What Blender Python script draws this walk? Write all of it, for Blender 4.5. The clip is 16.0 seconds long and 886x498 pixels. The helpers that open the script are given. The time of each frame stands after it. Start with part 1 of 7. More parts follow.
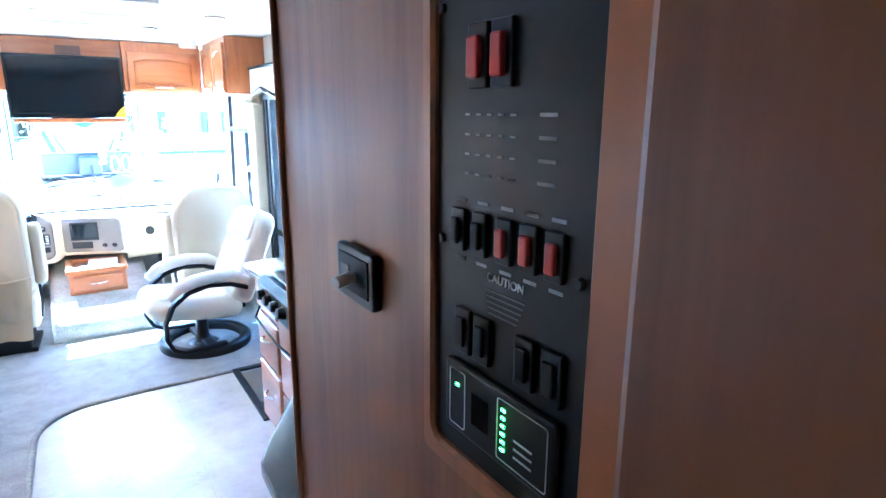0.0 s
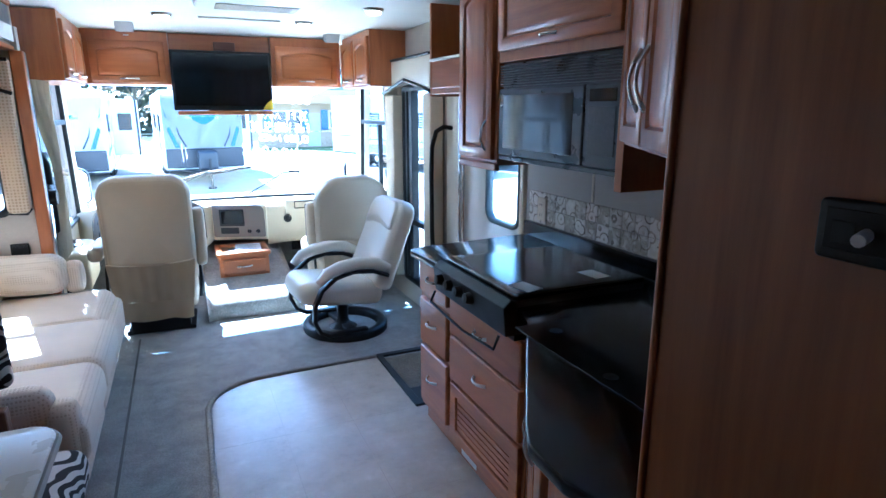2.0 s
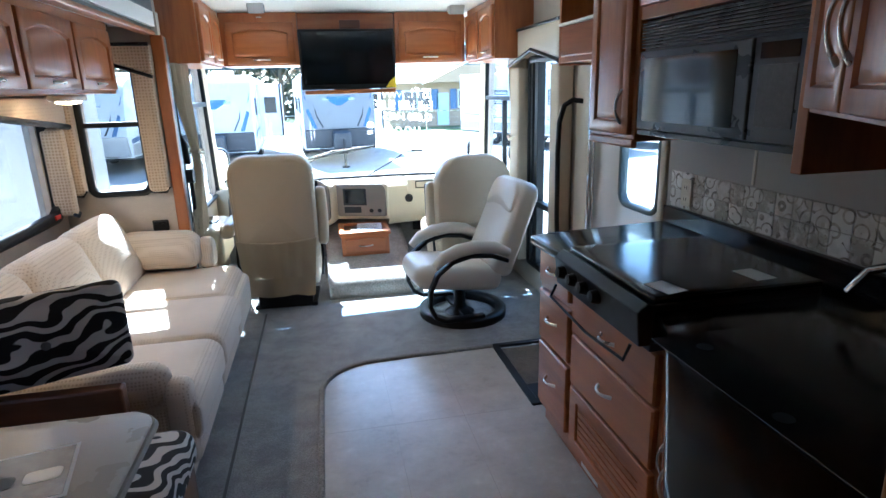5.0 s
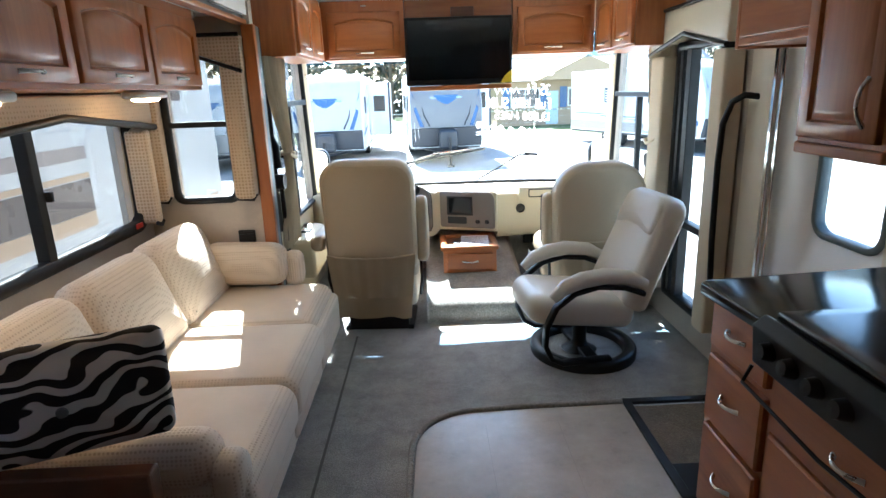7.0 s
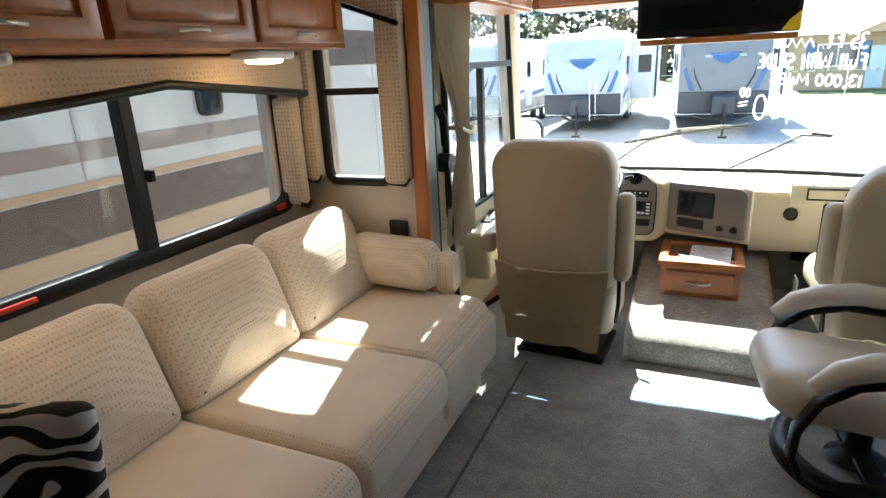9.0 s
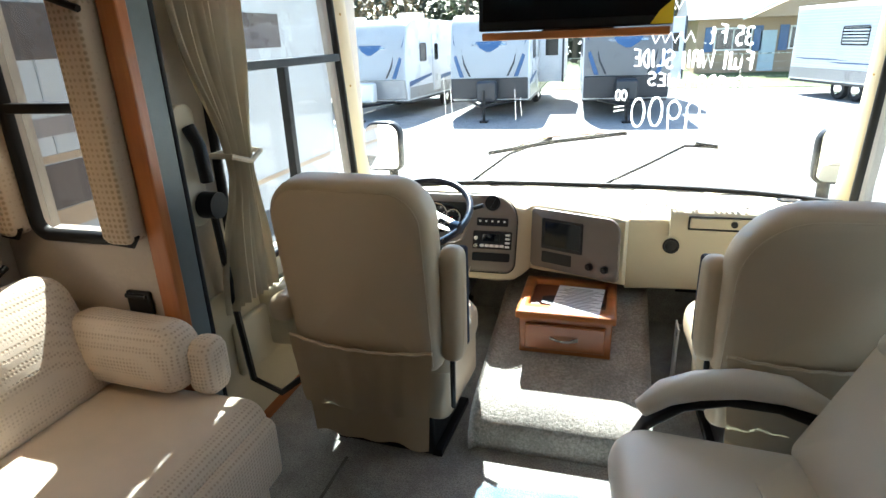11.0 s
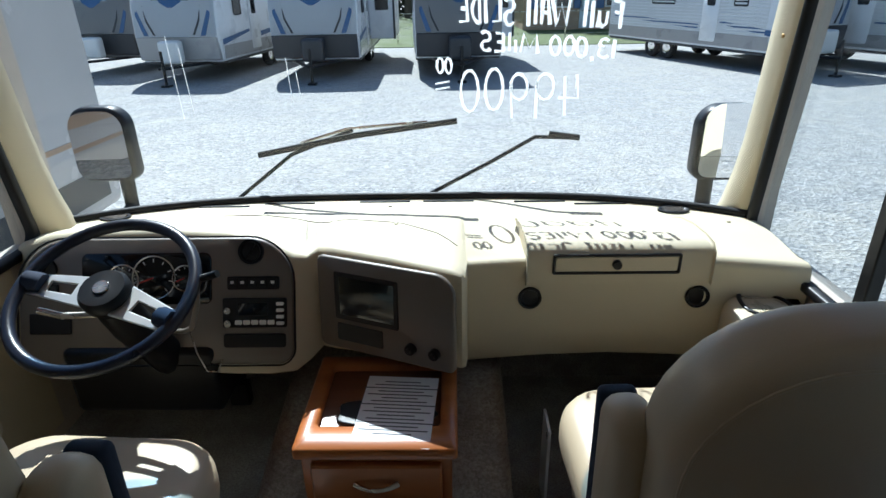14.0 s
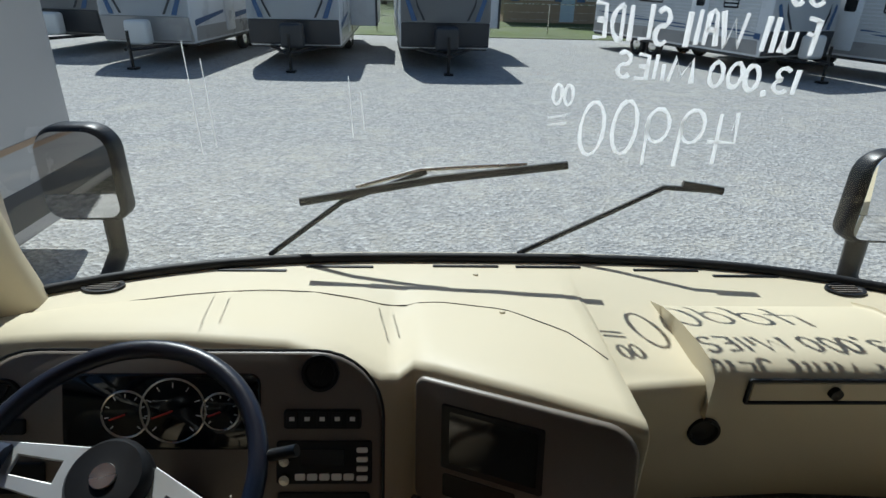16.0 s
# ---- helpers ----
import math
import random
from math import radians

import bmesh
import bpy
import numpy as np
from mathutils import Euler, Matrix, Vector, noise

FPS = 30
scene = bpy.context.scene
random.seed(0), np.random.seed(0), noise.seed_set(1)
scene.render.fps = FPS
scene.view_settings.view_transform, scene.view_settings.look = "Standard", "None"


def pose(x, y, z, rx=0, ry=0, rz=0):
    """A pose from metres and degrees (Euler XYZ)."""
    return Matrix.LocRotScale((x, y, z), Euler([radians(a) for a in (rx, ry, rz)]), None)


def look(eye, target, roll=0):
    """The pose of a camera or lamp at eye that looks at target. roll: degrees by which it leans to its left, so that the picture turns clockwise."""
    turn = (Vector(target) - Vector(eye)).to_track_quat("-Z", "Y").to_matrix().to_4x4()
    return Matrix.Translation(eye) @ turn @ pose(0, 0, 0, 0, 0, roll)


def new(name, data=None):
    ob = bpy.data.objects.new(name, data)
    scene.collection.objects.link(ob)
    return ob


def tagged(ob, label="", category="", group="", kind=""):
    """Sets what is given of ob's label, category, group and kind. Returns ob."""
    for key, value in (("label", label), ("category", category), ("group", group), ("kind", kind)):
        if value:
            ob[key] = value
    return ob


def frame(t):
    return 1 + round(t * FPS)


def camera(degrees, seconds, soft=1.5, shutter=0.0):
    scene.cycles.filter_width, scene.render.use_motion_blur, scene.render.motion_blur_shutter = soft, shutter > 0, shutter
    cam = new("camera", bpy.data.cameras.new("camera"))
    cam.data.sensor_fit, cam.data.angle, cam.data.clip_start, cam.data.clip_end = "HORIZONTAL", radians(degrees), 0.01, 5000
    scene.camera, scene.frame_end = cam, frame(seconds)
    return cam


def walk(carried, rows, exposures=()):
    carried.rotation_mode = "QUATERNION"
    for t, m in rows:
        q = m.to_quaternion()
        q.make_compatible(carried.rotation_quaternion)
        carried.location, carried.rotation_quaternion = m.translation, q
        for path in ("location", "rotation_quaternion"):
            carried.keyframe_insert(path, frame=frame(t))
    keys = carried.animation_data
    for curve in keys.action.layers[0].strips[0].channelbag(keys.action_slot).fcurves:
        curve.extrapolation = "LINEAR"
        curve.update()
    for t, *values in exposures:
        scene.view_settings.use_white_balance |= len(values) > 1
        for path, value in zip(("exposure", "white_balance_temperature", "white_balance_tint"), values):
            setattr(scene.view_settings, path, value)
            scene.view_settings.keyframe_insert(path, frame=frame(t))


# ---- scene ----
cam = camera(74.5, 16.0)
PATH = [
    (0, (0.708, 0.203, 1.574), (1.75, 1.847, 1.112), 0.3),
    (0.5, (0.57, 0.249, 1.538), (1.556, 1.927, 1.078), 0.6),
    (1, (0.405, 0.304, 1.543), (1.327, 2.017, 1.079), 0.2),
    (1.5, (0.395, 0.37, 1.526), (1.254, 2.116, 1.063), 0.1),
    (2, (0.391, 0.41, 1.523), (1.181, 2.187, 1.054), 0.0),
    (2.5, (0.328, 0.433, 1.515), (1.041, 2.237, 1.026), -0.1),
    (3, (0.337, 0.455, 1.49), (0.959, 2.287, 0.984), -0.5),
    (3.5, (0.427, 0.43, 1.495), (0.951, 2.29, 0.98), -0.8),
    (3.7, (0.491, 0.425, 1.494), (0.985, 2.293, 0.979), -0.8),
    (5.8, (0.503, 0.817, 1.496), (0.779, 2.723, 0.959), -1.8),
    (6, (0.535, 0.859, 1.486), (0.773, 2.772, 0.952), -1.7),
    (6.5, (0.613, 0.973, 1.508), (0.761, 2.897, 0.98), -1.9),
    (7, (0.514, 1.215, 1.476), (0.548, 3.144, 0.95), -2.0),
    (7.5, (0.437, 1.448, 1.465), (0.141, 3.355, 0.942), -2.4),
    (8, (0.501, 1.65, 1.443), (-0.158, 3.457, 0.892), -2.2),
    (8.2, (0.547, 1.731, 1.452), (-0.219, 3.488, 0.883), -2.2),
    (10.3, (0.898, 2.721, 1.442), (0.113, 4.442, 0.792), -3.2),
    (10.5, (0.898, 2.807, 1.453), (0.222, 4.567, 0.783), -2.7),
    (11, (0.927, 2.983, 1.497), (0.385, 4.783, 0.814), -2.3),
    (11.5, (1.059, 3.212, 1.466), (0.595, 5.03, 0.774), -2.1),
    (12, (1.089, 3.384, 1.501), (0.741, 5.219, 0.787), -1.7),
    (12.5, (0.985, 3.534, 1.477), (0.777, 5.382, 0.739), -1.2),
    (13, (0.862, 3.662, 1.474), (0.738, 5.504, 0.705), -1.3),
    (13.5, (0.896, 3.869, 1.45), (0.817, 5.699, 0.647), -1.4),
    (14, (0.978, 4.09, 1.434), (0.937, 5.912, 0.612), -1.1),
    (14.5, (0.948, 4.179, 1.436), (0.978, 5.997, 0.603), -0.1),
    (15, (0.781, 4.324, 1.447), (0.857, 6.137, 0.607), 0.8),
    (15.5, (0.625, 4.455, 1.481), (0.696, 6.266, 0.637), 1.1),
    (16, (0.591, 4.674, 1.458), (0.66, 6.481, 0.602), 1.5),
]
EXPOSURE = [
    (0, 5.95, 4150, 1), (0.5, 5.25, 4150, 1), (1.5, 4.35, 4150, 1), (3.5, 3.82, 4400, 1), (7, 3.5, 5350, 1), (8.2, 3.25, 5700, 1),
    (10.3, 3.15, 6000, 0), (11, 2.75, 5800, 0), (12.5, 1.68, 5350, 0), (14, 0.88, 5350, 1), (15, 0.45, 5600, 1), (16, 0.12, 5700, 1),
]
walk(cam, [(t, look(eye, target, roll)) for t, eye, target, roll in PATH], EXPOSURE)

# ---- light ----
SUN = Vector((-0.27, 1.0, 1.13)).normalized()
world = bpy.data.worlds.new("world")
scene.world = world
world.use_nodes = True
wn = world.node_tree.nodes
sky = wn.new("ShaderNodeTexSky")
sky.sky_type = "NISHITA"
sky.sun_disc = False
sky.sun_elevation = math.asin(SUN.z)
sky.sun_rotation = math.atan2(SUN.x, SUN.y)
world.node_tree.links.new(sky.outputs[0], wn["Background"].inputs[0])
wn["Background"].inputs[1].default_value = 0.08
sun = new("sun", bpy.data.lights.new("sun", "SUN"))
sun.data.energy, sun.data.angle, sun.data.color = 5.0, radians(0.5), (1.0, 0.95, 0.88)
sun.matrix_basis = look((0, 0, 0), -SUN)


# ---- materials ----
def nodes_of(name):
    m = bpy.data.materials.new(name)
    m.use_nodes = True
    t = m.node_tree
    return m, t, t.nodes["Principled BSDF"]


def mix_node(t, fac, a, b):
    n = t.nodes.new("ShaderNodeMix")
    n.data_type = "RGBA"
    for socket, value in ((n.inputs[0], fac), (n.inputs[6], a), (n.inputs[7], b)):
        if isinstance(value, (int, float)):
            socket.default_value = value
        elif isinstance(value, tuple):
            socket.default_value = (*value, 1)
        else:
            t.links.new(value, socket)
    return n.outputs[2]


def noise_node(t, scale, detail=3, stretch=(1, 1, 1), rough=0.55):
    c = t.nodes.new("ShaderNodeTexCoord")
    mp = t.nodes.new("ShaderNodeMapping")
    mp.inputs["Scale"].default_value = stretch
    t.links.new(c.outputs["Object"], mp.inputs[0])
    n = t.nodes.new("ShaderNodeTexNoise")
    n.inputs["Scale"].default_value = scale
    n.inputs["Detail"].default_value = detail
    n.inputs["Roughness"].default_value = rough
    t.links.new(mp.outputs[0], n.inputs["Vector"])
    return n.outputs["Fac"]


def ramp_node(t, src, a, b):
    n = t.nodes.new("ShaderNodeMapRange")
    n.inputs["From Min"].default_value, n.inputs["From Max"].default_value = a, b
    t.links.new(src, n.inputs[0])
    return n.outputs[0]


def bump_node(t, bsdf, src, strength, dist=0.002):
    n = t.nodes.new("ShaderNodeBump")
    n.inputs["Strength"].default_value, n.inputs["Distance"].default_value = strength, dist
    t.links.new(src, n.inputs["Height"])
    t.links.new(n.outputs[0], bsdf.inputs["Normal"])


def shade(c, k):
    return tuple(min(1, v * k) for v in c)


def surface(name, col, rough=0.5, metal=0.0, var=0.12, scale=6, fine=120, bump=0.15, coat=0.0, dist=0.001):
    """Plain painted, moulded or woven surface with soft variation at two scales."""
    m, t, b = nodes_of(name)
    big = ramp_node(t, noise_node(t, scale, 4), 0.3, 0.7)
    small = noise_node(t, fine, 3)
    c1 = mix_node(t, big, shade(col, 1 - var), shade(col, 1 + var * 0.6))
    c2 = mix_node(t, ramp_node(t, small, 0.35, 0.75), c1, shade(col, 1 - var * 0.5))
    t.links.new(c2, b.inputs["Base Color"])
    r = t.nodes.new("ShaderNodeMapRange")
    r.inputs["To Min"].default_value, r.inputs["To Max"].default_value = max(0.02, rough * 0.82), min(1, rough * 1.15)
    t.links.new(big, r.inputs[0])
    t.links.new(r.outputs[0], b.inputs["Roughness"])
    b.inputs["Metallic"].default_value = metal
    b.inputs["Coat Weight"].default_value = coat
    b.inputs["Coat Roughness"].default_value = 0.05
    bump_node(t, b, small, bump, dist)
    return m


def wood(name, dark, light, stretch, rough=0.34, coat=0.25):
    """Stained wood with grain along the axis whose stretch is small."""
    m, t, b = nodes_of(name)
    grain = noise_node(t, 26, 6, stretch, 0.65)
    tone = noise_node(t, 3.2, 3, stretch)
    c1 = mix_node(t, ramp_node(t, grain, 0.32, 0.68), dark, light)
    c2 = mix_node(t, ramp_node(t, tone, 0.35, 0.7), c1, shade(light, 0.86))
    info = t.nodes.new("ShaderNodeObjectInfo")
    h = t.nodes.new("ShaderNodeHueSaturation")
    v = t.nodes.new("ShaderNodeMapRange")
    v.inputs["To Min"].default_value, v.inputs["To Max"].default_value = 0.9, 1.1
    t.links.new(info.outputs["Random"], v.inputs[0])
    t.links.new(v.outputs[0], h.inputs["Value"])
    t.links.new(c2, h.inputs["Color"])
    t.links.new(h.outputs[0], b.inputs["Base Color"])
    b.inputs["Roughness"].default_value = rough
    b.inputs["Coat Weight"].default_value = coat
    b.inputs["Coat Roughness"].default_value = 0.2
    bump_node(t, b, grain, 0.12, 0.0006)
    return m


def glass(name, tint=(1, 1, 1)):
    """Thin pane: clear or tinted through its two faces, with a gloss that grows at grazing angles."""
    m, t, b = nodes_of(name)
    clear = t.nodes.new("ShaderNodeBsdfTransparent")
    clear.inputs[0].default_value = (*[math.sqrt(c) for c in tint], 1)
    gloss = t.nodes.new("ShaderNodeBsdfGlossy")
    gloss.inputs["Roughness"].default_value = 0.0
    lw = t.nodes.new("ShaderNodeLayerWeight")
    p = t.nodes.new("ShaderNodeMath")
    p.operation = "POWER"
    p.inputs[1].default_value = 5
    t.links.new(lw.outputs["Facing"], p.inputs[0])
    r = t.nodes.new("ShaderNodeMapRange")
    r.inputs["To Min"].default_value, r.inputs["To Max"].default_value = 0.025, 0.7
    t.links.new(p.outputs[0], r.inputs[0])
    mx_ = t.nodes.new("ShaderNodeMixShader")
    t.links.new(r.outputs[0], mx_.inputs[0])
    t.links.new(clear.outputs[0], mx_.inputs[1])
    t.links.new(gloss.outputs[0], mx_.inputs[2])
    t.links.new(mx_.outputs[0], t.nodes["Material Output"].inputs[0])
    t.nodes.remove(b)
    return m


def glow(name, col, strength):
    m, t, b = nodes_of(name)
    b.inputs["Base Color"].default_value = (*col, 1)
    b.inputs["Emission Color"].default_value = (*col, 1)
    b.inputs["Emission Strength"].default_value = strength
    return m


def dotted(name, col, hole, pitch, rough=0.85, depth=0.4):
    """Upholstery with a regular grid of small woven dimples."""
    m, t, b = nodes_of(name)
    c = t.nodes.new("ShaderNodeTexCoord")
    v = t.nodes.new("ShaderNodeTexVoronoi")
    v.inputs["Scale"].default_value = 1 / pitch
    v.inputs["Randomness"].default_value = 0.12
    t.links.new(c.outputs["Object"], v.inputs["Vector"])
    spot = ramp_node(t, v.outputs["Distance"], 0.20, 0.44)
    tone = ramp_node(t, noise_node(t, 5, 3), 0.3, 0.7)
    c1 = mix_node(t, tone, shade(col, 0.93), shade(col, 1.05))
    t.links.new(mix_node(t, spot, hole, c1), b.inputs["Base Color"])
    b.inputs["Roughness"].default_value = rough
    b.inputs["Sheen Weight"].default_value = 0.2
    bump_node(t, b, spot, depth, 0.002)
    return m


def zebra_cloth(name):
    m, t, b = nodes_of(name)
    c = t.nodes.new("ShaderNodeTexCoord")
    mp = t.nodes.new("ShaderNodeMapping")
    mp.inputs["Rotation"].default_value = (0.3, 0.55, 0)
    mp.inputs["Scale"].default_value = (0.6, 1.0, 1.0)
    t.links.new(c.outputs["Object"], mp.inputs[0])
    w = t.nodes.new("ShaderNodeTexWave")
    w.bands_direction = "Z"
    w.inputs["Scale"].default_value = 8.0
    w.inputs["Distortion"].default_value = 10.0
    w.inputs["Detail"].default_value = 0.6
    w.inputs["Detail Scale"].default_value = 1.5
    t.links.new(mp.outputs[0], w.inputs["Vector"])
    s = ramp_node(t, w.outputs["Fac"], 0.50, 0.55)
    t.links.new(mix_node(t, s, (0.012, 0.011, 0.013), (0.62, 0.58, 0.56)), b.inputs["Base Color"])
    b.inputs["Roughness"].default_value = 0.9
    bump_node(t, b, noise_node(t, 400, 2), 0.25, 0.001)
    return m


def carpet(name, a, b_, tuft=150):
    m, t, b = nodes_of(name)
    tuftn = noise_node(t, tuft, 4, rough=0.75)
    patch = noise_node(t, 6.0, 6, rough=0.7)
    mid = ramp_node(t, noise_node(t, 30, 5, rough=0.75), 0.38, 0.62)
    c1 = mix_node(t, mid, mix_node(t, ramp_node(t, tuftn, 0.38, 0.62), shade(a, 0.8), b_), mix_node(t, ramp_node(t, tuftn, 0.38, 0.62), a, shade(b_, 1.12)))
    c2 = mix_node(t, ramp_node(t, patch, 0.38, 0.58), mix_node(t, ramp_node(t, tuftn, 0.3, 0.7), shade(a, 0.62), shade(b_, 0.74)), c1)
    t.links.new(c2, b.inputs["Base Color"])
    b.inputs["Roughness"].default_value = 0.97
    b.inputs["Sheen Weight"].default_value = 0.25
    bump_node(t, b, tuftn, 0.9, 0.006)
    return m


def vinyl_floor(name):
    m, t, b = nodes_of(name)
    big = ramp_node(t, noise_node(t, 5, 6, rough=0.68), 0.32, 0.68)
    small = ramp_node(t, noise_node(t, 22, 5, rough=0.7), 0.35, 0.7)
    c1 = mix_node(t, big, (0.36, 0.33, 0.29), (0.62, 0.59, 0.54))
    c2 = mix_node(t, small, c1, (0.50, 0.46, 0.41))
    t.links.new(c2, b.inputs["Base Color"])
    b.inputs["Roughness"].default_value = 0.3
    bump_node(t, b, noise_node(t, 60, 3), 0.06, 0.001)
    return m


def gravel(name):
    m, t, b = nodes_of(name)
    c = t.nodes.new("ShaderNodeTexCoord")
    v = t.nodes.new("ShaderNodeTexVoronoi")
    v.inputs["Scale"].default_value = 22
    t.links.new(c.outputs["Object"], v.inputs["Vector"])
    g = t.nodes.new("ShaderNodeSeparateColor")
    t.links.new(v.outputs["Color"], g.inputs[0])
    patch = ramp_node(t, noise_node(t, 0.6, 6, rough=0.7), 0.35, 0.68)
    grit = mix_node(t, g.outputs[0], (0.17, 0.17, 0.17), (0.54, 0.53, 0.51))
    c1 = mix_node(t, ramp_node(t, noise_node(t, 7, 6, rough=0.75), 0.4, 0.65), mix_node(t, g.outputs[1], (0.22, 0.22, 0.215), (0.36, 0.355, 0.34)), grit)
    c2 = mix_node(t, ramp_node(t, noise_node(t, 2.5, 6, rough=0.7), 0.45, 0.7), c1, (0.42, 0.395, 0.34))
    t.links.new(mix_node(t, patch, c2, c1), b.inputs["Base Color"])
    b.inputs["Roughness"].default_value = 0.95
    bump_node(t, b, v.outputs["Distance"], 0.8, 0.03)
    return m


def tile_band(name):
    """Small ceramic squares with grey and beige prints of rings on pale glaze."""
    m, t, b = nodes_of(name)
    c = t.nodes.new("ShaderNodeTexCoord")
    v = t.nodes.new("ShaderNodeTexVoronoi")
    v.inputs["Scale"].default_value = 17
    t.links.new(c.outputs["Object"], v.inputs["Vector"])
    rings = t.nodes.new("ShaderNodeMath")
    rings.operation = "SINE"
    k = t.nodes.new("ShaderNodeMath")
    k.operation = "MULTIPLY"
    k.inputs[1].default_value = 17
    t.links.new(v.outputs["Distance"], k.inputs[0])
    t.links.new(k.outputs[0], rings.inputs[0])
    info = t.nodes.new("ShaderNodeObjectInfo")
    base = mix_node(t, ramp_node(t, info.outputs["Random"], 0.25, 0.8), (0.36, 0.33, 0.28), (0.78, 0.76, 0.72))
    ink = mix_node(t, ramp_node(t, noise_node(t, 30, 3), 0.4, 0.6), (0.16, 0.14, 0.12), (0.46, 0.42, 0.35))
    cloud = mix_node(t, ramp_node(t, noise_node(t, 24, 4), 0.45, 0.62), base, (0.66, 0.64, 0.60))
    t.links.new(mix_node(t, ramp_node(t, rings.outputs[0], 0.55, 0.75), cloud, ink), b.inputs["Base Color"])
    b.inputs["Roughness"].default_value = 0.3
    return m


WOOD = wood("cherry_upright", (0.27, 0.078, 0.018), (0.45, 0.155, 0.040), (1, 1, 0.09))
WOODX = wood("cherry_along_x", (0.27, 0.078, 0.018), (0.45, 0.155, 0.040), (0.09, 1, 1))
WOODY = wood("cherry_along_y", (0.27, 0.078, 0.018), (0.45, 0.155, 0.040), (1, 0.09, 1))
PANELWOOD = wood("laminate_wood", (0.15, 0.046, 0.0115), (0.31, 0.11, 0.029), (1, 1, 0.07), 0.45, 0.05)
DARKWOOD = wood("walnut_brown", (0.10, 0.036, 0.016), (0.17, 0.066, 0.028), (0.09, 1, 1), 0.4, 0.1)
WALL = surface("wall_vinyl", (0.54, 0.48, 0.41), 0.7, var=0.14, scale=7, fine=90, bump=0.1)
CEIL = surface("ceiling_vinyl", (0.78, 0.78, 0.76), 0.6, var=0.04, scale=2, fine=240, bump=0.15)
CARPET = carpet("grey_carpet", (0.235, 0.23, 0.216), (0.46, 0.45, 0.42))
COVERPET = carpet("beige_grey_carpet", (0.25, 0.235, 0.205), (0.42, 0.39, 0.345), 95)
VINYL = vinyl_floor("sheet_vinyl")
LEATHER = surface("cream_leather", (0.50, 0.405, 0.275), 0.42, var=0.06, scale=4, fine=330, bump=0.25, dist=0.0008)
LEATHER2 = surface("ivory_leather", (0.68, 0.63, 0.55), 0.4, var=0.05, scale=4, fine=330, bump=0.25, dist=0.0008)
SOFA = dotted("sofa_weave", (0.74, 0.635, 0.515), (0.54, 0.43, 0.32), 0.012)
PADCLOTH = dotted("pad_weave", (0.56, 0.45, 0.33), (0.34, 0.255, 0.17), 0.017, depth=0.2)
ZEBRA = zebra_cloth("zebra_cloth")
CURTAIN = surface("curtain_cloth", (0.70, 0.62, 0.48), 0.9, var=0.08, scale=12, fine=500, bump=0.3)
BLACK = surface("black_plastic", (0.014, 0.014, 0.015), 0.38, var=0.2, scale=20, fine=500, bump=0.08)
BLACKGLOSS = surface("black_laminate", (0.012, 0.012, 0.014), 0.16, var=0.3, scale=15, fine=300, bump=0.02)
RUBBER = surface("black_rubber", (0.018, 0.018, 0.02), 0.6, var=0.2)
for dark in (BLACK, RUBBER):
    dark.node_tree.nodes["Principled BSDF"].inputs["Specular IOR Level"].default_value = 0.25
DARKGLASS = surface("dark_screen", (0.006, 0.008, 0.010), 0.08, var=0.1, bump=0.0)
CREAM = surface("cream_abs", (0.59, 0.52, 0.365), 0.62, var=0.05, scale=3, fine=420, bump=0.12)
TAUPE = surface("taupe_abs", (0.17, 0.145, 0.12), 0.42, var=0.07, scale=4, fine=420, bump=0.1)
WHITE = surface("white_plastic", (0.76, 0.75, 0.72), 0.4, var=0.04, bump=0.03)
IVORY = surface("ivory_plastic", (0.68, 0.62, 0.50), 0.4, var=0.04, bump=0.03)
NICKEL = surface("brushed_nickel", (0.62, 0.58, 0.52), 0.28, 1.0, var=0.06, bump=0.03)
CHROME = surface("chrome", (0.78, 0.78, 0.78), 0.08, 1.0, var=0.03, bump=0.0)
MIRROR = surface("mirror_silver", (0.9, 0.9, 0.9), 0.01, 1.0, var=0.0, bump=0.0)
BLUEGREY = surface("slate_laminate", (0.12, 0.15, 0.16), 0.35, var=0.1, scale=30)
NAVY = surface("navy_cloth", (0.018, 0.026, 0.05), 0.9, var=0.1, fine=400, bump=0.4)
RED = surface("red_plastic", (0.55, 0.03, 0.02), 0.35, var=0.05)
YELLOW = surface("yellow_label", (0.85, 0.62, 0.02), 0.5, var=0.03)
PAPER = surface("paper", (0.8, 0.8, 0.8), 0.6, var=0.02, bump=0.02)
INK = surface("ink_grey", (0.12, 0.12, 0.13), 0.7, var=0.05)
GLASS = glass("clear_glass")
TINT = glass("blue_tinted_glass", (0.42, 0.62, 0.85))
GREYGLASS = glass("grey_tinted_glass", (0.80, 0.82, 0.82))
SMOKEGLASS = glass("smoked_glass", (0.50, 0.49, 0.47))
LAMP = glow("warm_bulb", (1.0, 0.62, 0.28), 5)
LEDGREEN = glow("green_led", (0.3, 1.0, 0.1), 0.25)
PRINT = surface("grey_print", (0.30, 0.30, 0.31), 0.6, var=0.05)
CHALK, ct, cb_ = nodes_of("white_marker")
tr = ct.nodes.new("ShaderNodeBsdfTranslucent")
tr.inputs[0].default_value = (0.95, 0.95, 0.95, 1)
mixs = ct.nodes.new("ShaderNodeMixShader")
mixs.inputs[0].default_value = 0.72
cb_.inputs["Base Color"].default_value = (0.85, 0.85, 0.85, 1)
cb_.inputs["Roughness"].default_value = 0.8
ct.links.new(cb_.outputs[0], mixs.inputs[1])
ct.links.new(tr.outputs[0], mixs.inputs[2])
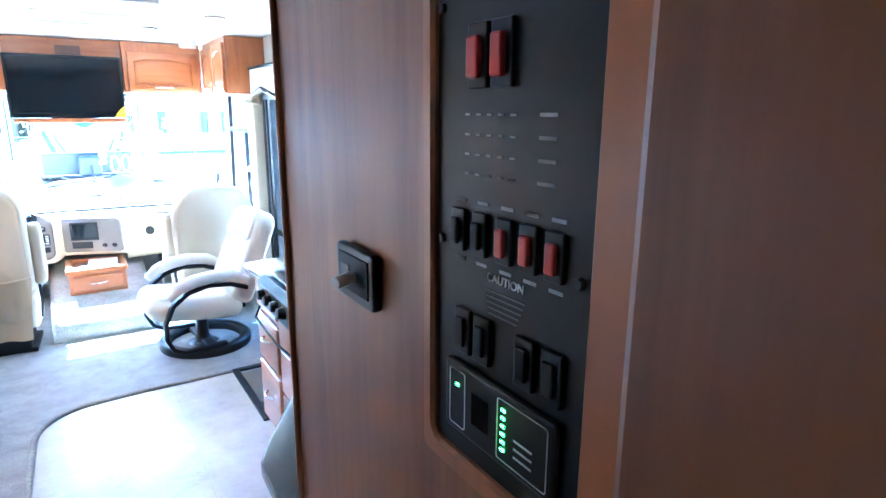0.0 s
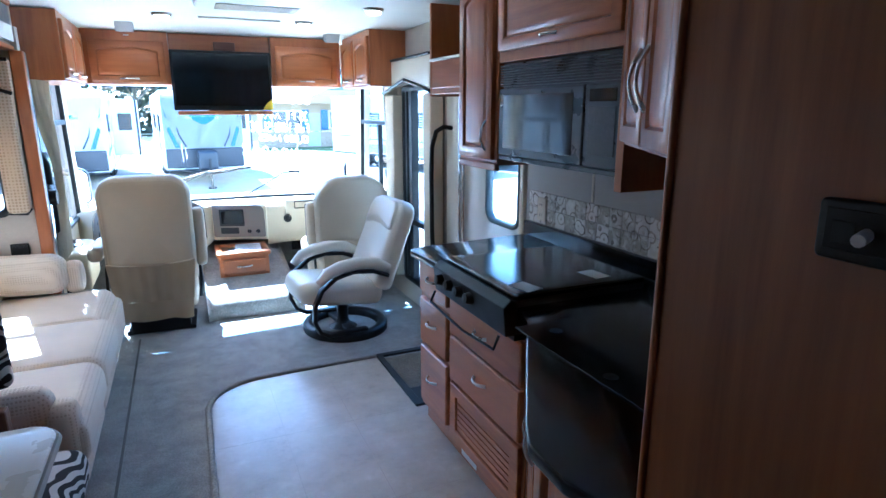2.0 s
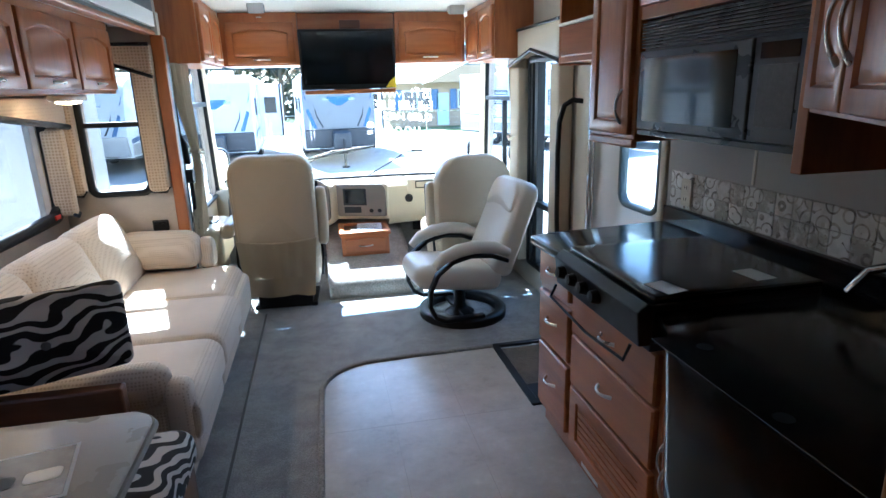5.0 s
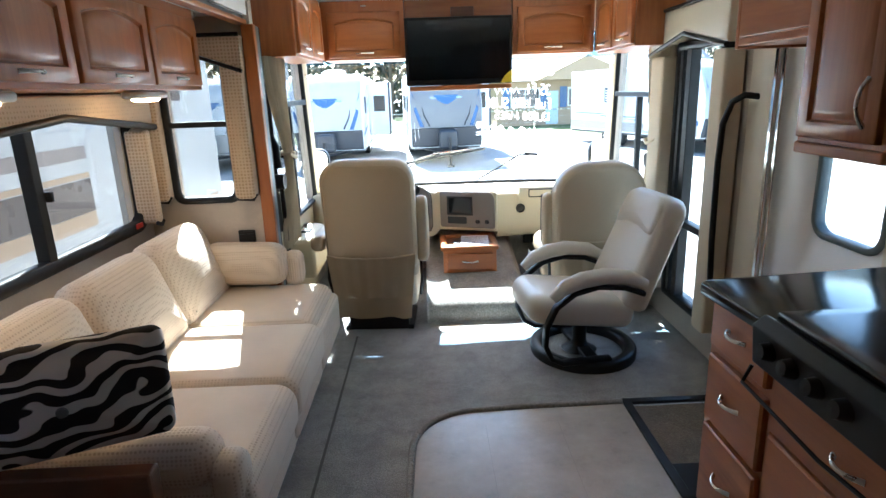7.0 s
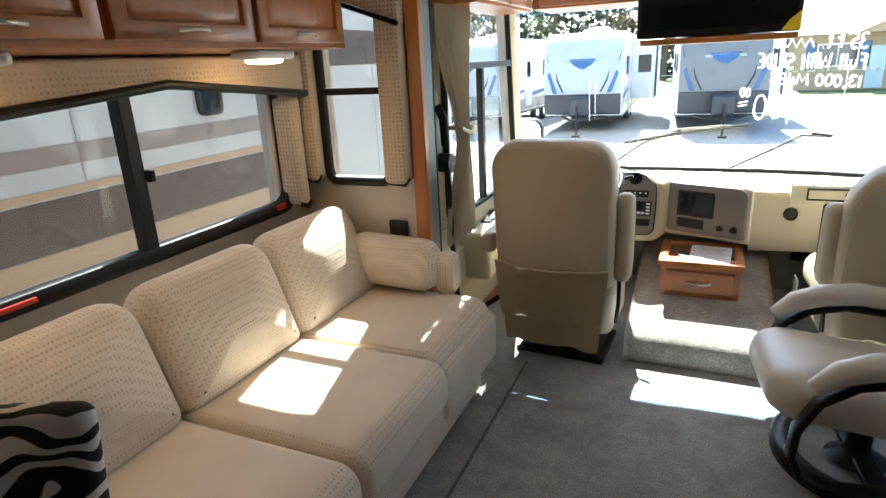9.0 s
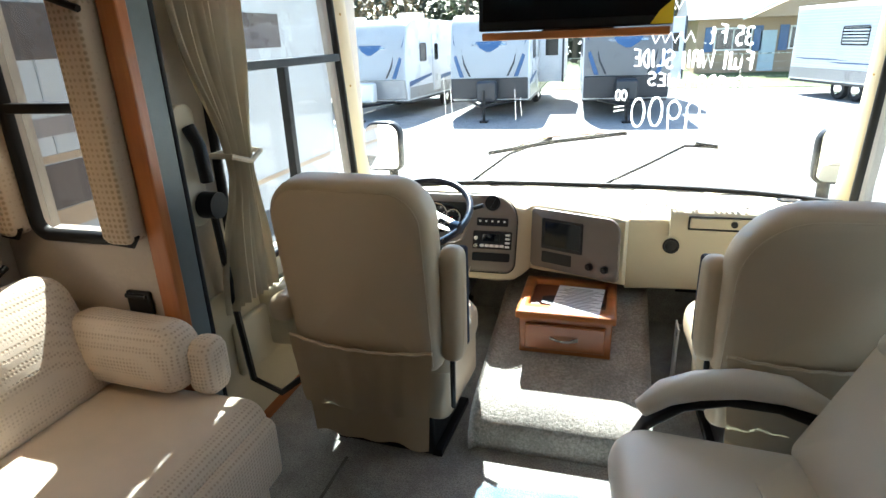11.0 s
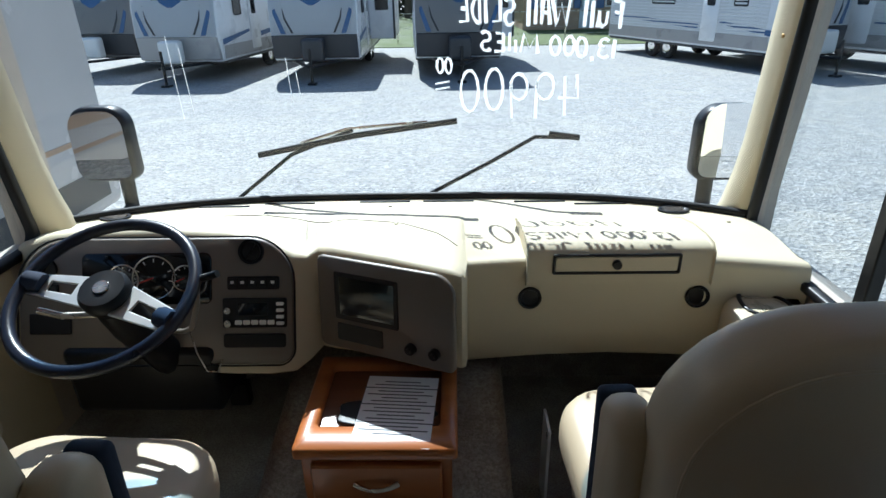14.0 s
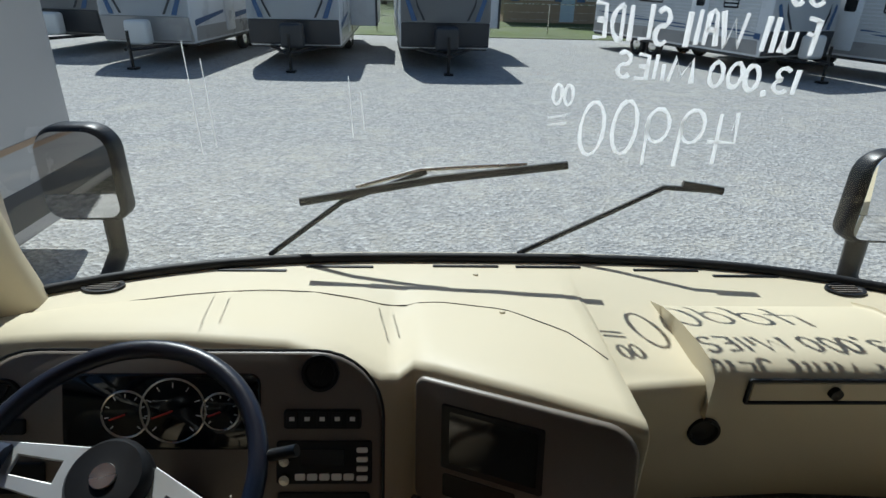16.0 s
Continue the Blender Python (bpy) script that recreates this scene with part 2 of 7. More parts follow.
ct.links.new(mixs.outputs[0], ct.nodes["Material Output"].inputs[0])


# ---- builders ----
ORG = {}


def thing(name, label, category, loc=(0, 0, 0), group="", kind=""):
    ob = new(name)
    ob.empty_display_size = 0.05
    ob.location = loc
    ORG[ob] = Vector(loc)
    return tagged(ob, label, category, group, kind)


def root_of(ob):
    while ob.parent:
        ob = ob.parent
    return ob


def part(name, bm, material, parent, label="", smooth=False):
    """Links a bmesh, drawn in world places, as one mesh object under a thing or a part."""
    origin = ORG.get(root_of(parent), Vector()) if parent else Vector()
    bmesh.ops.translate(bm, verts=bm.verts, vec=-origin)
    bmesh.ops.recalc_face_normals(bm, faces=bm.faces)
    me = bpy.data.meshes.new(name)
    bm.to_mesh(me)
    bm.free()
    me.materials.append(material)
    for p in me.polygons:
        p.use_smooth = smooth
    if smooth:
        me.set_sharp_from_angle(angle=radians(50))
    ob = new(name, me)
    ob.parent = parent
    if label:
        tagged(ob, label)
    return ob


def solo(name, bm, material, label, category="", kind="", smooth=False, group=""):
    return tagged(part(name, bm, material, None, "", smooth), label, category, group, kind)


def box_into(bm, p, q, bev=0.0, m=None):
    b = bmesh.new()
    c = [(p[i] + q[i]) / 2 for i in range(3)]
    s = [abs(q[i] - p[i]) for i in range(3)]
    bmesh.ops.create_cube(b, size=1, matrix=Matrix.Translation(c) @ Matrix.Diagonal((*s, 1)))
    if bev:
        bmesh.ops.bevel(b, geom=b.edges[:], offset=min(bev, min(s) * 0.45), segments=2, affect="EDGES", profile=0.5)
    if m is not None:
        bmesh.ops.transform(b, matrix=m, verts=b.verts)
    join(bm, b)
    return bm


def join(bm, other):
    me = bpy.data.meshes.new("tmp")
    other.to_mesh(me)
    other.free()
    bm.from_mesh(me)
    bpy.data.meshes.remove(me)


def box(p, q, bev=0.003, m=None):
    return box_into(bmesh.new(), p, q, bev, m)


def prism(points, axis, a, b, bev=0.0):
    """A polygon given in the two other axes (in x, y, z order), drawn out along one axis."""
    bm = bmesh.new()

    def place(u, v, w):
        return {"x": (w, u, v), "y": (u, w, v), "z": (u, v, w)}[axis]
    lo = [bm.verts.new(place(u, v, a)) for u, v in points]
    hi = [bm.verts.new(place(u, v, b)) for u, v in points]
    bm.faces.new(lo)
    bm.faces.new(hi)
    n = len(points)
    for i in range(n):
        bm.faces.new((lo[i], lo[(i + 1) % n], hi[(i + 1) % n], hi[i]))
    bmesh.ops.recalc_face_normals(bm, faces=bm.faces)
    if bev:
        bmesh.ops.bevel(bm, geom=bm.edges[:], offset=bev, segments=2, affect="EDGES", profile=0.5)
    return bm


def slab(axis, a, b, us, vs, holes=()):
    """A wall or sheet between a and b along an axis, with openings (u0, u1, v0, v1) that go through it."""
    bm = bmesh.new()
    cu = sorted({us[0], us[1], *[h[0] for h in holes], *[h[1] for h in holes]})
    cv = sorted({vs[0], vs[1], *[h[2] for h in holes], *[h[3] for h in holes]})
    cu = [u for u in cu if us[0] <= u <= us[1]]
    cv = [v for v in cv if vs[0] <= v <= vs[1]]

    def solid(i, j):
        if not (0 <= i < len(cu) - 1 and 0 <= j < len(cv) - 1):
            return False
        u, v = (cu[i] + cu[i + 1]) / 2, (cv[j] + cv[j + 1]) / 2
        return not any(h[0] < u < h[1] and h[2] < v < h[3] for h in holes)

    cache = {}

    def vert(u, v, w):
        k = (u, v, w)
        if k not in cache:
            cache[k] = bm.verts.new({"x": (w, u, v), "y": (u, w, v), "z": (u, v, w)}[axis])
        return cache[k]
    for i in range(len(cu) - 1):
        for j in range(len(cv) - 1):
            if not solid(i, j):
                continue
            u0, u1, v0, v1 = cu[i], cu[i + 1], cv[j], cv[j + 1]
            for w in (a, b):
                bm.faces.new([vert(u0, v0, w), vert(u1, v0, w), vert(u1, v1, w), vert(u0, v1, w)])
            for di, dj, e0, e1 in ((-1, 0, (u0, v0), (u0, v1)), (1, 0, (u1, v0), (u1, v1)), (0, -1, (u0, v0), (u1, v0)), (0, 1, (u0, v1), (u1, v1))):
                if not solid(i + di, j + dj):
                    bm.faces.new([vert(*e0, a), vert(*e1, a), vert(*e1, b), vert(*e0, b)])
    return bm


def rrect(w, h, r, n=5, u0=0.0, v0=0.0):
    """Outline of a rectangle from (u0, v0), with rounded corners; r is one radius or four (from the lower left, counter-clockwise)."""
    rs = r if isinstance(r, tuple) else (r,) * 4
    out = []
    for (cu, cv, k), rr in zip(((0, 0, 2), (1, 0, 3), (1, 1, 0), (0, 1, 1)), rs):
        rr = max(rr, 0.0005)
        x, y = u0 + (rr if cu == 0 else w - rr), v0 + (rr if cv == 0 else h - rr)
        for i in range(n + 1):
            a = (k + i / n) * math.pi / 2
            out.append((x + rr * math.cos(a), y + rr * math.sin(a)))
    return out


def inset(pts, d):
    out = []
    n = len(pts)
    for i in range(n):
        p, q, s = Vector(pts[i - 1]), Vector(pts[i]), Vector(pts[(i + 1) % n])
        e, f = (q - p), (s - q)
        if e.length < 1e-7:
            e = f
        if f.length < 1e-7:
            f = e
        a, b = Vector((-e.y, e.x)).normalized(), Vector((-f.y, f.x)).normalized()
        m = (a + b)
        m = m.normalized() if m.length > 1e-6 else a
        out.append(tuple(q + m * d / max(0.5, m.dot(a))))
    return out


def rings_into(bm, rings, cap0=True, cap1=True):
    loops = [[bm.verts.new(p) for p in ring] for ring in rings]
    n = len(loops[0])
    for a, b in zip(loops, loops[1:]):
        for i in range(n):
            bm.faces.new((a[i], a[(i + 1) % n], b[(i + 1) % n], b[i]))
    if cap0:
        bm.faces.new(loops[0])
    if cap1:
        bm.faces.new(loops[-1])
    return bm


def cushion(outline, t, r, puff=0.0, m=None, back_puff=None, steps=4):
    """A soft slab: an outline with thickness t, edges rounded by r and both faces swollen by puff."""
    cu = sum(p[0] for p in outline) / len(outline)
    cv = sum(p[1] for p in outline) / len(outline)
    back = puff if back_puff is None else back_puff
    rings = []
    inner = inset(outline, r)

    def swell(sign, pf):
        rr = []
        for k in (0.86, 0.66, 0.42, 0.18):
            rr.append([(cu + (u - cu) * k, cv + (v - cv) * k, sign * (t / 2 + pf * (1 - k * k))) for u, v in inner])
        return rr
    rings += swell(-1, back)[::-1]
    for i in range(steps + 1):
        a = -math.pi / 2 + i / steps * math.pi / 2
        o = inset(outline, r * (1 - math.cos(a)))
        rings.append([(u, v, -t / 2 + r + r * math.sin(a)) for u, v in o])
    for i in range(steps + 1):
        a = i / steps * math.pi / 2
        o = inset(outline, r * (1 - math.cos(a)))
        rings.append([(u, v, t / 2 - r + r * math.sin(a)) for u, v in o])
    rings += swell(1, puff)
    bm = rings_into(bmesh.new(), rings)
    if m is not None:
        bmesh.ops.transform(bm, matrix=m, verts=bm.verts)
    return bm


def basis(origin, u, v):
    """Matrix that takes (u, v, w) of an outline to the world: u and v along the given directions."""
    u, v = Vector(u).normalized(), Vector(v).normalized()
    w = u.cross(v)
    return Matrix(((u.x, v.x, w.x, origin[0]), (u.y, v.y, w.y, origin[1]), (u.z, v.z, w.z, origin[2]), (0, 0, 0, 1)))


def plate(outline, t, m, bev=0.0):
    """A flat plate of an outline, from w = 0 to t, its front edge eased by bev."""
    rings = [[(u, v, 0) for u, v in outline], [(u, v, t - bev) for u, v in outline]]
    if bev:
        rings.append([(u, v, t) for u, v in inset(outline, bev)])
    bm = rings_into(bmesh.new(), rings)
    bmesh.ops.transform(bm, matrix=m, verts=bm.verts)
    return bm


def ring_plate(outer, inner, t, m, bev=0.0):
    """A frame between two outlines of equal count."""
    bm = bmesh.new()
    levels = [(outer, 0), (outer, t - bev), (inset(outer, bev) if bev else outer, t), (inset(inner, -bev) if bev else inner, t), (inner, t - bev), (inner, 0)]
    loops = [[bm.verts.new((u, v, w)) for u, v in o] for o, w in levels]
    n = len(outer)
    for a, b in zip(loops, loops[1:] + loops[:1]):
        for i in range(n):
            try:
                bm.faces.new((a[i], a[(i + 1) % n], b[(i + 1) % n], b[i]))
            except ValueError:
                pass
    bmesh.ops.transform(bm, matrix=m, verts=bm.verts)
    return bm


def tube(path, r, n=8, closed=False, radii=None):
    bm = bmesh.new()
    pts = [Vector(p) for p in path]
    rings = []
    up = None
    k = len(pts)
    for i, p in enumerate(pts):
        a = pts[i - 1] if (i or closed) else p
        b = pts[(i + 1) % k] if (i < k - 1 or closed) else p
        d = (b - a).normalized()
        if up is None:
            up = Vector((0, 0, 1)) if abs(d.z) < 0.9 else Vector((1, 0, 0))
        side = d.cross(up).normalized()
        up = side.cross(d).normalized()
        rr = radii[i] if radii else r
        rings.append([p + (side * math.cos(2 * math.pi * j / n) + up * math.sin(2 * math.pi * j / n)) * rr for j in range(n)])
    if closed:
        rings.append(rings[0])
    rings_into(bm, rings, not closed, not closed)
    if closed:
        bmesh.ops.remove_doubles(bm, verts=bm.verts, dist=1e-5)
    return bm


def arc(a, b, bulge, n=9):
    """Points from a to b, bowed out by the vector bulge."""
    a, b, g = Vector(a), Vector(b), Vector(bulge)
    return [a.lerp(b, i / n) + g * (1 - (2 * i / n - 1) ** 2) for i in range(n + 1)]


def lathe(profile, m=None, n=24):
    """Profile of (radius, height) turned round the z axis."""
    rings = [[(r * math.cos(2 * math.pi * j / n), r * math.sin(2 * math.pi * j / n), h) for j in range(n)] for r, h in profile]
    bm = rings_into(bmesh.new(), rings)
    if m is not None:
        bmesh.ops.transform(bm, matrix=m, verts=bm.verts)
    return bm


def facing(origin, normal):
    """Matrix whose z axis looks along normal."""
    q = Vector(normal).to_track_quat("Z", "Y").to_matrix().to_4x4()
    return Matrix.Translation(origin) @ q


def text_mesh(body, size, m, align="CENTER", depth=0.0004, bold=0.0):
    cu = bpy.data.curves.new("txt", "FONT")
    cu.body, cu.size, cu.align_x, cu.extrude, cu.offset = body, size, align, depth, bold
    cu.resolution_u = 3
    ob = bpy.data.objects.new("txt", cu)
    me = ob.to_mesh()
    bm = bmesh.new()
    bm.from_mesh(me)
    ob.to_mesh_clear()
    bpy.data.objects.remove(ob)
    bpy.data.curves.remove(cu)
    bmesh.ops.transform(bm, matrix=m, verts=bm.verts)
    return bm


# ---- the shell ----
LX, RX, SX = -0.42, 2.0, -1.0
BACKY, SLIDE_Y, CEILZ = -1.6, 4.35, 2.09
solo("floor", slab("z", -0.08, 0.0, (-1.06, 2.06), (BACKY, 6.3), [(1.40, 1.99, 3.02, 3.70)]), CARPET, "dark grey cut-pile carpet floor", kind="structure")

# sheet vinyl with a rounded front corner
vin = [(1.998, BACKY + 0.01), (1.998, 3.0), (1.392, 3.0), (1.392, 3.68), (0.86, 3.668)]
for i in range(13):
    a = math.pi / 2 + i / 12 * math.pi / 2
    vin.append((0.70 + 0.29 * math.cos(a) * 1.0, 3.38 + 0.28 * math.sin(a)))
vin += [(0.40, 3.0), (0.40, BACKY + 0.01)]
vinyl_ob = solo("floor_vinyl", prism(vin, "z", 0.0, 0.004), VINYL, "mottled beige sheet vinyl kitchen floor", kind="structure")
for gx, gy, gw, gd in ((0.72, 2.0, 0.0025, 3.2), (1.05, 2.0, 0.0025, 3.2), (0.72, 2.35, 0.64, 0.0025), (0.72, 3.0, 0.64, 0.0025), (0.72, 1.7, 0.64, 0.0025)):
    part("score_line", box((gx - (0 if gw < 0.01 else 0.3), gy - (1.55 if gd > 1 else 0), 0.0041), (gx + (gw if gw < 0.01 else 0.62), gy + (1.55 if gd > 1 else gd), 0.0046), 0), surface("score", (0.43, 0.40, 0.355), 0.35), vinyl_ob)

# carpet edge that rolls over against the vinyl
edge = [(1.39, 3.695, 0.006), (0.86, 3.69, 0.006)]
for i in range(13):
    a = math.pi / 2 + i / 12 * math.pi / 2
    edge.append((0.70 + 0.31 * math.cos(a), 3.38 + 0.30 * math.sin(a), 0.006))
edge += [(0.385, 2.6, 0.006), (0.385, 1.0, 0.006), (0.385, -1.0, 0.006)]
solo("carpet_edge", tube(edge, 0.014, 8), COVERPET, "rolled beige carpet edge along the vinyl", kind="structure", smooth=True)

# right wall with front window, tall window, entry door
wall_bm = slab("x", RX, RX + 0.06, (BACKY, 6.06), (-0.06, 2.2), [(4.98, 5.955, 0.64, 1.90), (4.17, 4.66, 0.22, 1.66), (3.00, 3.72, -0.02, 1.80)])
join(wall_bm, prism([(5.954, 0.80), (5.954, 1.899), (5.83, 1.899)], "x", RX + 0.001, RX + 0.059))
solo("wall_right", wall_bm, WALL, "beige mottled vinyl side wall", kind="structure")
# left body wall ahead of the slide-out, with the driver's window
wall_bm = slab("x", LX - 0.06, LX, (SLIDE_Y + 0.10, 6.02), (-0.06, 2.2), [(4.72, 5.835, 0.68, 1.92)])
join(wall_bm, prism([(5.834, 0.84), (5.834, 1.919), (5.68, 1.919)], "x", LX - 0.059, LX - 0.001))
solo("wall_left", wall_bm, WALL, "beige vinyl side wall by the driver", kind="structure")
# slide-out box
solo("wall_slide_side", slab("x", SX - 0.06, SX, (BACKY, SLIDE_Y + 0.06), (-0.06, 1.95), [(2.86, 4.16, 0.85, 1.46), (0.9, 2.1, 0.85, 1.44)]), WALL, "beige vinyl slide-out wall with a wide window", kind="structure")
solo("wall_slide_end", slab("y", SLIDE_Y, SLIDE_Y + 0.06, (SX, LX + 0.06), (-0.06, 1.95), [(-0.83, -0.53, 0.96, 1.76)]), WALL, "beige vinyl slide-out end wall with a small window", kind="structure")
solo("ceiling_slide", slab("z", 1.87, 1.95, (SX, LX + 0.05), (BACKY, SLIDE_Y)), CEIL, "white vinyl slide-out ceiling", kind="structure")
solo("ceiling", slab("z", CEILZ, CEILZ + 0.08, (LX - 0.06, RX + 0.06), (BACKY, 6.02)), CEIL, "white vinyl ceiling", kind="structure")
# unseen wall, added to close the shell behind the viewpoint
solo("wall_back", slab("y", BACKY - 0.06, BACKY, (SX - 0.06, RX + 0.06), (-0.06, 2.2)), PANELWOOD, "unseen wood laminate wall added to close the rear", kind="structure")
# fascia over the slide-out
fas = solo("trim_fascia", box((LX + 0.0, BACKY, 1.85), (LX + 0.03, SLIDE_Y + 0.08, CEILZ), 0.002), BLUEGREY, "slate grey fascia board above the slide-out", kind="structure")
part("moulding", box((LX - 0.01, BACKY, 1.825), (LX + 0.045, SLIDE_Y + 0.08, 1.85), 0.006), WOODY, fas, "cherry wood moulding")
part("moulding", box((LX + 0.0, BACKY, CEILZ - 0.03), (LX + 0.045, SLIDE_Y + 0.08, CEILZ - 0.002), 0.006), WOODY, fas)
# upright trim at the end of the slide-out
trim = solo("trim_slide", box((LX + 0.02, SLIDE_Y - 0.03, 0.0), (LX + 0.085, SLIDE_Y + 0.012, 1.825), 0.006), WOOD, "cherry wood upright at the slide-out edge", kind="structure")
part("flange", box((LX + 0.03, SLIDE_Y + 0.013, 0.0), (LX + 0.075, SLIDE_Y + 0.10, 1.825), 0.004), BLUEGREY, trim, "slate grey flange strip")
part("bulb_seal", tube([(LX + 0.06, SLIDE_Y + 0.115, 0.0), (LX + 0.06, SLIDE_Y + 0.115, 1.82)], 0.014), RUBBER, trim, "black rubber seal", True)
# galley end wall with the control panel, and its return
solo("wall_closet", slab("x", 0.94, 1.0, (BACKY, 0.955), (0.0, CEILZ)), PANELWOOD, "cherry laminate closet wall", kind="structure")
solo("wall_closet_end", slab("y", 0.885, 0.954, (1.0, RX), (0.0, CEILZ)), PANELWOOD, "cherry laminate closet end", kind="structure")
solo("trim_closet", tube([(0.938, 0.954, 0.0), (0.938, 0.954, CEILZ)], 0.005), WOOD, "thin wood edge strip of the closet wall", kind="structure", smooth=True)
solo("baseboard", box((LX + 0.0, SLIDE_Y + 0.12, 0.0), (LX + 0.012, 5.6, 0.06), 0.003), WOODY, "low wood baseboard by the driver", kind="structure")


# windshield: a wide curved sheet of glass
def shield_y(x, z):
    s = (x - 0.79) / 1.24
    return 6.225 - 0.26 * abs(s) ** 3.2 - 0.105 * (z - 0.72)


def shield_sheet(z0, z1, x0, x1, thick, lift=0.0, n=28, k=6):
    bm = bmesh.new()
    grid = []
    for w in (0, thick):
        rows = []
        for j in range(k + 1):
            z = z0 + (z1 - z0) * j / k
            rows.append([bm.verts.new((x0 + (x1 - x0) * i / n, shield_y(x0 + (x1 - x0) * i / n, z) + w + lift, z)) for i in range(n + 1)])
        grid.append(rows)
    for g in grid:
        for j in range(k):
            for i in range(n):
                bm.faces.new((g[j][i], g[j][i + 1], g[j + 1][i + 1], g[j + 1][i]))
    a, b = grid
    for i in range(n):
        bm.faces.new((a[0][i], a[0][i + 1], b[0][i + 1], b[0][i]))
        bm.faces.new((a[k][i], a[k][i + 1], b[k][i + 1], b[k][i]))
    for j in range(k):
        bm.faces.new((a[j][0], a[j + 1][0], b[j + 1][0], b[j][0]))
        bm.faces.new((a[j][n], a[j + 1][n], b[j + 1][n], b[j][n]))
    return bm


ws = thing("window_1", "wide curved windshield with marker writing", "windshield", (0.79, 6.2, 0.7), kind="structure")
pane = part("pane", shield_sheet(0.69, 1.69, -0.44, 2.02, 0.005), GLASS, ws, "clear glass", True)
band = part("tint_band", shield_sheet(1.691, 1.90, -0.44, 2.02, 0.005), TINT, ws, "blue tinted sun band", True)
seal = [(x, shield_y(x, 0.70) - 0.012, 0.700) for x in np.linspace(-0.43, 2.01, 30)]
part("lower_seal", tube(seal, 0.016, 8), RUBBER, ws, "black rubber seal", True)
solo("wall_front_header", shield_sheet(1.88, 2.2, -0.46, 2.04, 0.05, -0.02), WALL, "beige header above the windshield", kind="structure")
solo("wall_front_cowl", shield_sheet(-0.06, 0.685, -0.46, 2.04, 0.05, 0.005), CREAM, "cream front cowl under the windshield", kind="structure")
# A-pillars, raked with the glass and flared at their feet
for nm, side, wall_x, foot_y, rake in (("pillar_left", 1, LX, 5.862, 0.132), ("pillar_right", -1, RX, 5.982, 0.105)):
    loops = []
    for k in range(15):
        z = 0.60 + 1.50 * k / 14
        y = foot_y - rake * (z - 0.66)
        fl = 0.06 * max(0.0, (1.02 - z) / 0.42) ** 2.2
        prof_p = [(-0.05, 0.0), (0.008, 0.0), (0.022 + fl * 0.5, 0.02), (0.036 + fl, 0.07), (0.032 + fl, 0.115), (0.015 + fl, 0.15), (-0.05, 0.15)]
        loops.append([(wall_x + side * u, y + v, z) for u, v in prof_p])
    pl_ = solo(nm, rings_into(bmesh.new(), loops), CREAM, "cream moulded windshield pillar with screws", kind="structure", smooth=True)
    for z in (1.28, 1.62):
        part("screw", lathe([(0, 0), (0.007, 0), (0.005, 0.003), (0, 0.004)], facing((wall_x + side * 0.031, foot_y - rake * (z - 0.66) + 0.045, z), (side, -0.3, 0)), 10), surface("brass_screw", (0.45, 0.30, 0.12), 0.4, 0.8) if z < 1.5 and side > 0 else bpy.data.materials["brass_screw"], pl_, "brass screw", True)


def window_frame(name, label, axis, at, inward, u0, u1, v0, v1, bars=(), w=0.03, rad=0.05, depth=0.03, glass_mat=None, rake=0.0):
    """A framed window on a wall. inward: +1 or -1, the side of the room along the axis."""
    th = thing(name, label, "window", kind="structure")
    outer = rrect(u1 - u0, v1 - v0, rad, 5, u0, v0)
    inn = rrect(u1 - u0 - 2 * w, v1 - v0 - 2 * w, max(0.01, rad - w * 0.6), 5, u0 + w, v0 + w)
    if rake:
        lean = [[(u - rake * (v - v0) / (v1 - v0) * max(0, (u - u0) / (u1 - u0)) ** 2, v) for u, v in o] for o in (outer, inn)]
        outer, inn = lean
    if axis == "x":
        m = basis((at, 0, 0), (0, 1, 0), (0, 0, 1)) if inward > 0 else Matrix(((0, 0, -1, at), (1, 0, 0, 0), (0, 1, 0, 0), (0, 0, 0, 1)))
    else:
        m = Matrix(((1, 0, 0, 0), (0, 0, inward, at), (0, 1, 0, 0), (0, 0, 0, 1)))
    part("window_frame", ring_plate(outer, inn, depth, m @ Matrix.Translation((0, 0, -0.004)), 0.006), BLACK, th, "black aluminium frame", True)
    for a, b, c, d in bars:
        part("window_bar", box((a, c, -0.012), (b, d, depth - 0.006), 0.004, m), BLACK, th)
    part("pane", plate(inset(outer, 0.01), 0.004, m @ Matrix.Translation((0, 0, -0.030))), glass_mat or GREYGLASS, th)
    return th, m


w2, m2 = window_frame("window_2", "black framed driver side window with a slider", "x", LX, 1, 4.70, 5.865, 0.66, 1.94,
                      [(4.72, 5.76, 1.405, 1.44), (5.21, 5.25, 0.68, 1.405)], rake=0.17, rad=0.07)
w3, m3 = window_frame("window_3", "black framed passenger side window with a slider", "x", RX, -1, 4.96, 5.985, 0.61, 1.92,
                      [(4.98, 5.90, 1.385, 1.42), (5.35, 5.39, 0.63, 1.385)], rake=0.14, rad=0.08)
w4, m4 = window_frame("window_4", "tall black framed window beside the entry", "x", RX, -1, 4.13, 4.70, 0.19, 1.69,
                      [(4.15, 4.68, 0.66, 0.70), (4.50, 4.56, 0.2, 1.68), (4.60, 4.64, 0.2, 1.68)], 0.045, 0.03, 0.05)
w5, m5 = window_frame("window_5", "wide black framed sliding window above the sofa", "x", SX, 1, 2.82, 4.23, 0.832, 1.48,
                      [(3.41, 3.46, 0.85, 1.47)], 0.055, 0.09, 0.045, SMOKEGLASS)
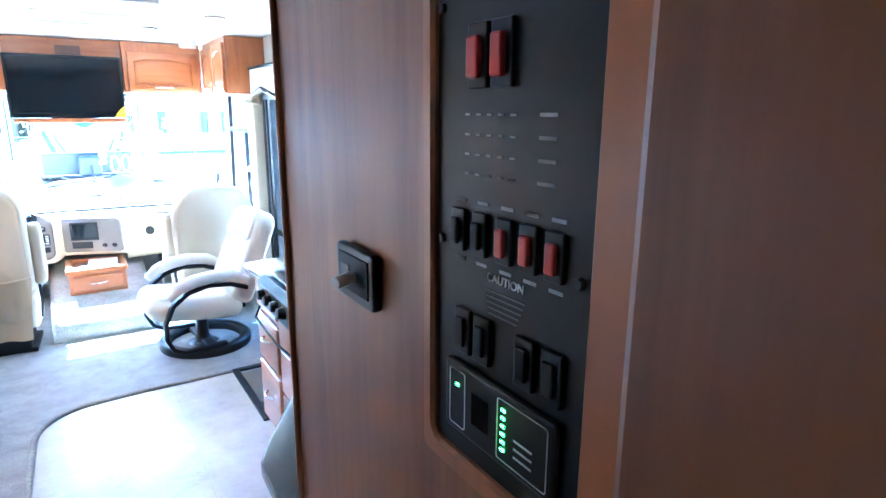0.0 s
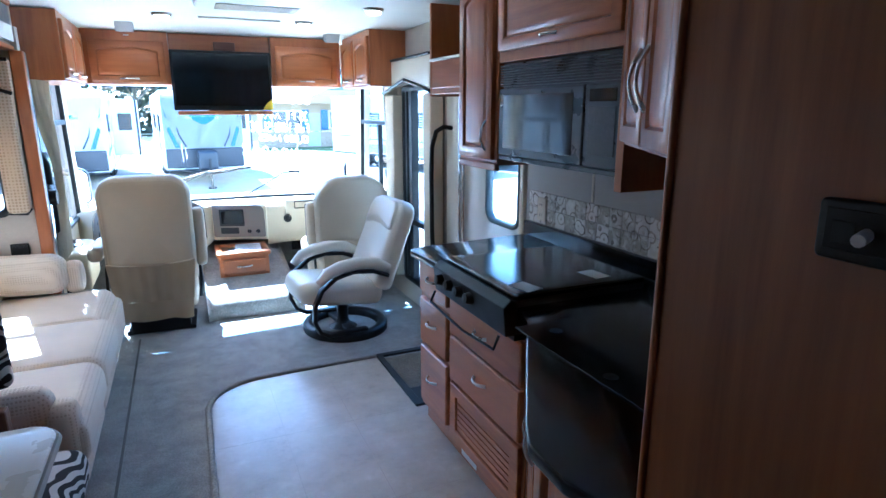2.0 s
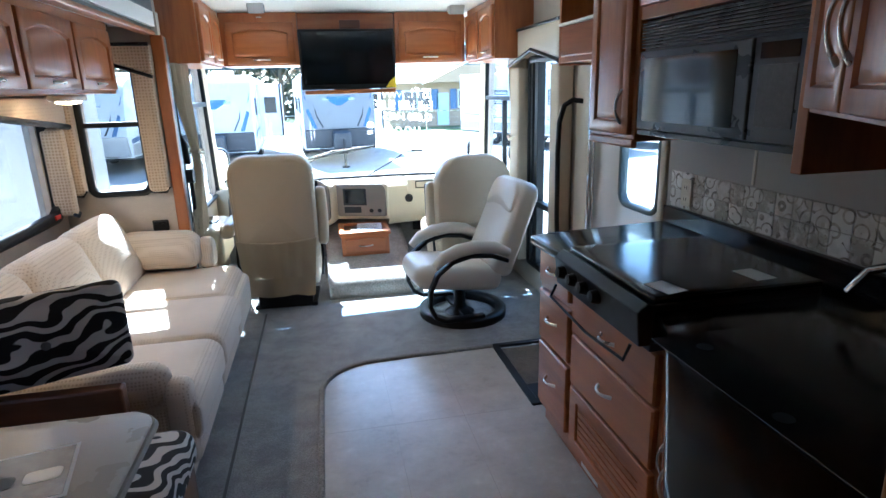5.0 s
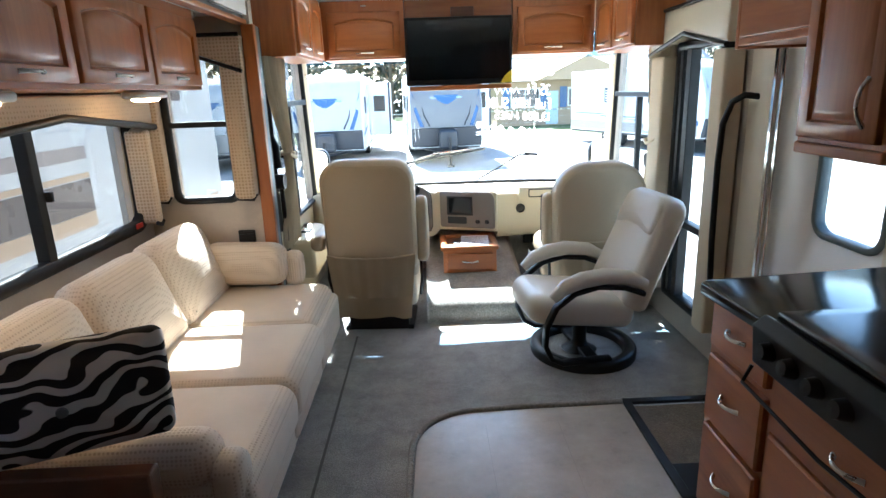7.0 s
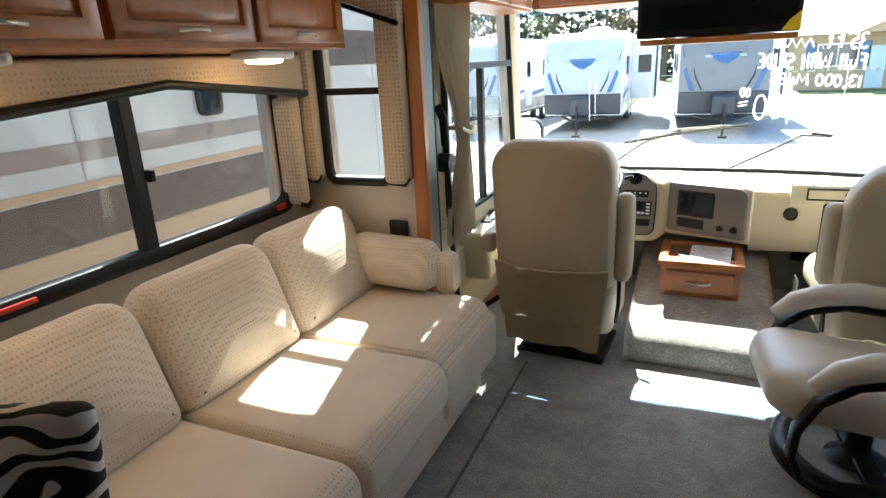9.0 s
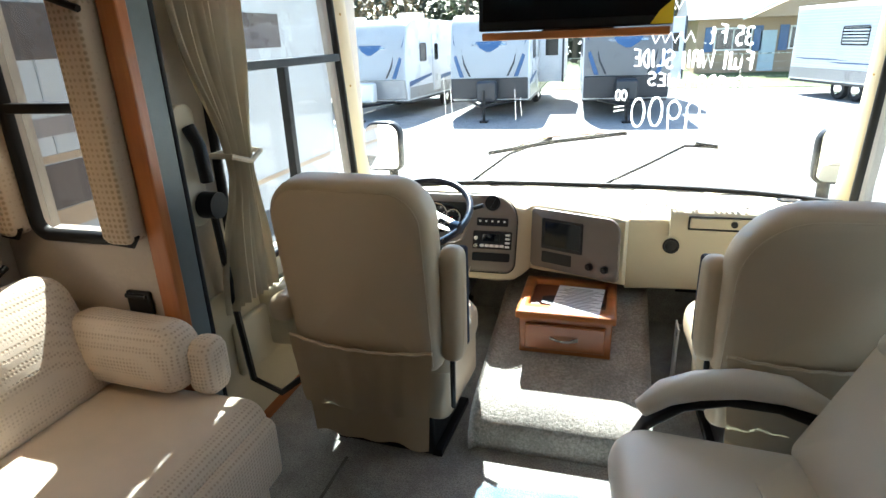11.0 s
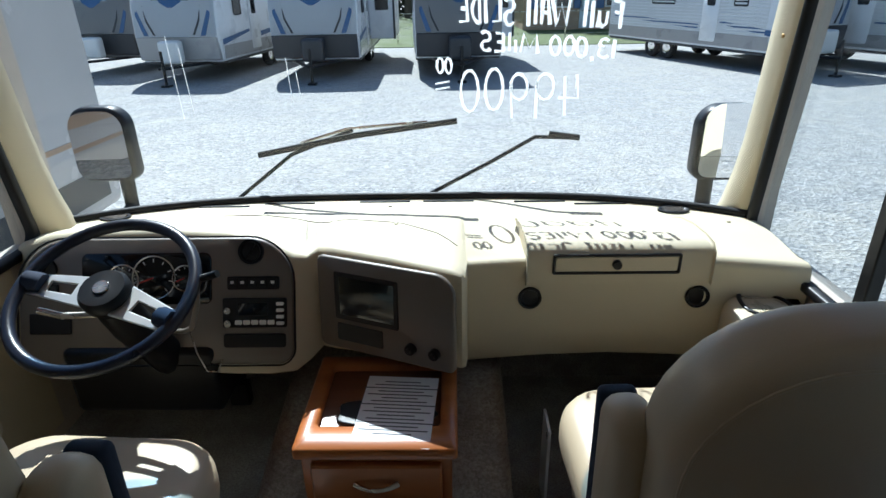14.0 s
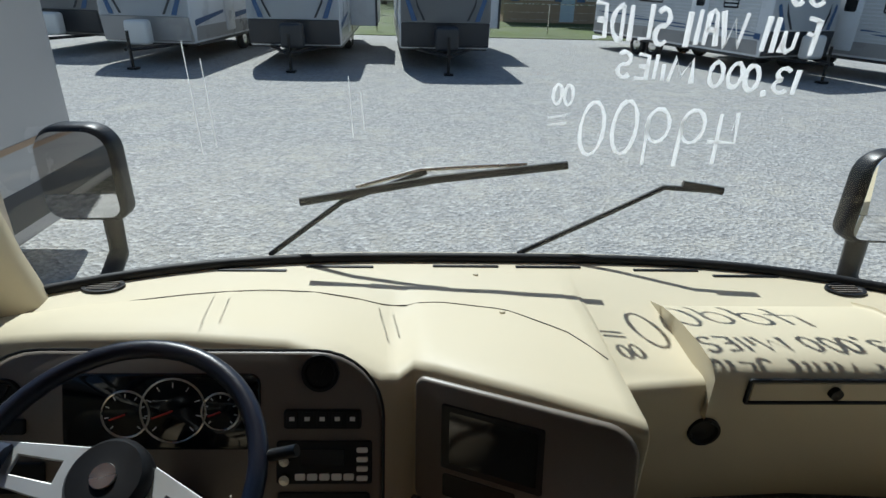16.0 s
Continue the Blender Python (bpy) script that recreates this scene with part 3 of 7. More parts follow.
w6, m6 = window_frame("window_6", "small black framed window at the slide-out end", "y", SLIDE_Y, -1, -0.86, -0.50, 0.93, 1.79,
                      [(-0.84, -0.52, 1.33, 1.36)], 0.035, 0.06, 0.03, SMOKEGLASS)
# unseen window, added to let sky light in by the dinette
w7, m7 = window_frame("window_7", "unseen black framed window beside the dinette, added for light", "x", SX, 1, 0.86, 2.14, 0.80, 1.465, [(1.47, 1.53, 0.82, 1.45)], 0.055, 0.09, 0.045, SMOKEGLASS)
part("latch", box((SX + 0.03, 3.462, 1.11), (SX + 0.06, 3.48, 1.15), 0.003), BLACK, w5)
part("release_handle", box((SX + 0.046, 2.90, 0.858), (SX + 0.056, 3.02, 0.874), 0.003), RED, w5, "red emergency release")
part("release_handle", box((SX + 0.046, 4.07, 0.86), (SX + 0.056, 4.13, 0.885), 0.003), RED, w5, "red emergency release")


# ---- padded window surrounds ----
def pad(name, outline, t, m, parent, label=""):
    return part(name, cushion(outline, t, 0.018, 0.004, m), PADCLOTH, parent, label, True)


def surround_side(y0, y1):
    return rrect(y1 - y0, 0.56, 0.04, 4, y0, 0.80)


val = thing("window_valance", "beige dotted padded valance with black piping", "valance", (SX + 0.06, 3.5, 1.4))
mx = basis((SX + 0.062, 0, 0), (0, 1, 0), (0, 0, 1))
shape = [(2.665, 1.352), (3.54, 1.43), (4.27, 1.352), (4.27, 1.505), (2.665, 1.505)]
part("padding", cushion(shape, 0.12, 0.015, 0.003, mx), PADCLOTH, val, "", True)
part("piping", tube([(SX + 0.125, 2.665, 1.345), (SX + 0.125, 3.54, 1.42), (SX + 0.125, 4.27, 1.345)], 0.016, 8), BLACK, val, "black piping", True)
part("piping", tube([(SX + 0.01, 2.66, 1.345), (SX + 0.125, 2.66, 1.345)], 0.014, 8), BLACK, val, "", True)
for ya, yb in ((2.655, 2.80), (4.17, 4.235)):
    th = thing("window_side_pad", "beige dotted padded window side piece", "window pad", (SX + 0.06, ya, 1.0), group="window pads")
    part("padding", cushion(rrect(yb - ya, 0.485, 0.03, 4, ya, 0.86), 0.11, 0.018, 0.003, mx), PADCLOTH, th, "", True)
    part("piping", tube([(SX + 0.11, ya, 0.868), (SX + 0.115, (ya + yb) / 2, 0.855), (SX + 0.11, yb, 0.868)], 0.011, 8), BLACK, th, "black piping", True)
my = Matrix(((1, 0, 0, 0), (0, 0, -1, SLIDE_Y - 0.045), (0, 1, 0, 0), (0, 0, 0, 1)))
val = thing("window_valance", "small beige padded valance with black piping", "valance", (-0.66, SLIDE_Y - 0.05, 1.65))
part("padding", cushion([(-0.93, 1.67), (-0.66, 1.70), (-0.40, 1.61), (-0.40, 1.77), (-0.93, 1.77)], 0.08, 0.012, 0.002, my), PADCLOTH, val, "", True)
part("piping", tube([(-0.93, SLIDE_Y - 0.085, 1.66), (-0.66, SLIDE_Y - 0.085, 1.69), (-0.40, SLIDE_Y - 0.085, 1.60)], 0.010, 8), BLACK, val, "black piping", True)
part("piping", tube([(-0.93, SLIDE_Y - 0.085, 1.775), (-0.40, SLIDE_Y - 0.085, 1.775)], 0.010, 8), BLACK, val, "", True)
for xa, xb in ((-0.93, -0.855), (-0.515, -0.405)):
    th = thing("window_side_pad", "narrow beige padded window side piece", "window pad", (xa, SLIDE_Y - 0.05, 1.0), group="window pads")
    part("padding", cushion(rrect(xb - xa, 0.72, 0.03, 4, xa, 0.955), 0.08, 0.018, 0.003, my), PADCLOTH, th, "", True)
    part("piping", tube([(xa, SLIDE_Y - 0.06, 0.957), (xb - 0.02, SLIDE_Y - 0.06, 0.95), (xb, SLIDE_Y - 0.06, 0.98)], 0.009, 8), BLACK, th, "black piping", True)
val = thing("window_valance", "beige vinyl peaked valance over the tall window", "valance", (1.94, 4.5, 1.7))
mr = Matrix(((0, 0, -1, RX - 0.06), (1, 0, 0, 0), (0, 1, 0, 0), (0, 0, 0, 1)))
part("padding", cushion([(3.98, 1.645), (4.45, 1.73), (4.92, 1.645), (4.92, 1.86), (3.98, 1.86)], 0.11, 0.012, 0.002, mr), IVORY, val, "ivory vinyl board", True)
part("piping", tube([(RX - 0.118, 3.98, 1.635), (RX - 0.118, 4.45, 1.722), (RX - 0.118, 4.92, 1.635)], 0.012, 8), BLACK, val, "black piping", True)
part("piping", tube([(RX - 0.118, 3.98, 1.866), (RX - 0.118, 4.92, 1.866)], 0.010, 8), BLACK, val, "", True)
for ya, yb in ((3.99, 4.12), (4.72, 4.91)):
    th = thing("window_side_pad", "beige vinyl side board of the tall window", "window pad", (1.93, ya, 0.9), group="window pads")
    part("padding", cushion(rrect(yb - ya, 1.42, 0.02, 4, ya, 0.20), 0.10, 0.015, 0.002, mr), CURTAIN, th, "", True)


# ---- cabinet builders ----
def pull(parent, centre, along, out, length=0.10, rise=0.026, r=0.0055, label="brushed nickel pull"):
    c, a, o = Vector(centre), Vector(along).normalized(), Vector(out).normalized()
    pts = arc(c - a * length / 2, c + a * length / 2, o * rise, 10)
    return part("handle", tube(pts, r, 8, radii=[r * (1.35 - 0.5 * math.sin(math.pi * i / 10)) for i in range(11)]), NICKEL, parent, label, True)


def arch_door(parent, p, u, v, w, h, arch=0.03, t=0.02, stile=0.045, grip=None, material=None):
    """Raised-panel door. p: its lower corner, u along the width, v up; it stands out along u x v. grip: (u, v, 'u' or 'v')."""
    m = basis(p, u, v)
    mat_ = material or WOOD
    n = 10

    def ring(d, top_drop, flat):
        pts = [(d, d), (w - d, d)]
        for i in range(n + 1):
            s = i / n
            k = 0 if flat else arch * (2 * s - 1) ** 2
            pts.append((w - d - (w - 2 * d) * s, h - d - k * top_drop))
        return pts
    out = ring(0.0, 0, True)
    bm = bmesh.new()
    frame_rings = [[(a, b, 0) for a, b in out], [(a, b, t - 0.004) for a, b in out], [(a, b, t) for a, b in ring(0.004, 0, True)],
                   [(a, b, t) for a, b in ring(stile, 1, False)], [(a, b, t - 0.010) for a, b in ring(stile + 0.006, 1, False)]]
    rings_into(bm, frame_rings, True, True)
    bmesh.ops.transform(bm, matrix=m, verts=bm.verts)
    door = part("door", bm, mat_, parent, "", True)
    pm = bmesh.new()
    rings_into(pm, [[(a, b, t - 0.0095) for a, b in ring(stile + 0.010, 1, False)], [(a, b, t - 0.007) for a, b in ring(stile + 0.012, 1, False)],
                    [(a, b, t - 0.001) for a, b in ring(stile + 0.034, 1, False)]], True, True)
    bmesh.ops.transform(pm, matrix=m, verts=pm.verts)
    part("raised_panel", pm, mat_, door, "", True)
    if grip:
        c = m @ Vector((grip[0], grip[1], t))
        pull(door, c, Vector(u) if grip[2] == "u" else Vector(v), m.to_3x3() @ Vector((0, 0, 1)), grip[3] if len(grip) > 3 else 0.09)
    return door


# ---- overhead cabinets above the windshield ----
def cabinet(name, label, p, q, group="", material=None, bev=0.003):
    th = thing(name, label, "cabinet", ((p[0] + q[0]) / 2, (p[1] + q[1]) / 2, p[2]), group)
    part("body", box(p, q, bev), material or WOOD, th)
    return th


FZ0, FZ1 = 1.70, 2.085
cb = cabinet("overhead_cabinet", "cherry overhead cabinet above the windshield, one arched door", (-0.20, 5.52, FZ0), (0.375, 5.95, FZ1), "overhead cabinets")
arch_door(cb, (-0.155, 5.519, FZ0 + 0.012), (1, 0, 0), (0, 0, 1), 0.50, 0.30, 0.03, grip=(0.25, 0.03, "u", 0.12), material=WOODX)
part("puck_light", lathe([(0.0, 0.0), (0.025, 0.0), (0.025, -0.008), (0.0, -0.01)], Matrix.Translation((0.1, 5.535, FZ1 - 0.03)), 12), NICKEL, cb, "", True)
cb = cabinet("overhead_cabinet", "cherry overhead cabinet beside the television, one arched door", (1.13, 5.52, FZ0), (1.70, 5.95, FZ1), "overhead cabinets")
arch_door(cb, (1.16, 5.519, FZ0 + 0.012), (1, 0, 0), (0, 0, 1), 0.51, 0.30, 0.03, grip=(0.25, 0.03, "u", 0.12), material=WOODX)
cb = cabinet("overhead_cabinet", "cherry middle cabinet behind the television", (0.378, 5.56, FZ0), (1.127, 5.95, FZ1), "overhead cabinets", WOODX)
part("cable_box", box((0.70, 5.535, 1.965), (0.86, 5.565, 2.03), 0.004), DARKWOOD, cb, "dark mounting block")
part("shelf", box((0.40, 5.38, 1.475), (1.10, 5.50, 1.505), 0.005), WOODX, cb, "cherry ledge under the television")
part("bracket", box((0.62, 5.50, 1.49), (0.90, 5.56, 1.75), 0.004), DARKWOOD, cb, "dark bracket")
# side overheads, with doors that face the aisle
cb = cabinet("overhead_cabinet", "cherry overhead cabinet above the driver window, two arched doors", (LX, 4.62, 1.685), (-0.20, 5.50, FZ1), "overhead cabinets")
for k in range(2):
    arch_door(cb, (-0.199, 4.66 + 0.40 * k, 1.70), (0, 1, 0), (0, 0, 1), 0.38, 0.34, 0.03, grip=(0.19, 0.035, "u", 0.1))
cb = cabinet("overhead_cabinet", "cherry overhead cabinet above the passenger window, two arched doors", (1.72, 4.72, 1.685), (RX, 5.50, FZ1), "overhead cabinets")
for k in range(2):
    arch_door(cb, (1.719, 5.10 + 0.39 * k, 1.70), (0, -1, 0), (0, 0, 1), 0.36, 0.34, 0.03, grip=(0.18, 0.035, "u", 0.1))

# television
tv = thing("television", "black flat television with a yellow energy label", "television", (0.745, 5.45, 1.51))
part("case", box((0.376, 5.43, 1.51), (1.112, 5.49, 1.955), 0.008), BLACK, tv)
part("screen", box((0.395, 5.427, 1.545), (1.093, 5.4305, 1.937), 0.001), DARKGLASS, tv, "glossy black screen")
lab = prism([(1.108, 1.514), (1.108, 1.60), (1.06, 1.56), (1.03, 1.514)], "y", 5.4215, 5.4265)
part("energy_label", lab, YELLOW, tv, "yellow energy label")

# ---- slide-out overhead cabinet ----
cb = cabinet("overhead_cabinet", "cherry slide-out overhead cabinet above the sofa, three arched doors", (SX, 2.58, 1.515), (-0.555, 4.12, 1.87), "slide-out cabinets", WOODY)
for k, (a, b) in enumerate(((2.64, 3.085), (3.11, 3.60), (3.62, 4.09))):
    arch_door(cb, (-0.556, a, 1.533), (0, 1, 0), (0, 0, 1), b - a, 0.29, 0.03, grip=((b - a) / 2, 0.028, "u", 0.10))
cb2 = cabinet("overhead_cabinet", "cherry slide-out overhead cabinet above the dinette", (SX, 0.9, 1.48), (-0.50, 2.52, 1.87), "slide-out cabinets", WOODY)
for k, (a, b) in enumerate(((0.95, 1.45), (1.48, 1.95), (1.99, 2.49))):
    arch_door(cb2, (-0.501, a, 1.49), (0, 1, 0), (0, 0, 1), b - a, 0.33, 0.03, grip=((b - a) / 2, 0.028, "u", 0.10))
for ya in (2.81, 3.78):
    lt = thing("under_cabinet_light", "white under-cabinet light, switched on, warm", "light", (-0.66, ya, 1.51), group="under-cabinet lights")
    part("housing", cushion(rrect(0.26, 0.11, 0.05, 5, -0.13, -0.055), 0.03, 0.012, 0.002, Matrix.Translation((-0.67, ya, 1.499)) @ pose(0, 0, 0, 0, 0, 90)), WHITE, lt, "", True)
    part("lens", cushion(rrect(0.15, 0.08, 0.038, 5, -0.075, -0.04), 0.02, 0.009, 0.004, Matrix.Translation((-0.67, ya, 1.483)) @ pose(0, 0, 0, 0, 0, 90)), LAMP, lt, "lit lens", True)


# ---- sofa ----
sofa = thing("sofa", "cream woven three-seat sofa with rolled arms", "sofa", (-0.5, 3.4, 0.0))
part("base", box((-0.95, 2.57, 0.02), (-0.10, 4.31, 0.32), 0.03), SOFA, sofa, "cream fabric skirt", True)


def side_shape(a, b):
    """Seat cushion profile with a soft waterfall front (x, z)."""
    return rrect(b[0] - a[0], b[1] - a[1], (0.05, 0.07, 0.075, 0.05), 6, a[0], a[1])


for ya, yb in ((2.585, 3.155), (3.16, 3.725), (3.73, 4.30)):
    m = Matrix(((1, 0, 0, 0), (0, 0, -1, (ya + yb) / 2), (0, 1, 0, 0), (0, 0, 0, 1)))
    part("seat_cushion", cushion(side_shape((-0.72, 0.28), (0.0 - (0.05 if yb > 4 else 0), 0.475)), yb - ya - 0.006, 0.035, 0.006, m), SOFA, sofa, "", True)
    part("front_flap", cushion(rrect(0.09, 0.22, 0.035, 4, -0.11, 0.20), yb - ya - 0.02, 0.03, 0.003, m), SOFA, sofa, "", True)
    w = yb - ya
    mb = basis((-0.66, ya, 0.44), (0, 1, 0), (-0.36, 0, 1))
    part("back_cushion", cushion(rrect(w - 0.008, 0.43, (0.05, 0.05, 0.10, 0.10), 6, 0.004, 0), 0.17, 0.06, 0.035, mb), SOFA, sofa, "", True)
part("back_frame", box((-0.96, 2.585, 0.3), (-0.84, 4.30, 0.66), 0.03), SOFA, sofa, "", True)
# arms: a bolster at the far end, a folded roll near the dinette
part("arm", cushion(rrect(0.46, 0.23, (0.09, 0.09, 0.09, 0.09), 6, 0, 0), 0.15, 0.06, 0.012, basis((-0.27, 4.25, 0.485), (-1, 0.02, 0.03), (0, 0.12, 1))), SOFA, sofa, "", True)
part("arm_end", cushion(rrect(0.12, 0.19, 0.05, 5, 0, 0), 0.10, 0.04, 0.006, basis((-0.25, 4.24, 0.47), (0, 1, 0), (0, 0, 1))), SOFA, sofa, "", True)
part("arm", cushion(rrect(0.60, 0.16, 0.07, 6, 0, 0), 0.14, 0.06, 0.012, basis((-0.09, 2.64, 0.44), (-1, 0, 0), (0, 0, 1))), SOFA, sofa, "", True)
part("arm_end", cushion(rrect(0.13, 0.34, 0.06, 6, 0, 0), 0.09, 0.035, 0.01, basis((-0.07, 2.565, 0.20), (0, 1, 0), (0, 0, 1))), SOFA, sofa, "", True)


# ---- driver and passenger seats ----
def captain_seat(name, label, leather):
    """Seen from behind: seat faces +y, back at y = 0, floor at z = 0, middle at x = 0."""
    s = thing(name, label, "car seat")
    TALL, RT, W, LEAN = (0.672, 0.13, 0.55, -0.12) if name == "driver_seat" else (0.588, 0.215, 0.585, -0.14)
    m = basis((0, 0.085, 0.44), (1, 0, 0), (0, LEAN, 1))
    bk = part("backrest", cushion(rrect(W, TALL, (0.05, 0.05, RT, RT), 8, -W / 2, 0.0), 0.15, 0.05, 0.02, m, 0.012), leather, s, "", True)
    part("piping", tube([m @ Vector((u, v, 0.066)) for u, v in inset(rrect(W, TALL, (0.05, 0.05, RT, RT), 8, -W / 2, 0.0), 0.024)], 0.003, 6, True), leather, bk, "", True)
    # map pocket and skirt on the rear
    pk = bmesh.new()
    rows = []
    for k in range(9):
        v = 0.27 * k / 8
        half = 0.235 + 0.03 * (k / 8)
        row = []
        for q in range(25):
            a = q / 12 - 1
            sag = 0.022 * (1 - a * a) * (k / 8) ** 3
            fold = 0.006 * math.sin(9 * a + 3 * v * 10) * (1 - k / 8) + 0.004 * math.sin(21 * a + 1.3)
            row.append(pk.verts.new((half * a, -0.010 + LEAN * max(0, v - 0.165) - 0.012 * (1 - a * a) - 0.014 * math.sin(math.pi * k / 8) + fold, 0.275 + v - sag)))
        rows.append(row)
    for k in range(8):
        for q in range(24):
            pk.faces.new((rows[k][q], rows[k][q + 1], rows[k + 1][q + 1], rows[k + 1][q]))
    hem = [tuple(v.co) for v in rows[-1]]
    bmesh.ops.solidify(pk, geom=pk.faces[:], thickness=0.012)
    bmesh.ops.recalc_face_normals(pk, faces=pk.faces[:])
    part("pocket_hem", tube(hem, 0.006, 6), leather, bk, "", True)
    part("map_pocket", pk, leather, bk, "sagging leather map pocket", True)
    sk = bmesh.new()
    rows = [[sk.verts.new(((0.222 + 0.012 * k / 5) * (q / 12 - 1), 0.004 + 0.008 * math.sin(q * 0.8) * (1 - k / 5), 0.135 + 0.16 * k / 5 + 0.006 * math.sin(q * 0.5) * (1 - k / 5))) for q in range(25)] for k in range(6)]
    for k in range(5):
        for q in range(24):
            sk.faces.new((rows[k][q], rows[k][q + 1], rows[k + 1][q + 1], rows[k + 1][q]))
    bmesh.ops.solidify(sk, geom=sk.faces[:], thickness=0.012)
    bmesh.ops.recalc_face_normals(sk, faces=sk.faces[:])
    part("skirt", sk, leather, s, "", True)
    part("seat_cushion", cushion(rrect(0.54 if name == "driver_seat" else 0.58, 0.46, (0.06, 0.06, 0.13, 0.13), 7, -0.27 if name == "driver_seat" else -0.305, 0.02), 0.15, 0.055, 0.012, Matrix.Translation((0, 0.12, 0.41))), leather, s, "", True)
    part("seat_box", cushion(rrect(0.50, 0.42, 0.05, 4, -0.25, 0.06), 0.22, 0.02, 0.0, Matrix.Translation((0, 0.08, 0.27))), leather, s, "", True)
    part("pedestal", box((-0.19, 0.14, 0.0), (0.19, 0.46, 0.17), 0.01), BLACK, s, "black steel pedestal")
    for sx in (-1, 1):
        up = sx > 0
        if up == (name == "driver_seat"):
            ma = basis((sx * 0.302, 0.035, 0.475), (0, 1, 0), (0, 0.02, 1))
            arm = part("armrest", cushion(rrect(0.11, 0.40 if up else 0.355, (0.04, 0.04, 0.05, 0.05), 6, 0, 0), 0.075, 0.03, 0.006, ma), leather, s, "folded up leather armrest", True)
            part("armrest_lining", cushion(rrect(0.035, 0.36 if up else 0.315, 0.015, 4, 0.10, 0.02), 0.066, 0.012, 0.002, ma), NAVY, arm, "navy cloth lining", True)
            part("pivot", lathe([(0.0, 0), (0.028, 0), (0.026, 0.012), (0.0, 0.014)], facing((sx * 0.28, 0.16, 0.60), (sx, 0, 0)), 14), BLACK, arm, "", True)
        else:
            ma = basis((sx * 0.325, 0.0, 0.56), (0, 1, 0), (0, 0, 1))
            part("armrest", cushion(rrect(0.40, 0.10, 0.045, 6, 0, 0), 0.085, 0.03, 0.006, ma), leather, s, "leather armrest", True)
        part("lever", tube([(sx * 0.285, 0.12, 0.50), (sx * 0.29, 0.10, 0.36), (sx * 0.275, 0.14, 0.24)], 0.010, 6), BLACK, s, "black recline lever", True)
        part("foot_rail", box((sx * 0.2 - 0.02, 0.14, 0.0), (sx * 0.2 + 0.02, 0.50, 0.03), 0.004), BLACK, s, "black seat rail")
    return s


drv = captain_seat("driver_seat", "cream leather driver seat with a rear map pocket", LEATHER)
drv.matrix_basis = pose(0.145, 4.575, -0.0, 0, 0, -3)
pas = captain_seat("passenger_seat", "cream leather passenger seat with folded armrest", LEATHER)
pas.matrix_basis = pose(1.562, 4.755, 0.0, 0, 0, 3)

# ---- recliner on a ring base ----
rc = thing("recliner", "ivory leather swivel recliner on a black ring base", "armchair")
ring = [(math.cos(a), math.sin(a)) for a in np.linspace(0, 2 * math.pi, 40, endpoint=False)]
part("base_ring", ring_plate([(0.315 * u, 0.295 * v) for u, v in ring], [(0.245 * u, 0.225 * v) for u, v in ring], 0.055, Matrix.Translation((0, 0.02, 0)), 0.014), BLACK, rc, "black bentwood ring", True)
part("column", lathe([(0.0, 0.012), (0.10, 0.012), (0.05, 0.04), (0.04, 0.07), (0.04, 0.21), (0.11, 0.225), (0.0, 0.235)]), BLACK, rc, "", True)
part("base_bar", box((-0.25, -0.03, 0.012), (0.25, 0.05, 0.04), 0.01), BLACK, rc, "", True)
part("seat", cushion(rrect(0.50, 0.58, (0.12, 0.12, 0.05, 0.05), 8, -0.25, -0.36), 0.16, 0.07, 0.018, Matrix.Translation((0, 0, 0.305)) @ pose(0, 0, 0, -7, 0, 0)), LEATHER2, rc, "ivory leather seat", True)
mb = basis((0, 0.20, 0.31), (-1, 0, 0), (0, 0.42, 1))
part("backrest", cushion([(u * (1 - 0.14 * (v / 0.66) ** 2), v) for u, v in rrect(0.52, 0.63, (0.05, 0.05, 0.10, 0.10), 8, -0.26, 0)], 0.15, 0.05, 0.016, mb), LEATHER2, rc, "ivory leather backrest", True)
part("headrest", cushion([(u * (1 - 0.08 * (v / 0.66) ** 2), v) for u, v in rrect(0.445, 0.215, (0.03, 0.03, 0.09, 0.09), 8, -0.2225, 0.40)], 0.06, 0.026, 0.016, mb @ Matrix.Translation((0, 0, -0.058))), LEATHER2, rc, "padded ivory headrest", True)
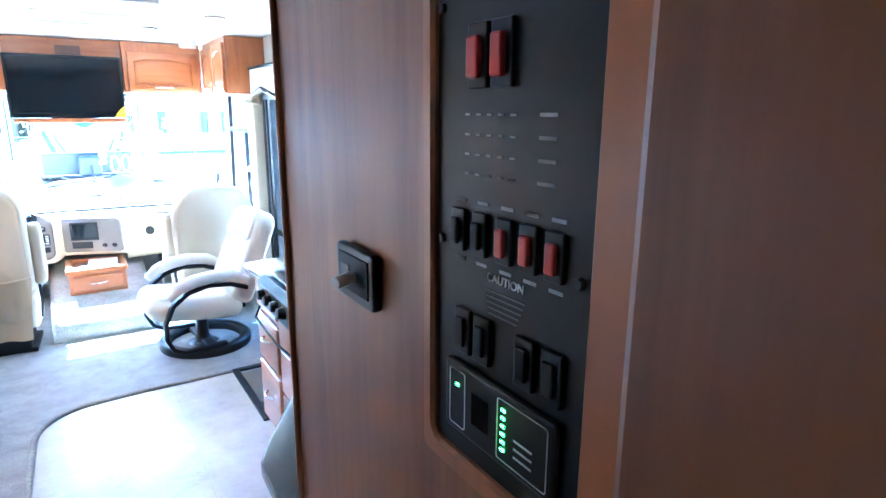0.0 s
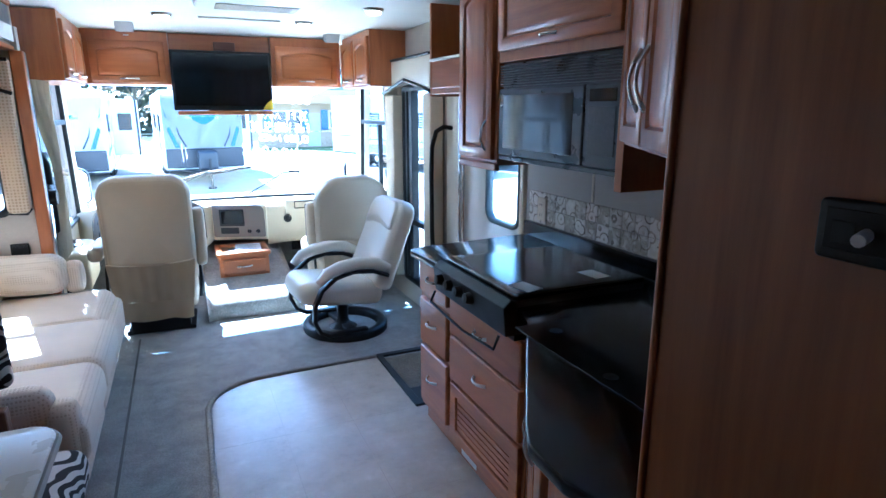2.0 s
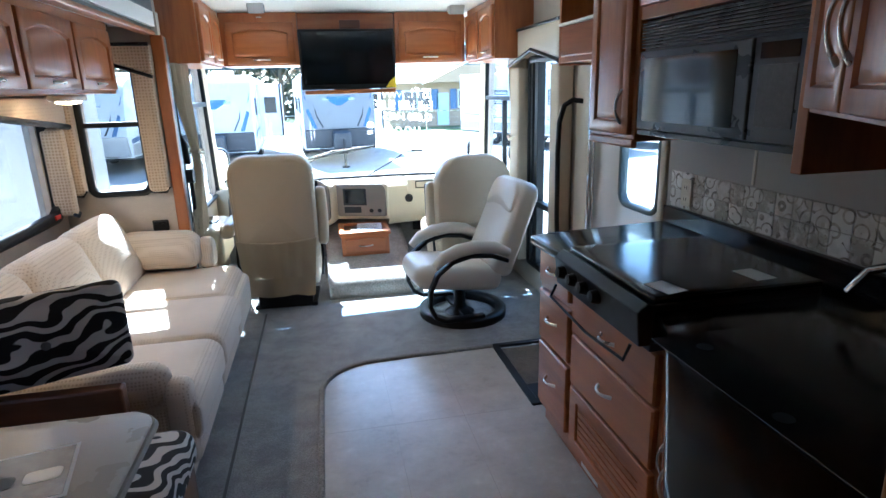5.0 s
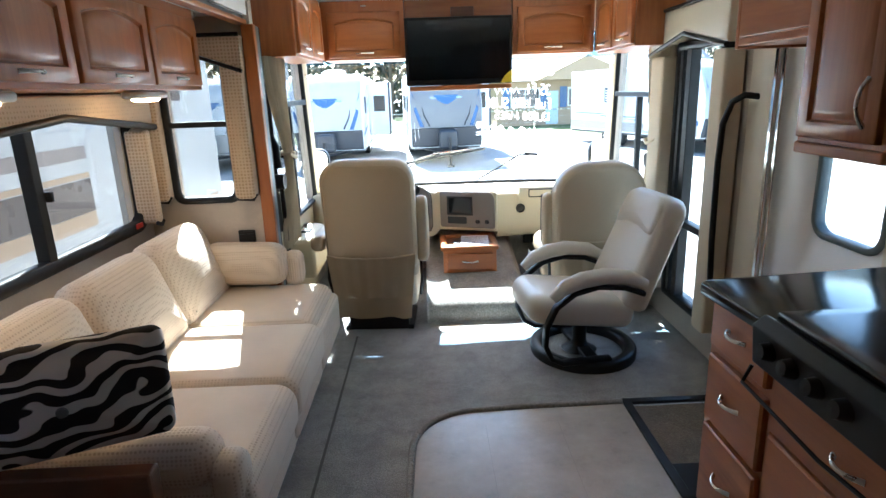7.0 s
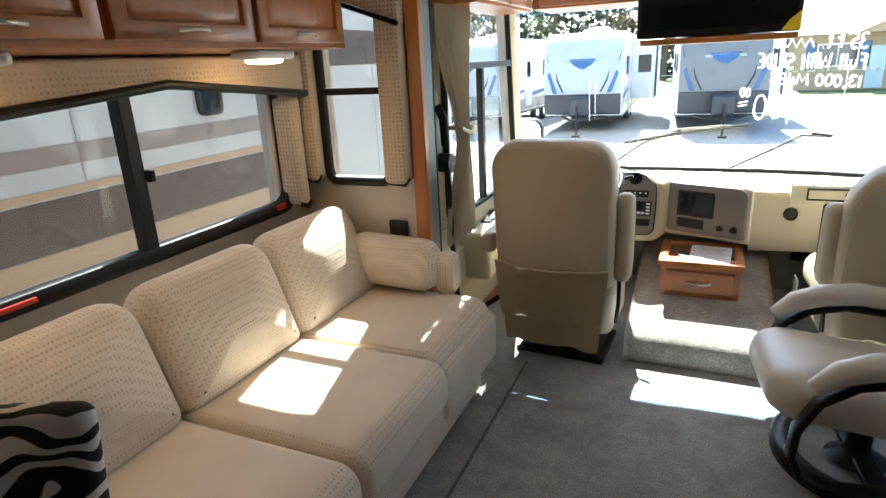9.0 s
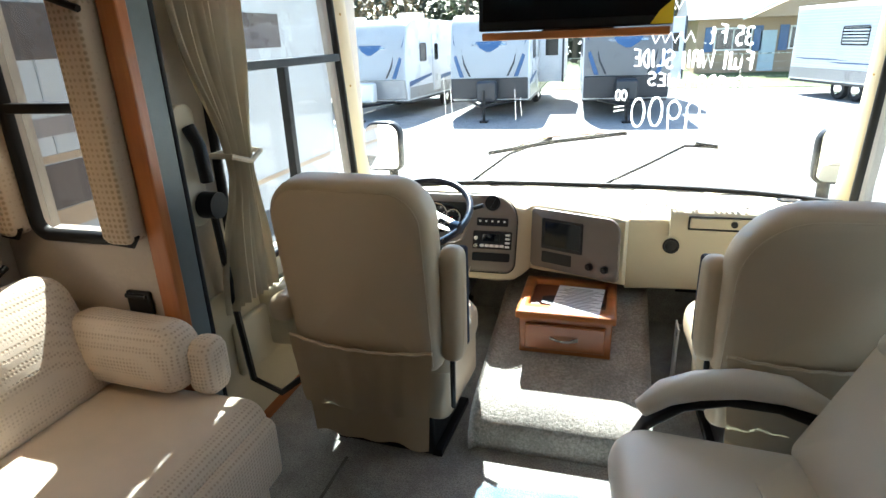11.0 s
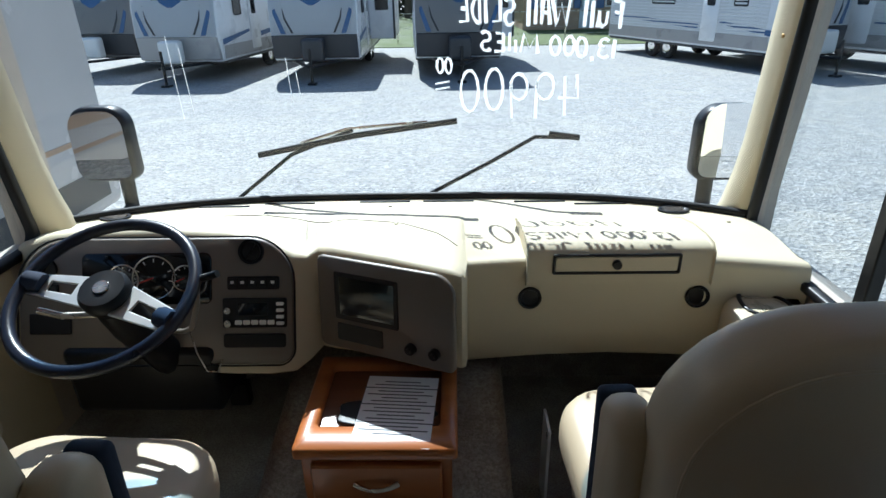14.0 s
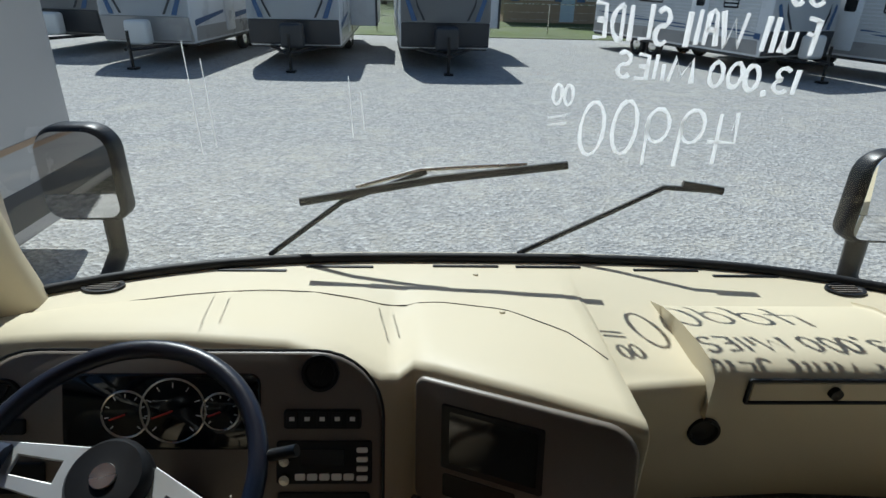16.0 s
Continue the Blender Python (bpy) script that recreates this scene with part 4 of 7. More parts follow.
for sx in (-1, 1):
    x = sx * 0.285
    hoop = [(x, 0.23, 0.425), (x, 0.12, 0.468), (x, -0.02, 0.482), (x, -0.14, 0.455), (x, -0.235, 0.385), (x, -0.285, 0.28), (x * 0.99, -0.29, 0.18), (x * 0.96, -0.255, 0.10), (x * 0.93, -0.19, 0.062), (x * 0.9, -0.08, 0.058), (x * 0.88, 0.08, 0.058)]
    band = bmesh.new()
    loops = []
    for k, c in enumerate(hoop):
        a_, b_ = Vector(hoop[max(0, k - 1)]), Vector(hoop[min(len(hoop) - 1, k + 1)])
        d_ = (b_ - a_).normalized()
        n_ = d_.cross(Vector((1, 0, 0))).normalized()
        loops.append([tuple(Vector(c) + Vector((u, 0, 0)) + n_ * v) for u, v in rrect(0.055, 0.026, 0.010, 3, -0.0275, -0.013)])
    part("arm_hoop", rings_into(band, loops), BLACK, rc, "black bentwood arm hoop", True)
    arm_path = [(x, -0.255, 0.43), (x, -0.19, 0.49), (x, -0.10, 0.522), (x, 0.02, 0.535), (x, 0.14, 0.52), (x, 0.24, 0.475)]
    pad_bm = tube(arm_path, 0.05, 12, radii=[0.026, 0.038, 0.042, 0.042, 0.040, 0.026])
    for v in pad_bm.verts:
        v.co.x = x + (v.co.x - x) * 1.15
    part("arm_pad", pad_bm, LEATHER2, rc, "padded leather arm", True)
rc.matrix_basis = pose(1.335, 4.30, 0.0, 0, 0, -84)

# ---- galley ----
def drawer(parent, p, u, w, h, t=0.022, grip=True, z=None):
    m = basis(p, u, (0, 0, 1))
    d = part("drawer", plate(rrect(w, h, 0.004, 1), t, m, 0.006), WOODY, parent, "cherry drawer front")
    if grip:
        c = m @ Vector((w * 0.5, h * 0.55, t))
        pull(d, c, u, m.to_3x3() @ Vector((0, 0, 1)), 0.095)
    return d


FX = 1.385
base = cabinet("base_cabinet", "cherry galley cabinet with three drawers", (FX, 2.55, 0.09), (RX, 2.90, 0.855), "galley cabinets")
for z0, h in ((0.69, 0.15), (0.44, 0.22), (0.13, 0.29)):
    drawer(base, (FX - 0.001, 2.865, z0), (0, -1, 0), 0.30, h)
base = cabinet("base_cabinet", "cherry galley cabinet with drawers and a louvred door under the stove", (FX, 1.94, 0.09), (RX, 2.545, 0.855), "galley cabinets")
drawer(base, (FX - 0.001, 2.53, 0.595), (0, -1, 0), 0.57, 0.165)
drawer(base, (FX - 0.001, 2.53, 0.385), (0, -1, 0), 0.57, 0.20)
m = basis((FX - 0.001, 2.53, 0.11), (0, -1, 0), (0, 0, 1))
lv = part("louvred_door", ring_plate(rrect(0.57, 0.26, 0.004, 1), rrect(0.45, 0.16, 0.004, 1, 0.06, 0.05), 0.02, m, 0.004), WOODY, base, "cherry louvred door")
for k in range(6):
    part("slat", box((0.06, 0.055 + 0.026 * k, 0.002), (0.51, 0.077 + 0.026 * k, 0.012), 0.002, m @ Matrix.Translation((0, 0, 0.0))), WOODY, lv)
kick = cabinet("toe_kick", "cherry plinth under the galley with a torn label", (FX + 0.03, 1.94, 0.0), (RX, 2.90, 0.089), "galley cabinets", WOODY)
part("sticker", box((FX + 0.026, 2.36, 0.02), (FX + 0.029, 2.50, 0.075), 0), PAPER, kick, "torn white label")
base = thing("base_cabinet", "cherry angled sink cabinet under the worktop overhang", "cabinet", (1.5, 1.4, 0.0), "galley cabinets")
part("body", prism([(RX, 0.95), (RX, 1.935), (1.41, 1.935), (1.075, 1.36), (1.05, 1.25), (1.06, 0.95)], "z", 0.0, 0.855, 0.003), WOOD, base)
sv = Vector((1.075 - 1.41, 1.36 - 1.935, 0)).normalized()
arch_door(base, tuple(Vector((1.408, 1.932, 0.10)) + sv * 0.02), sv, (0, 0, 1), 0.30, 0.70, 0.03, grip=(0.26, 0.52, "v", 0.12))
arch_door(base, tuple(Vector((1.408, 1.932, 0.10)) + sv * 0.335), sv, (0, 0, 1), 0.30, 0.70, 0.03, grip=(0.04, 0.52, "v", 0.12))
# worktop with an angled overhang
top = [(RX, 0.946), (RX, 2.945), (1.345, 2.885), (1.315, 2.86), (1.335, 2.52), (1.345, 1.95), (1.30, 1.83), (0.985, 1.33), (0.955, 1.27), (0.95, 1.15), (0.975, 1.05), (1.01, 0.946)]
wt = solo("worktop", prism(top, "z", 0.856, 0.892, 0.006), BLACKGLOSS, "glossy black laminate worktop with an angled end", "worktop", smooth=True)
part("upstand", box((RX - 0.03, 0.95, 0.893), (RX - 0.002, 2.94, 0.965), 0.004), BLACKGLOSS, wt, "black upstand")
part("sink_cover", box((1.24, 1.15, 0.8925), (1.72, 1.80, 0.898), 0.002), BLACKGLOSS, wt, "black sink cover")
for hx, hy in ((1.33, 1.72), (1.28, 1.42)):
    part("finger_hole", lathe([(0.0, 0), (0.019, 0), (0.019, 0.0012), (0.0, 0.0012)], Matrix.Translation((hx, hy, 0.8985)), 16), RUBBER, wt, "dark finger hole")
# stove with folded cover
st = thing("stove", "black gas stove with closed cover and four knobs", "stove", (1.5, 2.22, 0.86))
part("cover", cushion(rrect(0.54, 0.555, 0.012, 3, 1.335, 1.955), 0.022, 0.008, 0.0, Matrix.Translation((0, 0, 0.925))), BLACKGLOSS, st, "closed glossy black cover", True)
part("body", box((1.33, 1.955, 0.80), (1.87, 2.51, 0.914), 0.004), BLACK, st)
fm = prism([(1.295, 0.80), (1.335, 0.80), (1.335, 0.915), (1.315, 0.925), (1.285, 0.90)], "y", 1.945, 2.52, 0.004)
part("control_front", fm, BLACK, st, "black control front")
for k in range(4):
    part("knob", lathe([(0.0, 0), (0.024, 0), (0.022, 0.012), (0.018, 0.028), (0.0, 0.030)], facing((1.290, 2.44 - 0.085 * k, 0.862), (-1, 0, 0.1)), 16), BLACK, st, "black knob", True)
part("towel_wire", tube([(1.285, 2.50, 0.80), (1.265, 2.50, 0.755), (1.262, 2.2, 0.74), (1.265, 1.97, 0.755), (1.285, 1.97, 0.80)], 0.005, 6), BLACK, st, "", True)
part("oven_strip", box((1.335, 1.955, 0.775), (1.40, 2.51, 0.80), 0.003), BLACK, st)
for (sx, sy, a) in ((1.41, 2.02, 12), (1.72, 2.05, 5)):
    solo("sticker", box((-0.05, -0.035, 0), (0.05, 0.035, 0.0006), 0, pose(sx, sy, 0.9372, 0, 0, a + 90)), PAPER, "white warning label on the stove cover", "label")
# faucet
fc = thing("faucet", "chrome arched kitchen faucet", "faucet", (1.88, 1.60, 0.892))
part("base", lathe([(0.0, 0), (0.03, 0), (0.026, 0.02), (0.016, 0.05), (0.0, 0.05)], Matrix.Translation((1.89, 1.60, 0.893)), 16), CHROME, fc, "", True)
part("spout", tube([(1.89, 1.60, 0.94), (1.885, 1.61, 1.01), (1.86, 1.65, 1.055), (1.82, 1.70, 1.06), (1.79, 1.75, 1.035), (1.77, 1.78, 0.97)], 0.012, 10), CHROME, fc, "", True)
part("lever", tube([(1.89, 1.57, 0.955), (1.90, 1.49, 0.985)], 0.008, 8), CHROME, fc, "", True)

# microwave
mwv = thing("microwave", "black over-range microwave with vent grille", "microwave", (1.8, 2.2, 1.31))
MX = 1.61
# black lifted towards blue-grey: the reflected sheen is put into the colour
MWBLACK = surface("microwave_black_sheen", (0.022, 0.027, 0.032), 0.3, var=0.1, bump=0.02)
part("body", box((MX + 0.02, 1.83, 1.315), (RX - 0.01, 2.585, 1.70), 0.004), MWBLACK, mwv)
part("door", box((MX, 2.02, 1.335), (MX + 0.03, 2.583, 1.60), 0.006), MWBLACK, mwv, "black door")
part("door_window", box((MX - 0.002, 2.075, 1.365), (MX + 0.003, 2.545, 1.575), 0.001), DARKGLASS, mwv, "dark glass window")
part("control_panel", box((MX + 0.002, 1.832, 1.335), (MX + 0.03, 2.015, 1.60), 0.004), MWBLACK, mwv, "black control panel")
part("display", box((MX, 1.86, 1.545), (MX + 0.004, 1.99, 1.585), 0.001), DARKGLASS, mwv, "dark display")
part("keypad", box((MX, 1.86, 1.375), (MX + 0.004, 1.99, 1.53), 0.001), surface("keypad_grey", (0.03, 0.028, 0.027), 0.35, var=0.8, scale=60, fine=160), mwv)
part("lower_edge", box((MX + 0.004, 1.832, 1.315), (MX + 0.05, 2.583, 1.333), 0.004), MWBLACK, mwv)
for k in range(9):
    part("vent_slat", box((MX + 0.002, 1.835, 1.609 + 0.0095 * k), (MX + 0.028, 2.58, 1.6145 + 0.0095 * k), 0.001), MWBLACK, mwv)

# galley wall cabinets
cb = cabinet("wall_cabinet", "cherry wall cabinet beside the microwave with a tall arched door", (MX + 0.005, 2.60, 1.285), (RX, 2.955, CEILZ - 0.003), "galley wall cabinets")
arch_door(cb, (MX + 0.004, 2.935, 1.31), (0, -1, 0), (0, 0, 1), 0.315, 0.73, 0.03, grip=(0.27, 0.10, "v", 0.12))
part("light_rail", box((MX - 0.005, 2.60, 1.262), (MX + 0.02, 2.955, 1.295), 0.006), WOODY, cb)
cb = cabinet("wall_cabinet", "cherry lift-up cabinet above the microwave", (MX + 0.005, 1.825, 1.703), (RX, 2.597, CEILZ - 0.003), "galley wall cabinets")
arch_door(cb, (MX + 0.004, 2.575, 1.745), (0, -1, 0), (0, 0, 1), 0.73, 0.315, 0.02, grip=(0.36, 0.03, "u", 0.10), material=WOODY)
sidep = cabinet("wall_cabinet", "cherry angled wall cabinet over the sink with two doors", (MX - 0.02, 1.79, 1.275), (RX, 1.823, CEILZ - 0.003), "galley wall cabinets")
part("body", prism([(1.59, 1.788), (RX, 1.788), (RX, 0.948), (1.30, 0.948), (1.30, 1.30)], "z", 1.42, CEILZ - 0.003), WOOD, sidep)
du = Vector((1.30 - 1.59, 1.30 - 1.788, 0)).normalized()
arch_door(sidep, (1.588, 1.780, 1.43), du, (0, 0, 1), 0.27, 0.64, 0.03, grip=(0.235, 0.16, "v", 0.15))
arch_door(sidep, tuple(Vector((1.588, 1.780, 1.43)) + du * 0.285), du, (0, 0, 1), 0.27, 0.64, 0.03, grip=(0.035, 0.16, "v", 0.15))
# shelf unit over the entry door
cb = thing("open_shelf", "cherry open shelf unit over the entry door", "shelf", (1.88, 3.3, 1.68))
part("back", box((RX - 0.02, 2.96, 1.60), (RX - 0.001, 3.56, CEILZ - 0.004), 0), WOODY, cb)
part("bottom", box((1.72, 2.96, 1.60), (RX - 0.021, 3.56, 1.63), 0.004), WOODY, cb)
part("front_rail", box((1.72, 2.96, 1.631), (1.745, 3.559, 1.775), 0.004), WOODY, cb)
part("ledge", box((1.705, 2.96, 1.776), (1.80, 3.559, 1.79), 0.004), WHITE, cb, "pale ledge")
part("side", box((1.72, 3.561, 1.59), (RX - 0.001, 3.585, CEILZ - 0.004), 0.004), WOOD, cb)

# entry door, grab rail, step well
dr = thing("door_1", "closed white entry door with a rounded window", "door", (RX + 0.02, 3.36, 0.0), kind="structure")
md = Matrix(((0, 0, -1, RX + 0.03), (1, 0, 0, 0), (0, 1, 0, 0), (0, 0, 0, 1)))
part("door_leaf", ring_plate(rrect(0.70, 1.80, 0.06, 5, 3.01, -0.02), rrect(0.34, 0.42, 0.06, 5, 3.04, 0.90), 0.03, md, 0.003), WHITE, dr, "white gelcoat door leaf", True)
part("window_frame", ring_plate(rrect(0.38, 0.46, 0.08, 5, 3.02, 0.88), rrect(0.33, 0.41, 0.06, 5, 3.045, 0.905), 0.042, md, 0.004), BLUEGREY, dr, "grey window frame", True)
part("pane", box((3.04, 0.90, 0.010), (3.38, 1.32, 0.014), 0, md), GREYGLASS, dr)
part("door_frame", ring_plate(rrect(0.96, 2.0, 0.16, 6, 2.965, -0.20), rrect(0.70, 1.78, 0.07, 6, 3.01, -0.02), 0.02, Matrix(((0, 0, -1, RX), (1, 0, 0, 0), (0, 1, 0, 0), (0, 0, 0, 1))), 0.006), IVORY, dr, "ivory moulded surround", True)
part("jamb", box((RX - 0.035, 3.695, 0.0), (RX - 0.02, 3.72, 1.72), 0.003), CHROME, dr, "aluminium jamb")
part("jamb", box((RX - 0.028, 3.655, 0.0), (RX - 0.02, 3.675, 1.70), 0.003), CHROME, dr)
gr = thing("grab_rail", "black curved grab rail by the entry", "grab rail", (1.9, 3.9, 0.5))
part("rail", tube([(1.995, 3.84, 1.40), (1.93, 3.86, 1.41), (1.90, 3.91, 1.38), (1.895, 3.97, 1.28), (1.895, 3.985, 1.1), (1.895, 3.975, 0.7), (1.90, 3.96, 0.45), (1.99, 3.96, 0.38)], 0.015, 10), BLACK, gr, "", True)
part("rosette", lathe([(0.0, 0), (0.035, 0), (0.03, 0.012), (0.0, 0.014)], facing((1.999, 3.84, 1.40), (-1, 0, 0)), 14), BLACK, gr, "", True)
sw = thing("step_well_mat", "black framed step well with a coir mat", "mat", (1.7, 3.36, 0.0))
part("frame", ring_plate(rrect(0.61, 0.71, 0.006, 2, 1.39, 3.005), rrect(0.54, 0.63, 0.006, 2, 1.43, 3.045), 0.014, Matrix.Translation((0, 0, 0.0)), 0.003), BLACK, sw, "black metal frame")
part("mat", box((1.41, 3.22, -0.02), (1.98, 3.67, -0.004), 0.002), carpet("coir", (0.10, 0.085, 0.065), (0.24, 0.21, 0.17), 160), sw, "brown grey coir mat")
part("tread", box((1.41, 3.03, -0.02), (1.98, 3.215, 0.004), 0.003), BLACK, sw, "black step tread")

# backsplash
bs = thing("backsplash", "grey board with a band of printed ceramic tiles", "backsplash", (RX, 2.0, 0.97))
part("board", box((RX - 0.006, 0.95, 0.966), (RX - 0.001, 2.955, 1.30), 0), surface("grey_board", (0.38, 0.355, 0.325), 0.5, var=0.06), bs, "plain taupe board")
part("seam_strip", box((RX - 0.010, 2.42, 1.13), (RX - 0.006, 2.432, 1.30), 0), IVORY, bs)
TILE = tile_band("printed_tile")
k = 0
yy = 2.92
while yy > 1.0:
    for row in range(2):
        part("tile", box((RX - 0.012, yy - 0.074, 0.97 + row * 0.078), (RX - 0.006, yy, 0.97 + row * 0.078 + 0.075), 0.0015), TILE, bs)
    yy -= 0.077
ol = thing("wall_outlet", "ivory double wall outlet on the backsplash", "outlet", (RX - 0.012, 2.80, 1.04))
part("cover", cushion(rrect(0.07, 0.115, 0.008, 3, 2.76, 0.985), 0.008, 0.003, 0, Matrix(((0, 0, -1, RX - 0.017), (1, 0, 0, 0), (0, 1, 0, 0), (0, 0, 0, 1)))), IVORY, ol, "", True)
for zz in (1.015, 1.065):
    part("socket", box((RX - 0.024, 2.778, zz - 0.014), (RX - 0.021, 2.812, zz + 0.014), 0.003), IVORY, ol)
    for dy in (-0.007, 0.007):
        part("slot", box((RX - 0.0246, 2.795 + dy - 0.0015, zz - 0.006), (RX - 0.0241, 2.795 + dy + 0.0015, zz + 0.006), 0), BLACK, ol)


# ---- cockpit: engine cover and console box ----
prof = [(4.79, 0.0), (4.79, 0.07), (4.83, 0.125), (4.92, 0.155), (5.15, 0.20), (5.6, 0.29), (6.05, 0.37), (6.05, 0.0)]
mx2 = Matrix(((0, 0, 1, 0.79), (1, 0, 0, 0), (0, 1, 0, 0), (0, 0, 0, 1)))
solo("engine_cover", cushion(prof, 0.66, 0.03, 0.0, mx2), COVERPET, "beige grey carpeted engine cover between the seats", "engine cover", smooth=True)
bxm = thing("console_box", "cherry console box with a drawer and tray top", "storage box", (0.775, 5.36, 0.225))
part("body", box((0.585, 5.20, 0.205), (0.965, 5.575, 0.375), 0.004), WOODX, bxm)
part("top_frame", ring_plate(rrect(0.41, 0.40, 0.012, 3, 0.57, 5.18), rrect(0.32, 0.26, 0.012, 3, 0.615, 5.27), 0.03, Matrix.Translation((0, 0, 0.376)), 0.006), WOODX, bxm, "cherry tray rim", True)
part("tray", box((0.61, 5.265, 0.376), (0.94, 5.535, 0.384), 0), DARKWOOD, bxm, "brown tray")
d = part("drawer", plate(rrect(0.33, 0.115, 0.004, 1), 0.018, basis((0.61, 5.199, 0.235), (1, 0, 0), (0, 0, 1)), 0.005), WOODX, bxm, "cherry drawer front")
pull(d, (0.775, 5.18, 0.295), (1, 0, 0), (0, -1, -0.15), 0.11, 0.02)
cup = part("cup_insert", cushion([(0.13 * math.cos(a) * (1 + 0.18 * math.cos(3 * a)), 0.055 * math.sin(a)) for a in np.linspace(0, 2 * math.pi, 28, endpoint=False)], 0.014, 0.005, 0, Matrix.Translation((0.775, 5.32, 0.400))), BLACK, bxm, "black cup holder insert", True)
ppr = thing("paper_sheet", "laminated white printed sheet on the console box", "paper", (0.80, 5.33, 0.41))
pm = Matrix.Translation((0.82, 5.33, 0.4085)) @ pose(0, 0, 0, 2, 0, -4)
part("sheet", box((-0.10, -0.14, 0), (0.10, 0.13, 0.0015), 0, pm), PAPER, ppr)
for k in range(16):
    wl = 0.06 + 0.016 * ((k * 7) % 5)
    part("print_line", box((-wl / 1.2, 0.105 - k * 0.0135, 0.0016), (wl / 1.2, 0.109 - k * 0.0135, 0.0019), 0, pm), INK, ppr)

bk_ = thing("booklet", "white booklet standing beside the passenger seat", "booklet", (1.24, 5.42, 0.0))
part("cover", box((1.235, 5.37, 0.0), (1.243, 5.47, 0.29), 0.001), PAPER, bk_)
part("cover_mark", box((1.2335, 5.38, 0.255), (1.2349, 5.395, 0.27), 0), BLUEGREY, bk_, "small dark printed mark")

# ---- dashboard ----
dash = thing("dashboard", "cream moulded motorhome dashboard", "dashboard", (0.79, 5.8, 0.36))
STATIONS = [(-0.415, 5.76, 0.705, 5.72, 0.43), (-0.33, 5.715, 0.735, 5.62, 0.43), (-0.25, 5.68, 0.765, 5.55, 0.43), (-0.12, 5.66, 0.785, 5.51, 0.42), (0.1, 5.648, 0.795, 5.487, 0.41),
            (0.32, 5.64, 0.785, 5.482, 0.405), (0.44, 5.615, 0.762, 5.478, 0.405), (0.51, 5.595, 0.735, 5.49, 0.41), (0.545, 5.61, 0.725, 5.535, 0.42), (0.575, 5.632, 0.742, 5.575, 0.44),
            (0.62, 5.612, 0.748, 5.558, 0.44), (0.80, 5.532, 0.752, 5.517, 0.44), (0.96, 5.462, 0.748, 5.468, 0.435), (0.995, 5.452, 0.74, 5.462, 0.435), (1.006, 5.47, 0.72, 5.475, 0.43),
            (1.014, 5.61, 0.70, 5.615, 0.355), (1.2, 5.632, 0.70, 5.632, 0.36), (1.45, 5.64, 0.70, 5.64, 0.365), (1.7, 5.632, 0.70, 5.63, 0.36), (1.9, 5.605, 0.695, 5.60, 0.35), (1.995, 5.59, 0.69, 5.58, 0.345)]
loops = []
for x, yl, zl, yb, zb in STATIONS:
    yw = shield_y(x, 0.70) - 0.004
    pts = [(yw, 0.692), (yw - 0.16, 0.694), ((yw + yl) / 2, 0.694 + (zl - 0.694) * 0.45), (yl + 0.08, zl - 0.006), (yl + 0.028, zl)]
    for a in (30, 60, 90):
        pts.append((yl + 0.028 - 0.028 * math.sin(radians(a)), zl - 0.028 * (1 - math.cos(radians(a)))))
    pts += [(yl + (yb - yl) * 0.35, zl + (zb - zl) * 0.35), (yl + (yb - yl) * 0.7, zl + (zb - zl) * 0.7), (yb, zb + 0.012), (yb + 0.012, zb), (yb + 0.10, zb), (yw, zb)]
    loops.append([(x, y, z) for y, z in pts])
part("body", rings_into(bmesh.new(), loops), CREAM, dash, "", True)


def dash_z(x, y):
    """Height of the dashboard's top at a place."""
    xs = [q[0] for q in STATIONS]
    yl, zl = float(np.interp(x, xs, [q[1] for q in STATIONS])), float(np.interp(x, xs, [q[2] for q in STATIONS]))
    yw = shield_y(x, 0.70) - 0.004
    return float(np.interp(y, [yl + 0.028, yl + 0.08, (yw + yl) / 2, yw - 0.16, yw], [zl, zl - 0.006, 0.694 + (zl - 0.694) * 0.45, 0.694, 0.692]))


seam_x = np.linspace(-0.22, 0.985, 40)
seam_y = np.interp(seam_x, (-0.22, -0.1, 0.0, 0.19, 0.34, 0.48, 0.64, 0.79, 0.92, 0.985), (5.90, 5.955, 5.985, 5.995, 5.96, 5.92, 5.93, 5.895, 5.79, 5.68))
line = [(x, y, dash_z(x, y) + 0.0005) for x, y in zip(seam_x, seam_y)]
# driver's instrument panel: a tilted face
DV = Vector((0, 0.165, 0.385)).normalized()


def dface(x, z, w=0.0):
    """A point on the driver's instrument face, w proud of it."""
    s = (z - 0.41) / DV.z
    n = Vector((1, 0, 0)).cross(DV)
    return Vector((x, 5.470, 0.41)) + DV * s + n * w


def dmat(x, z, w=0.0):
    o = dface(x, z, w)
    return basis(o, (1, 0, 0), DV)


bez = part("instrument_bezel", plate(rrect(0.80, 0.365, (0.03, 0.05, 0.13, 0.15), 8, -0.285, 0.04), 0.016, dmat(0.0, 0.41, 0.0), 0.006), TAUPE, dash, "taupe instrument bezel", True)
part("trim_line", tube([dmat(0, 0.41, 0.016) @ Vector((u, v, 0)) for u, v in rrect(0.806, 0.371, (0.03, 0.05, 0.13, 0.15), 8, -0.288, 0.037)], 0.003, 6, True), BLACK, bez, "", True)
clu = part("instrument_screen", plate(rrect(0.375, 0.148, 0.02, 4, -0.095, 0.215), 0.006, dmat(0, 0.41, 0.016), 0.003), DARKGLASS, dash, "dark glass gauge cluster", True)
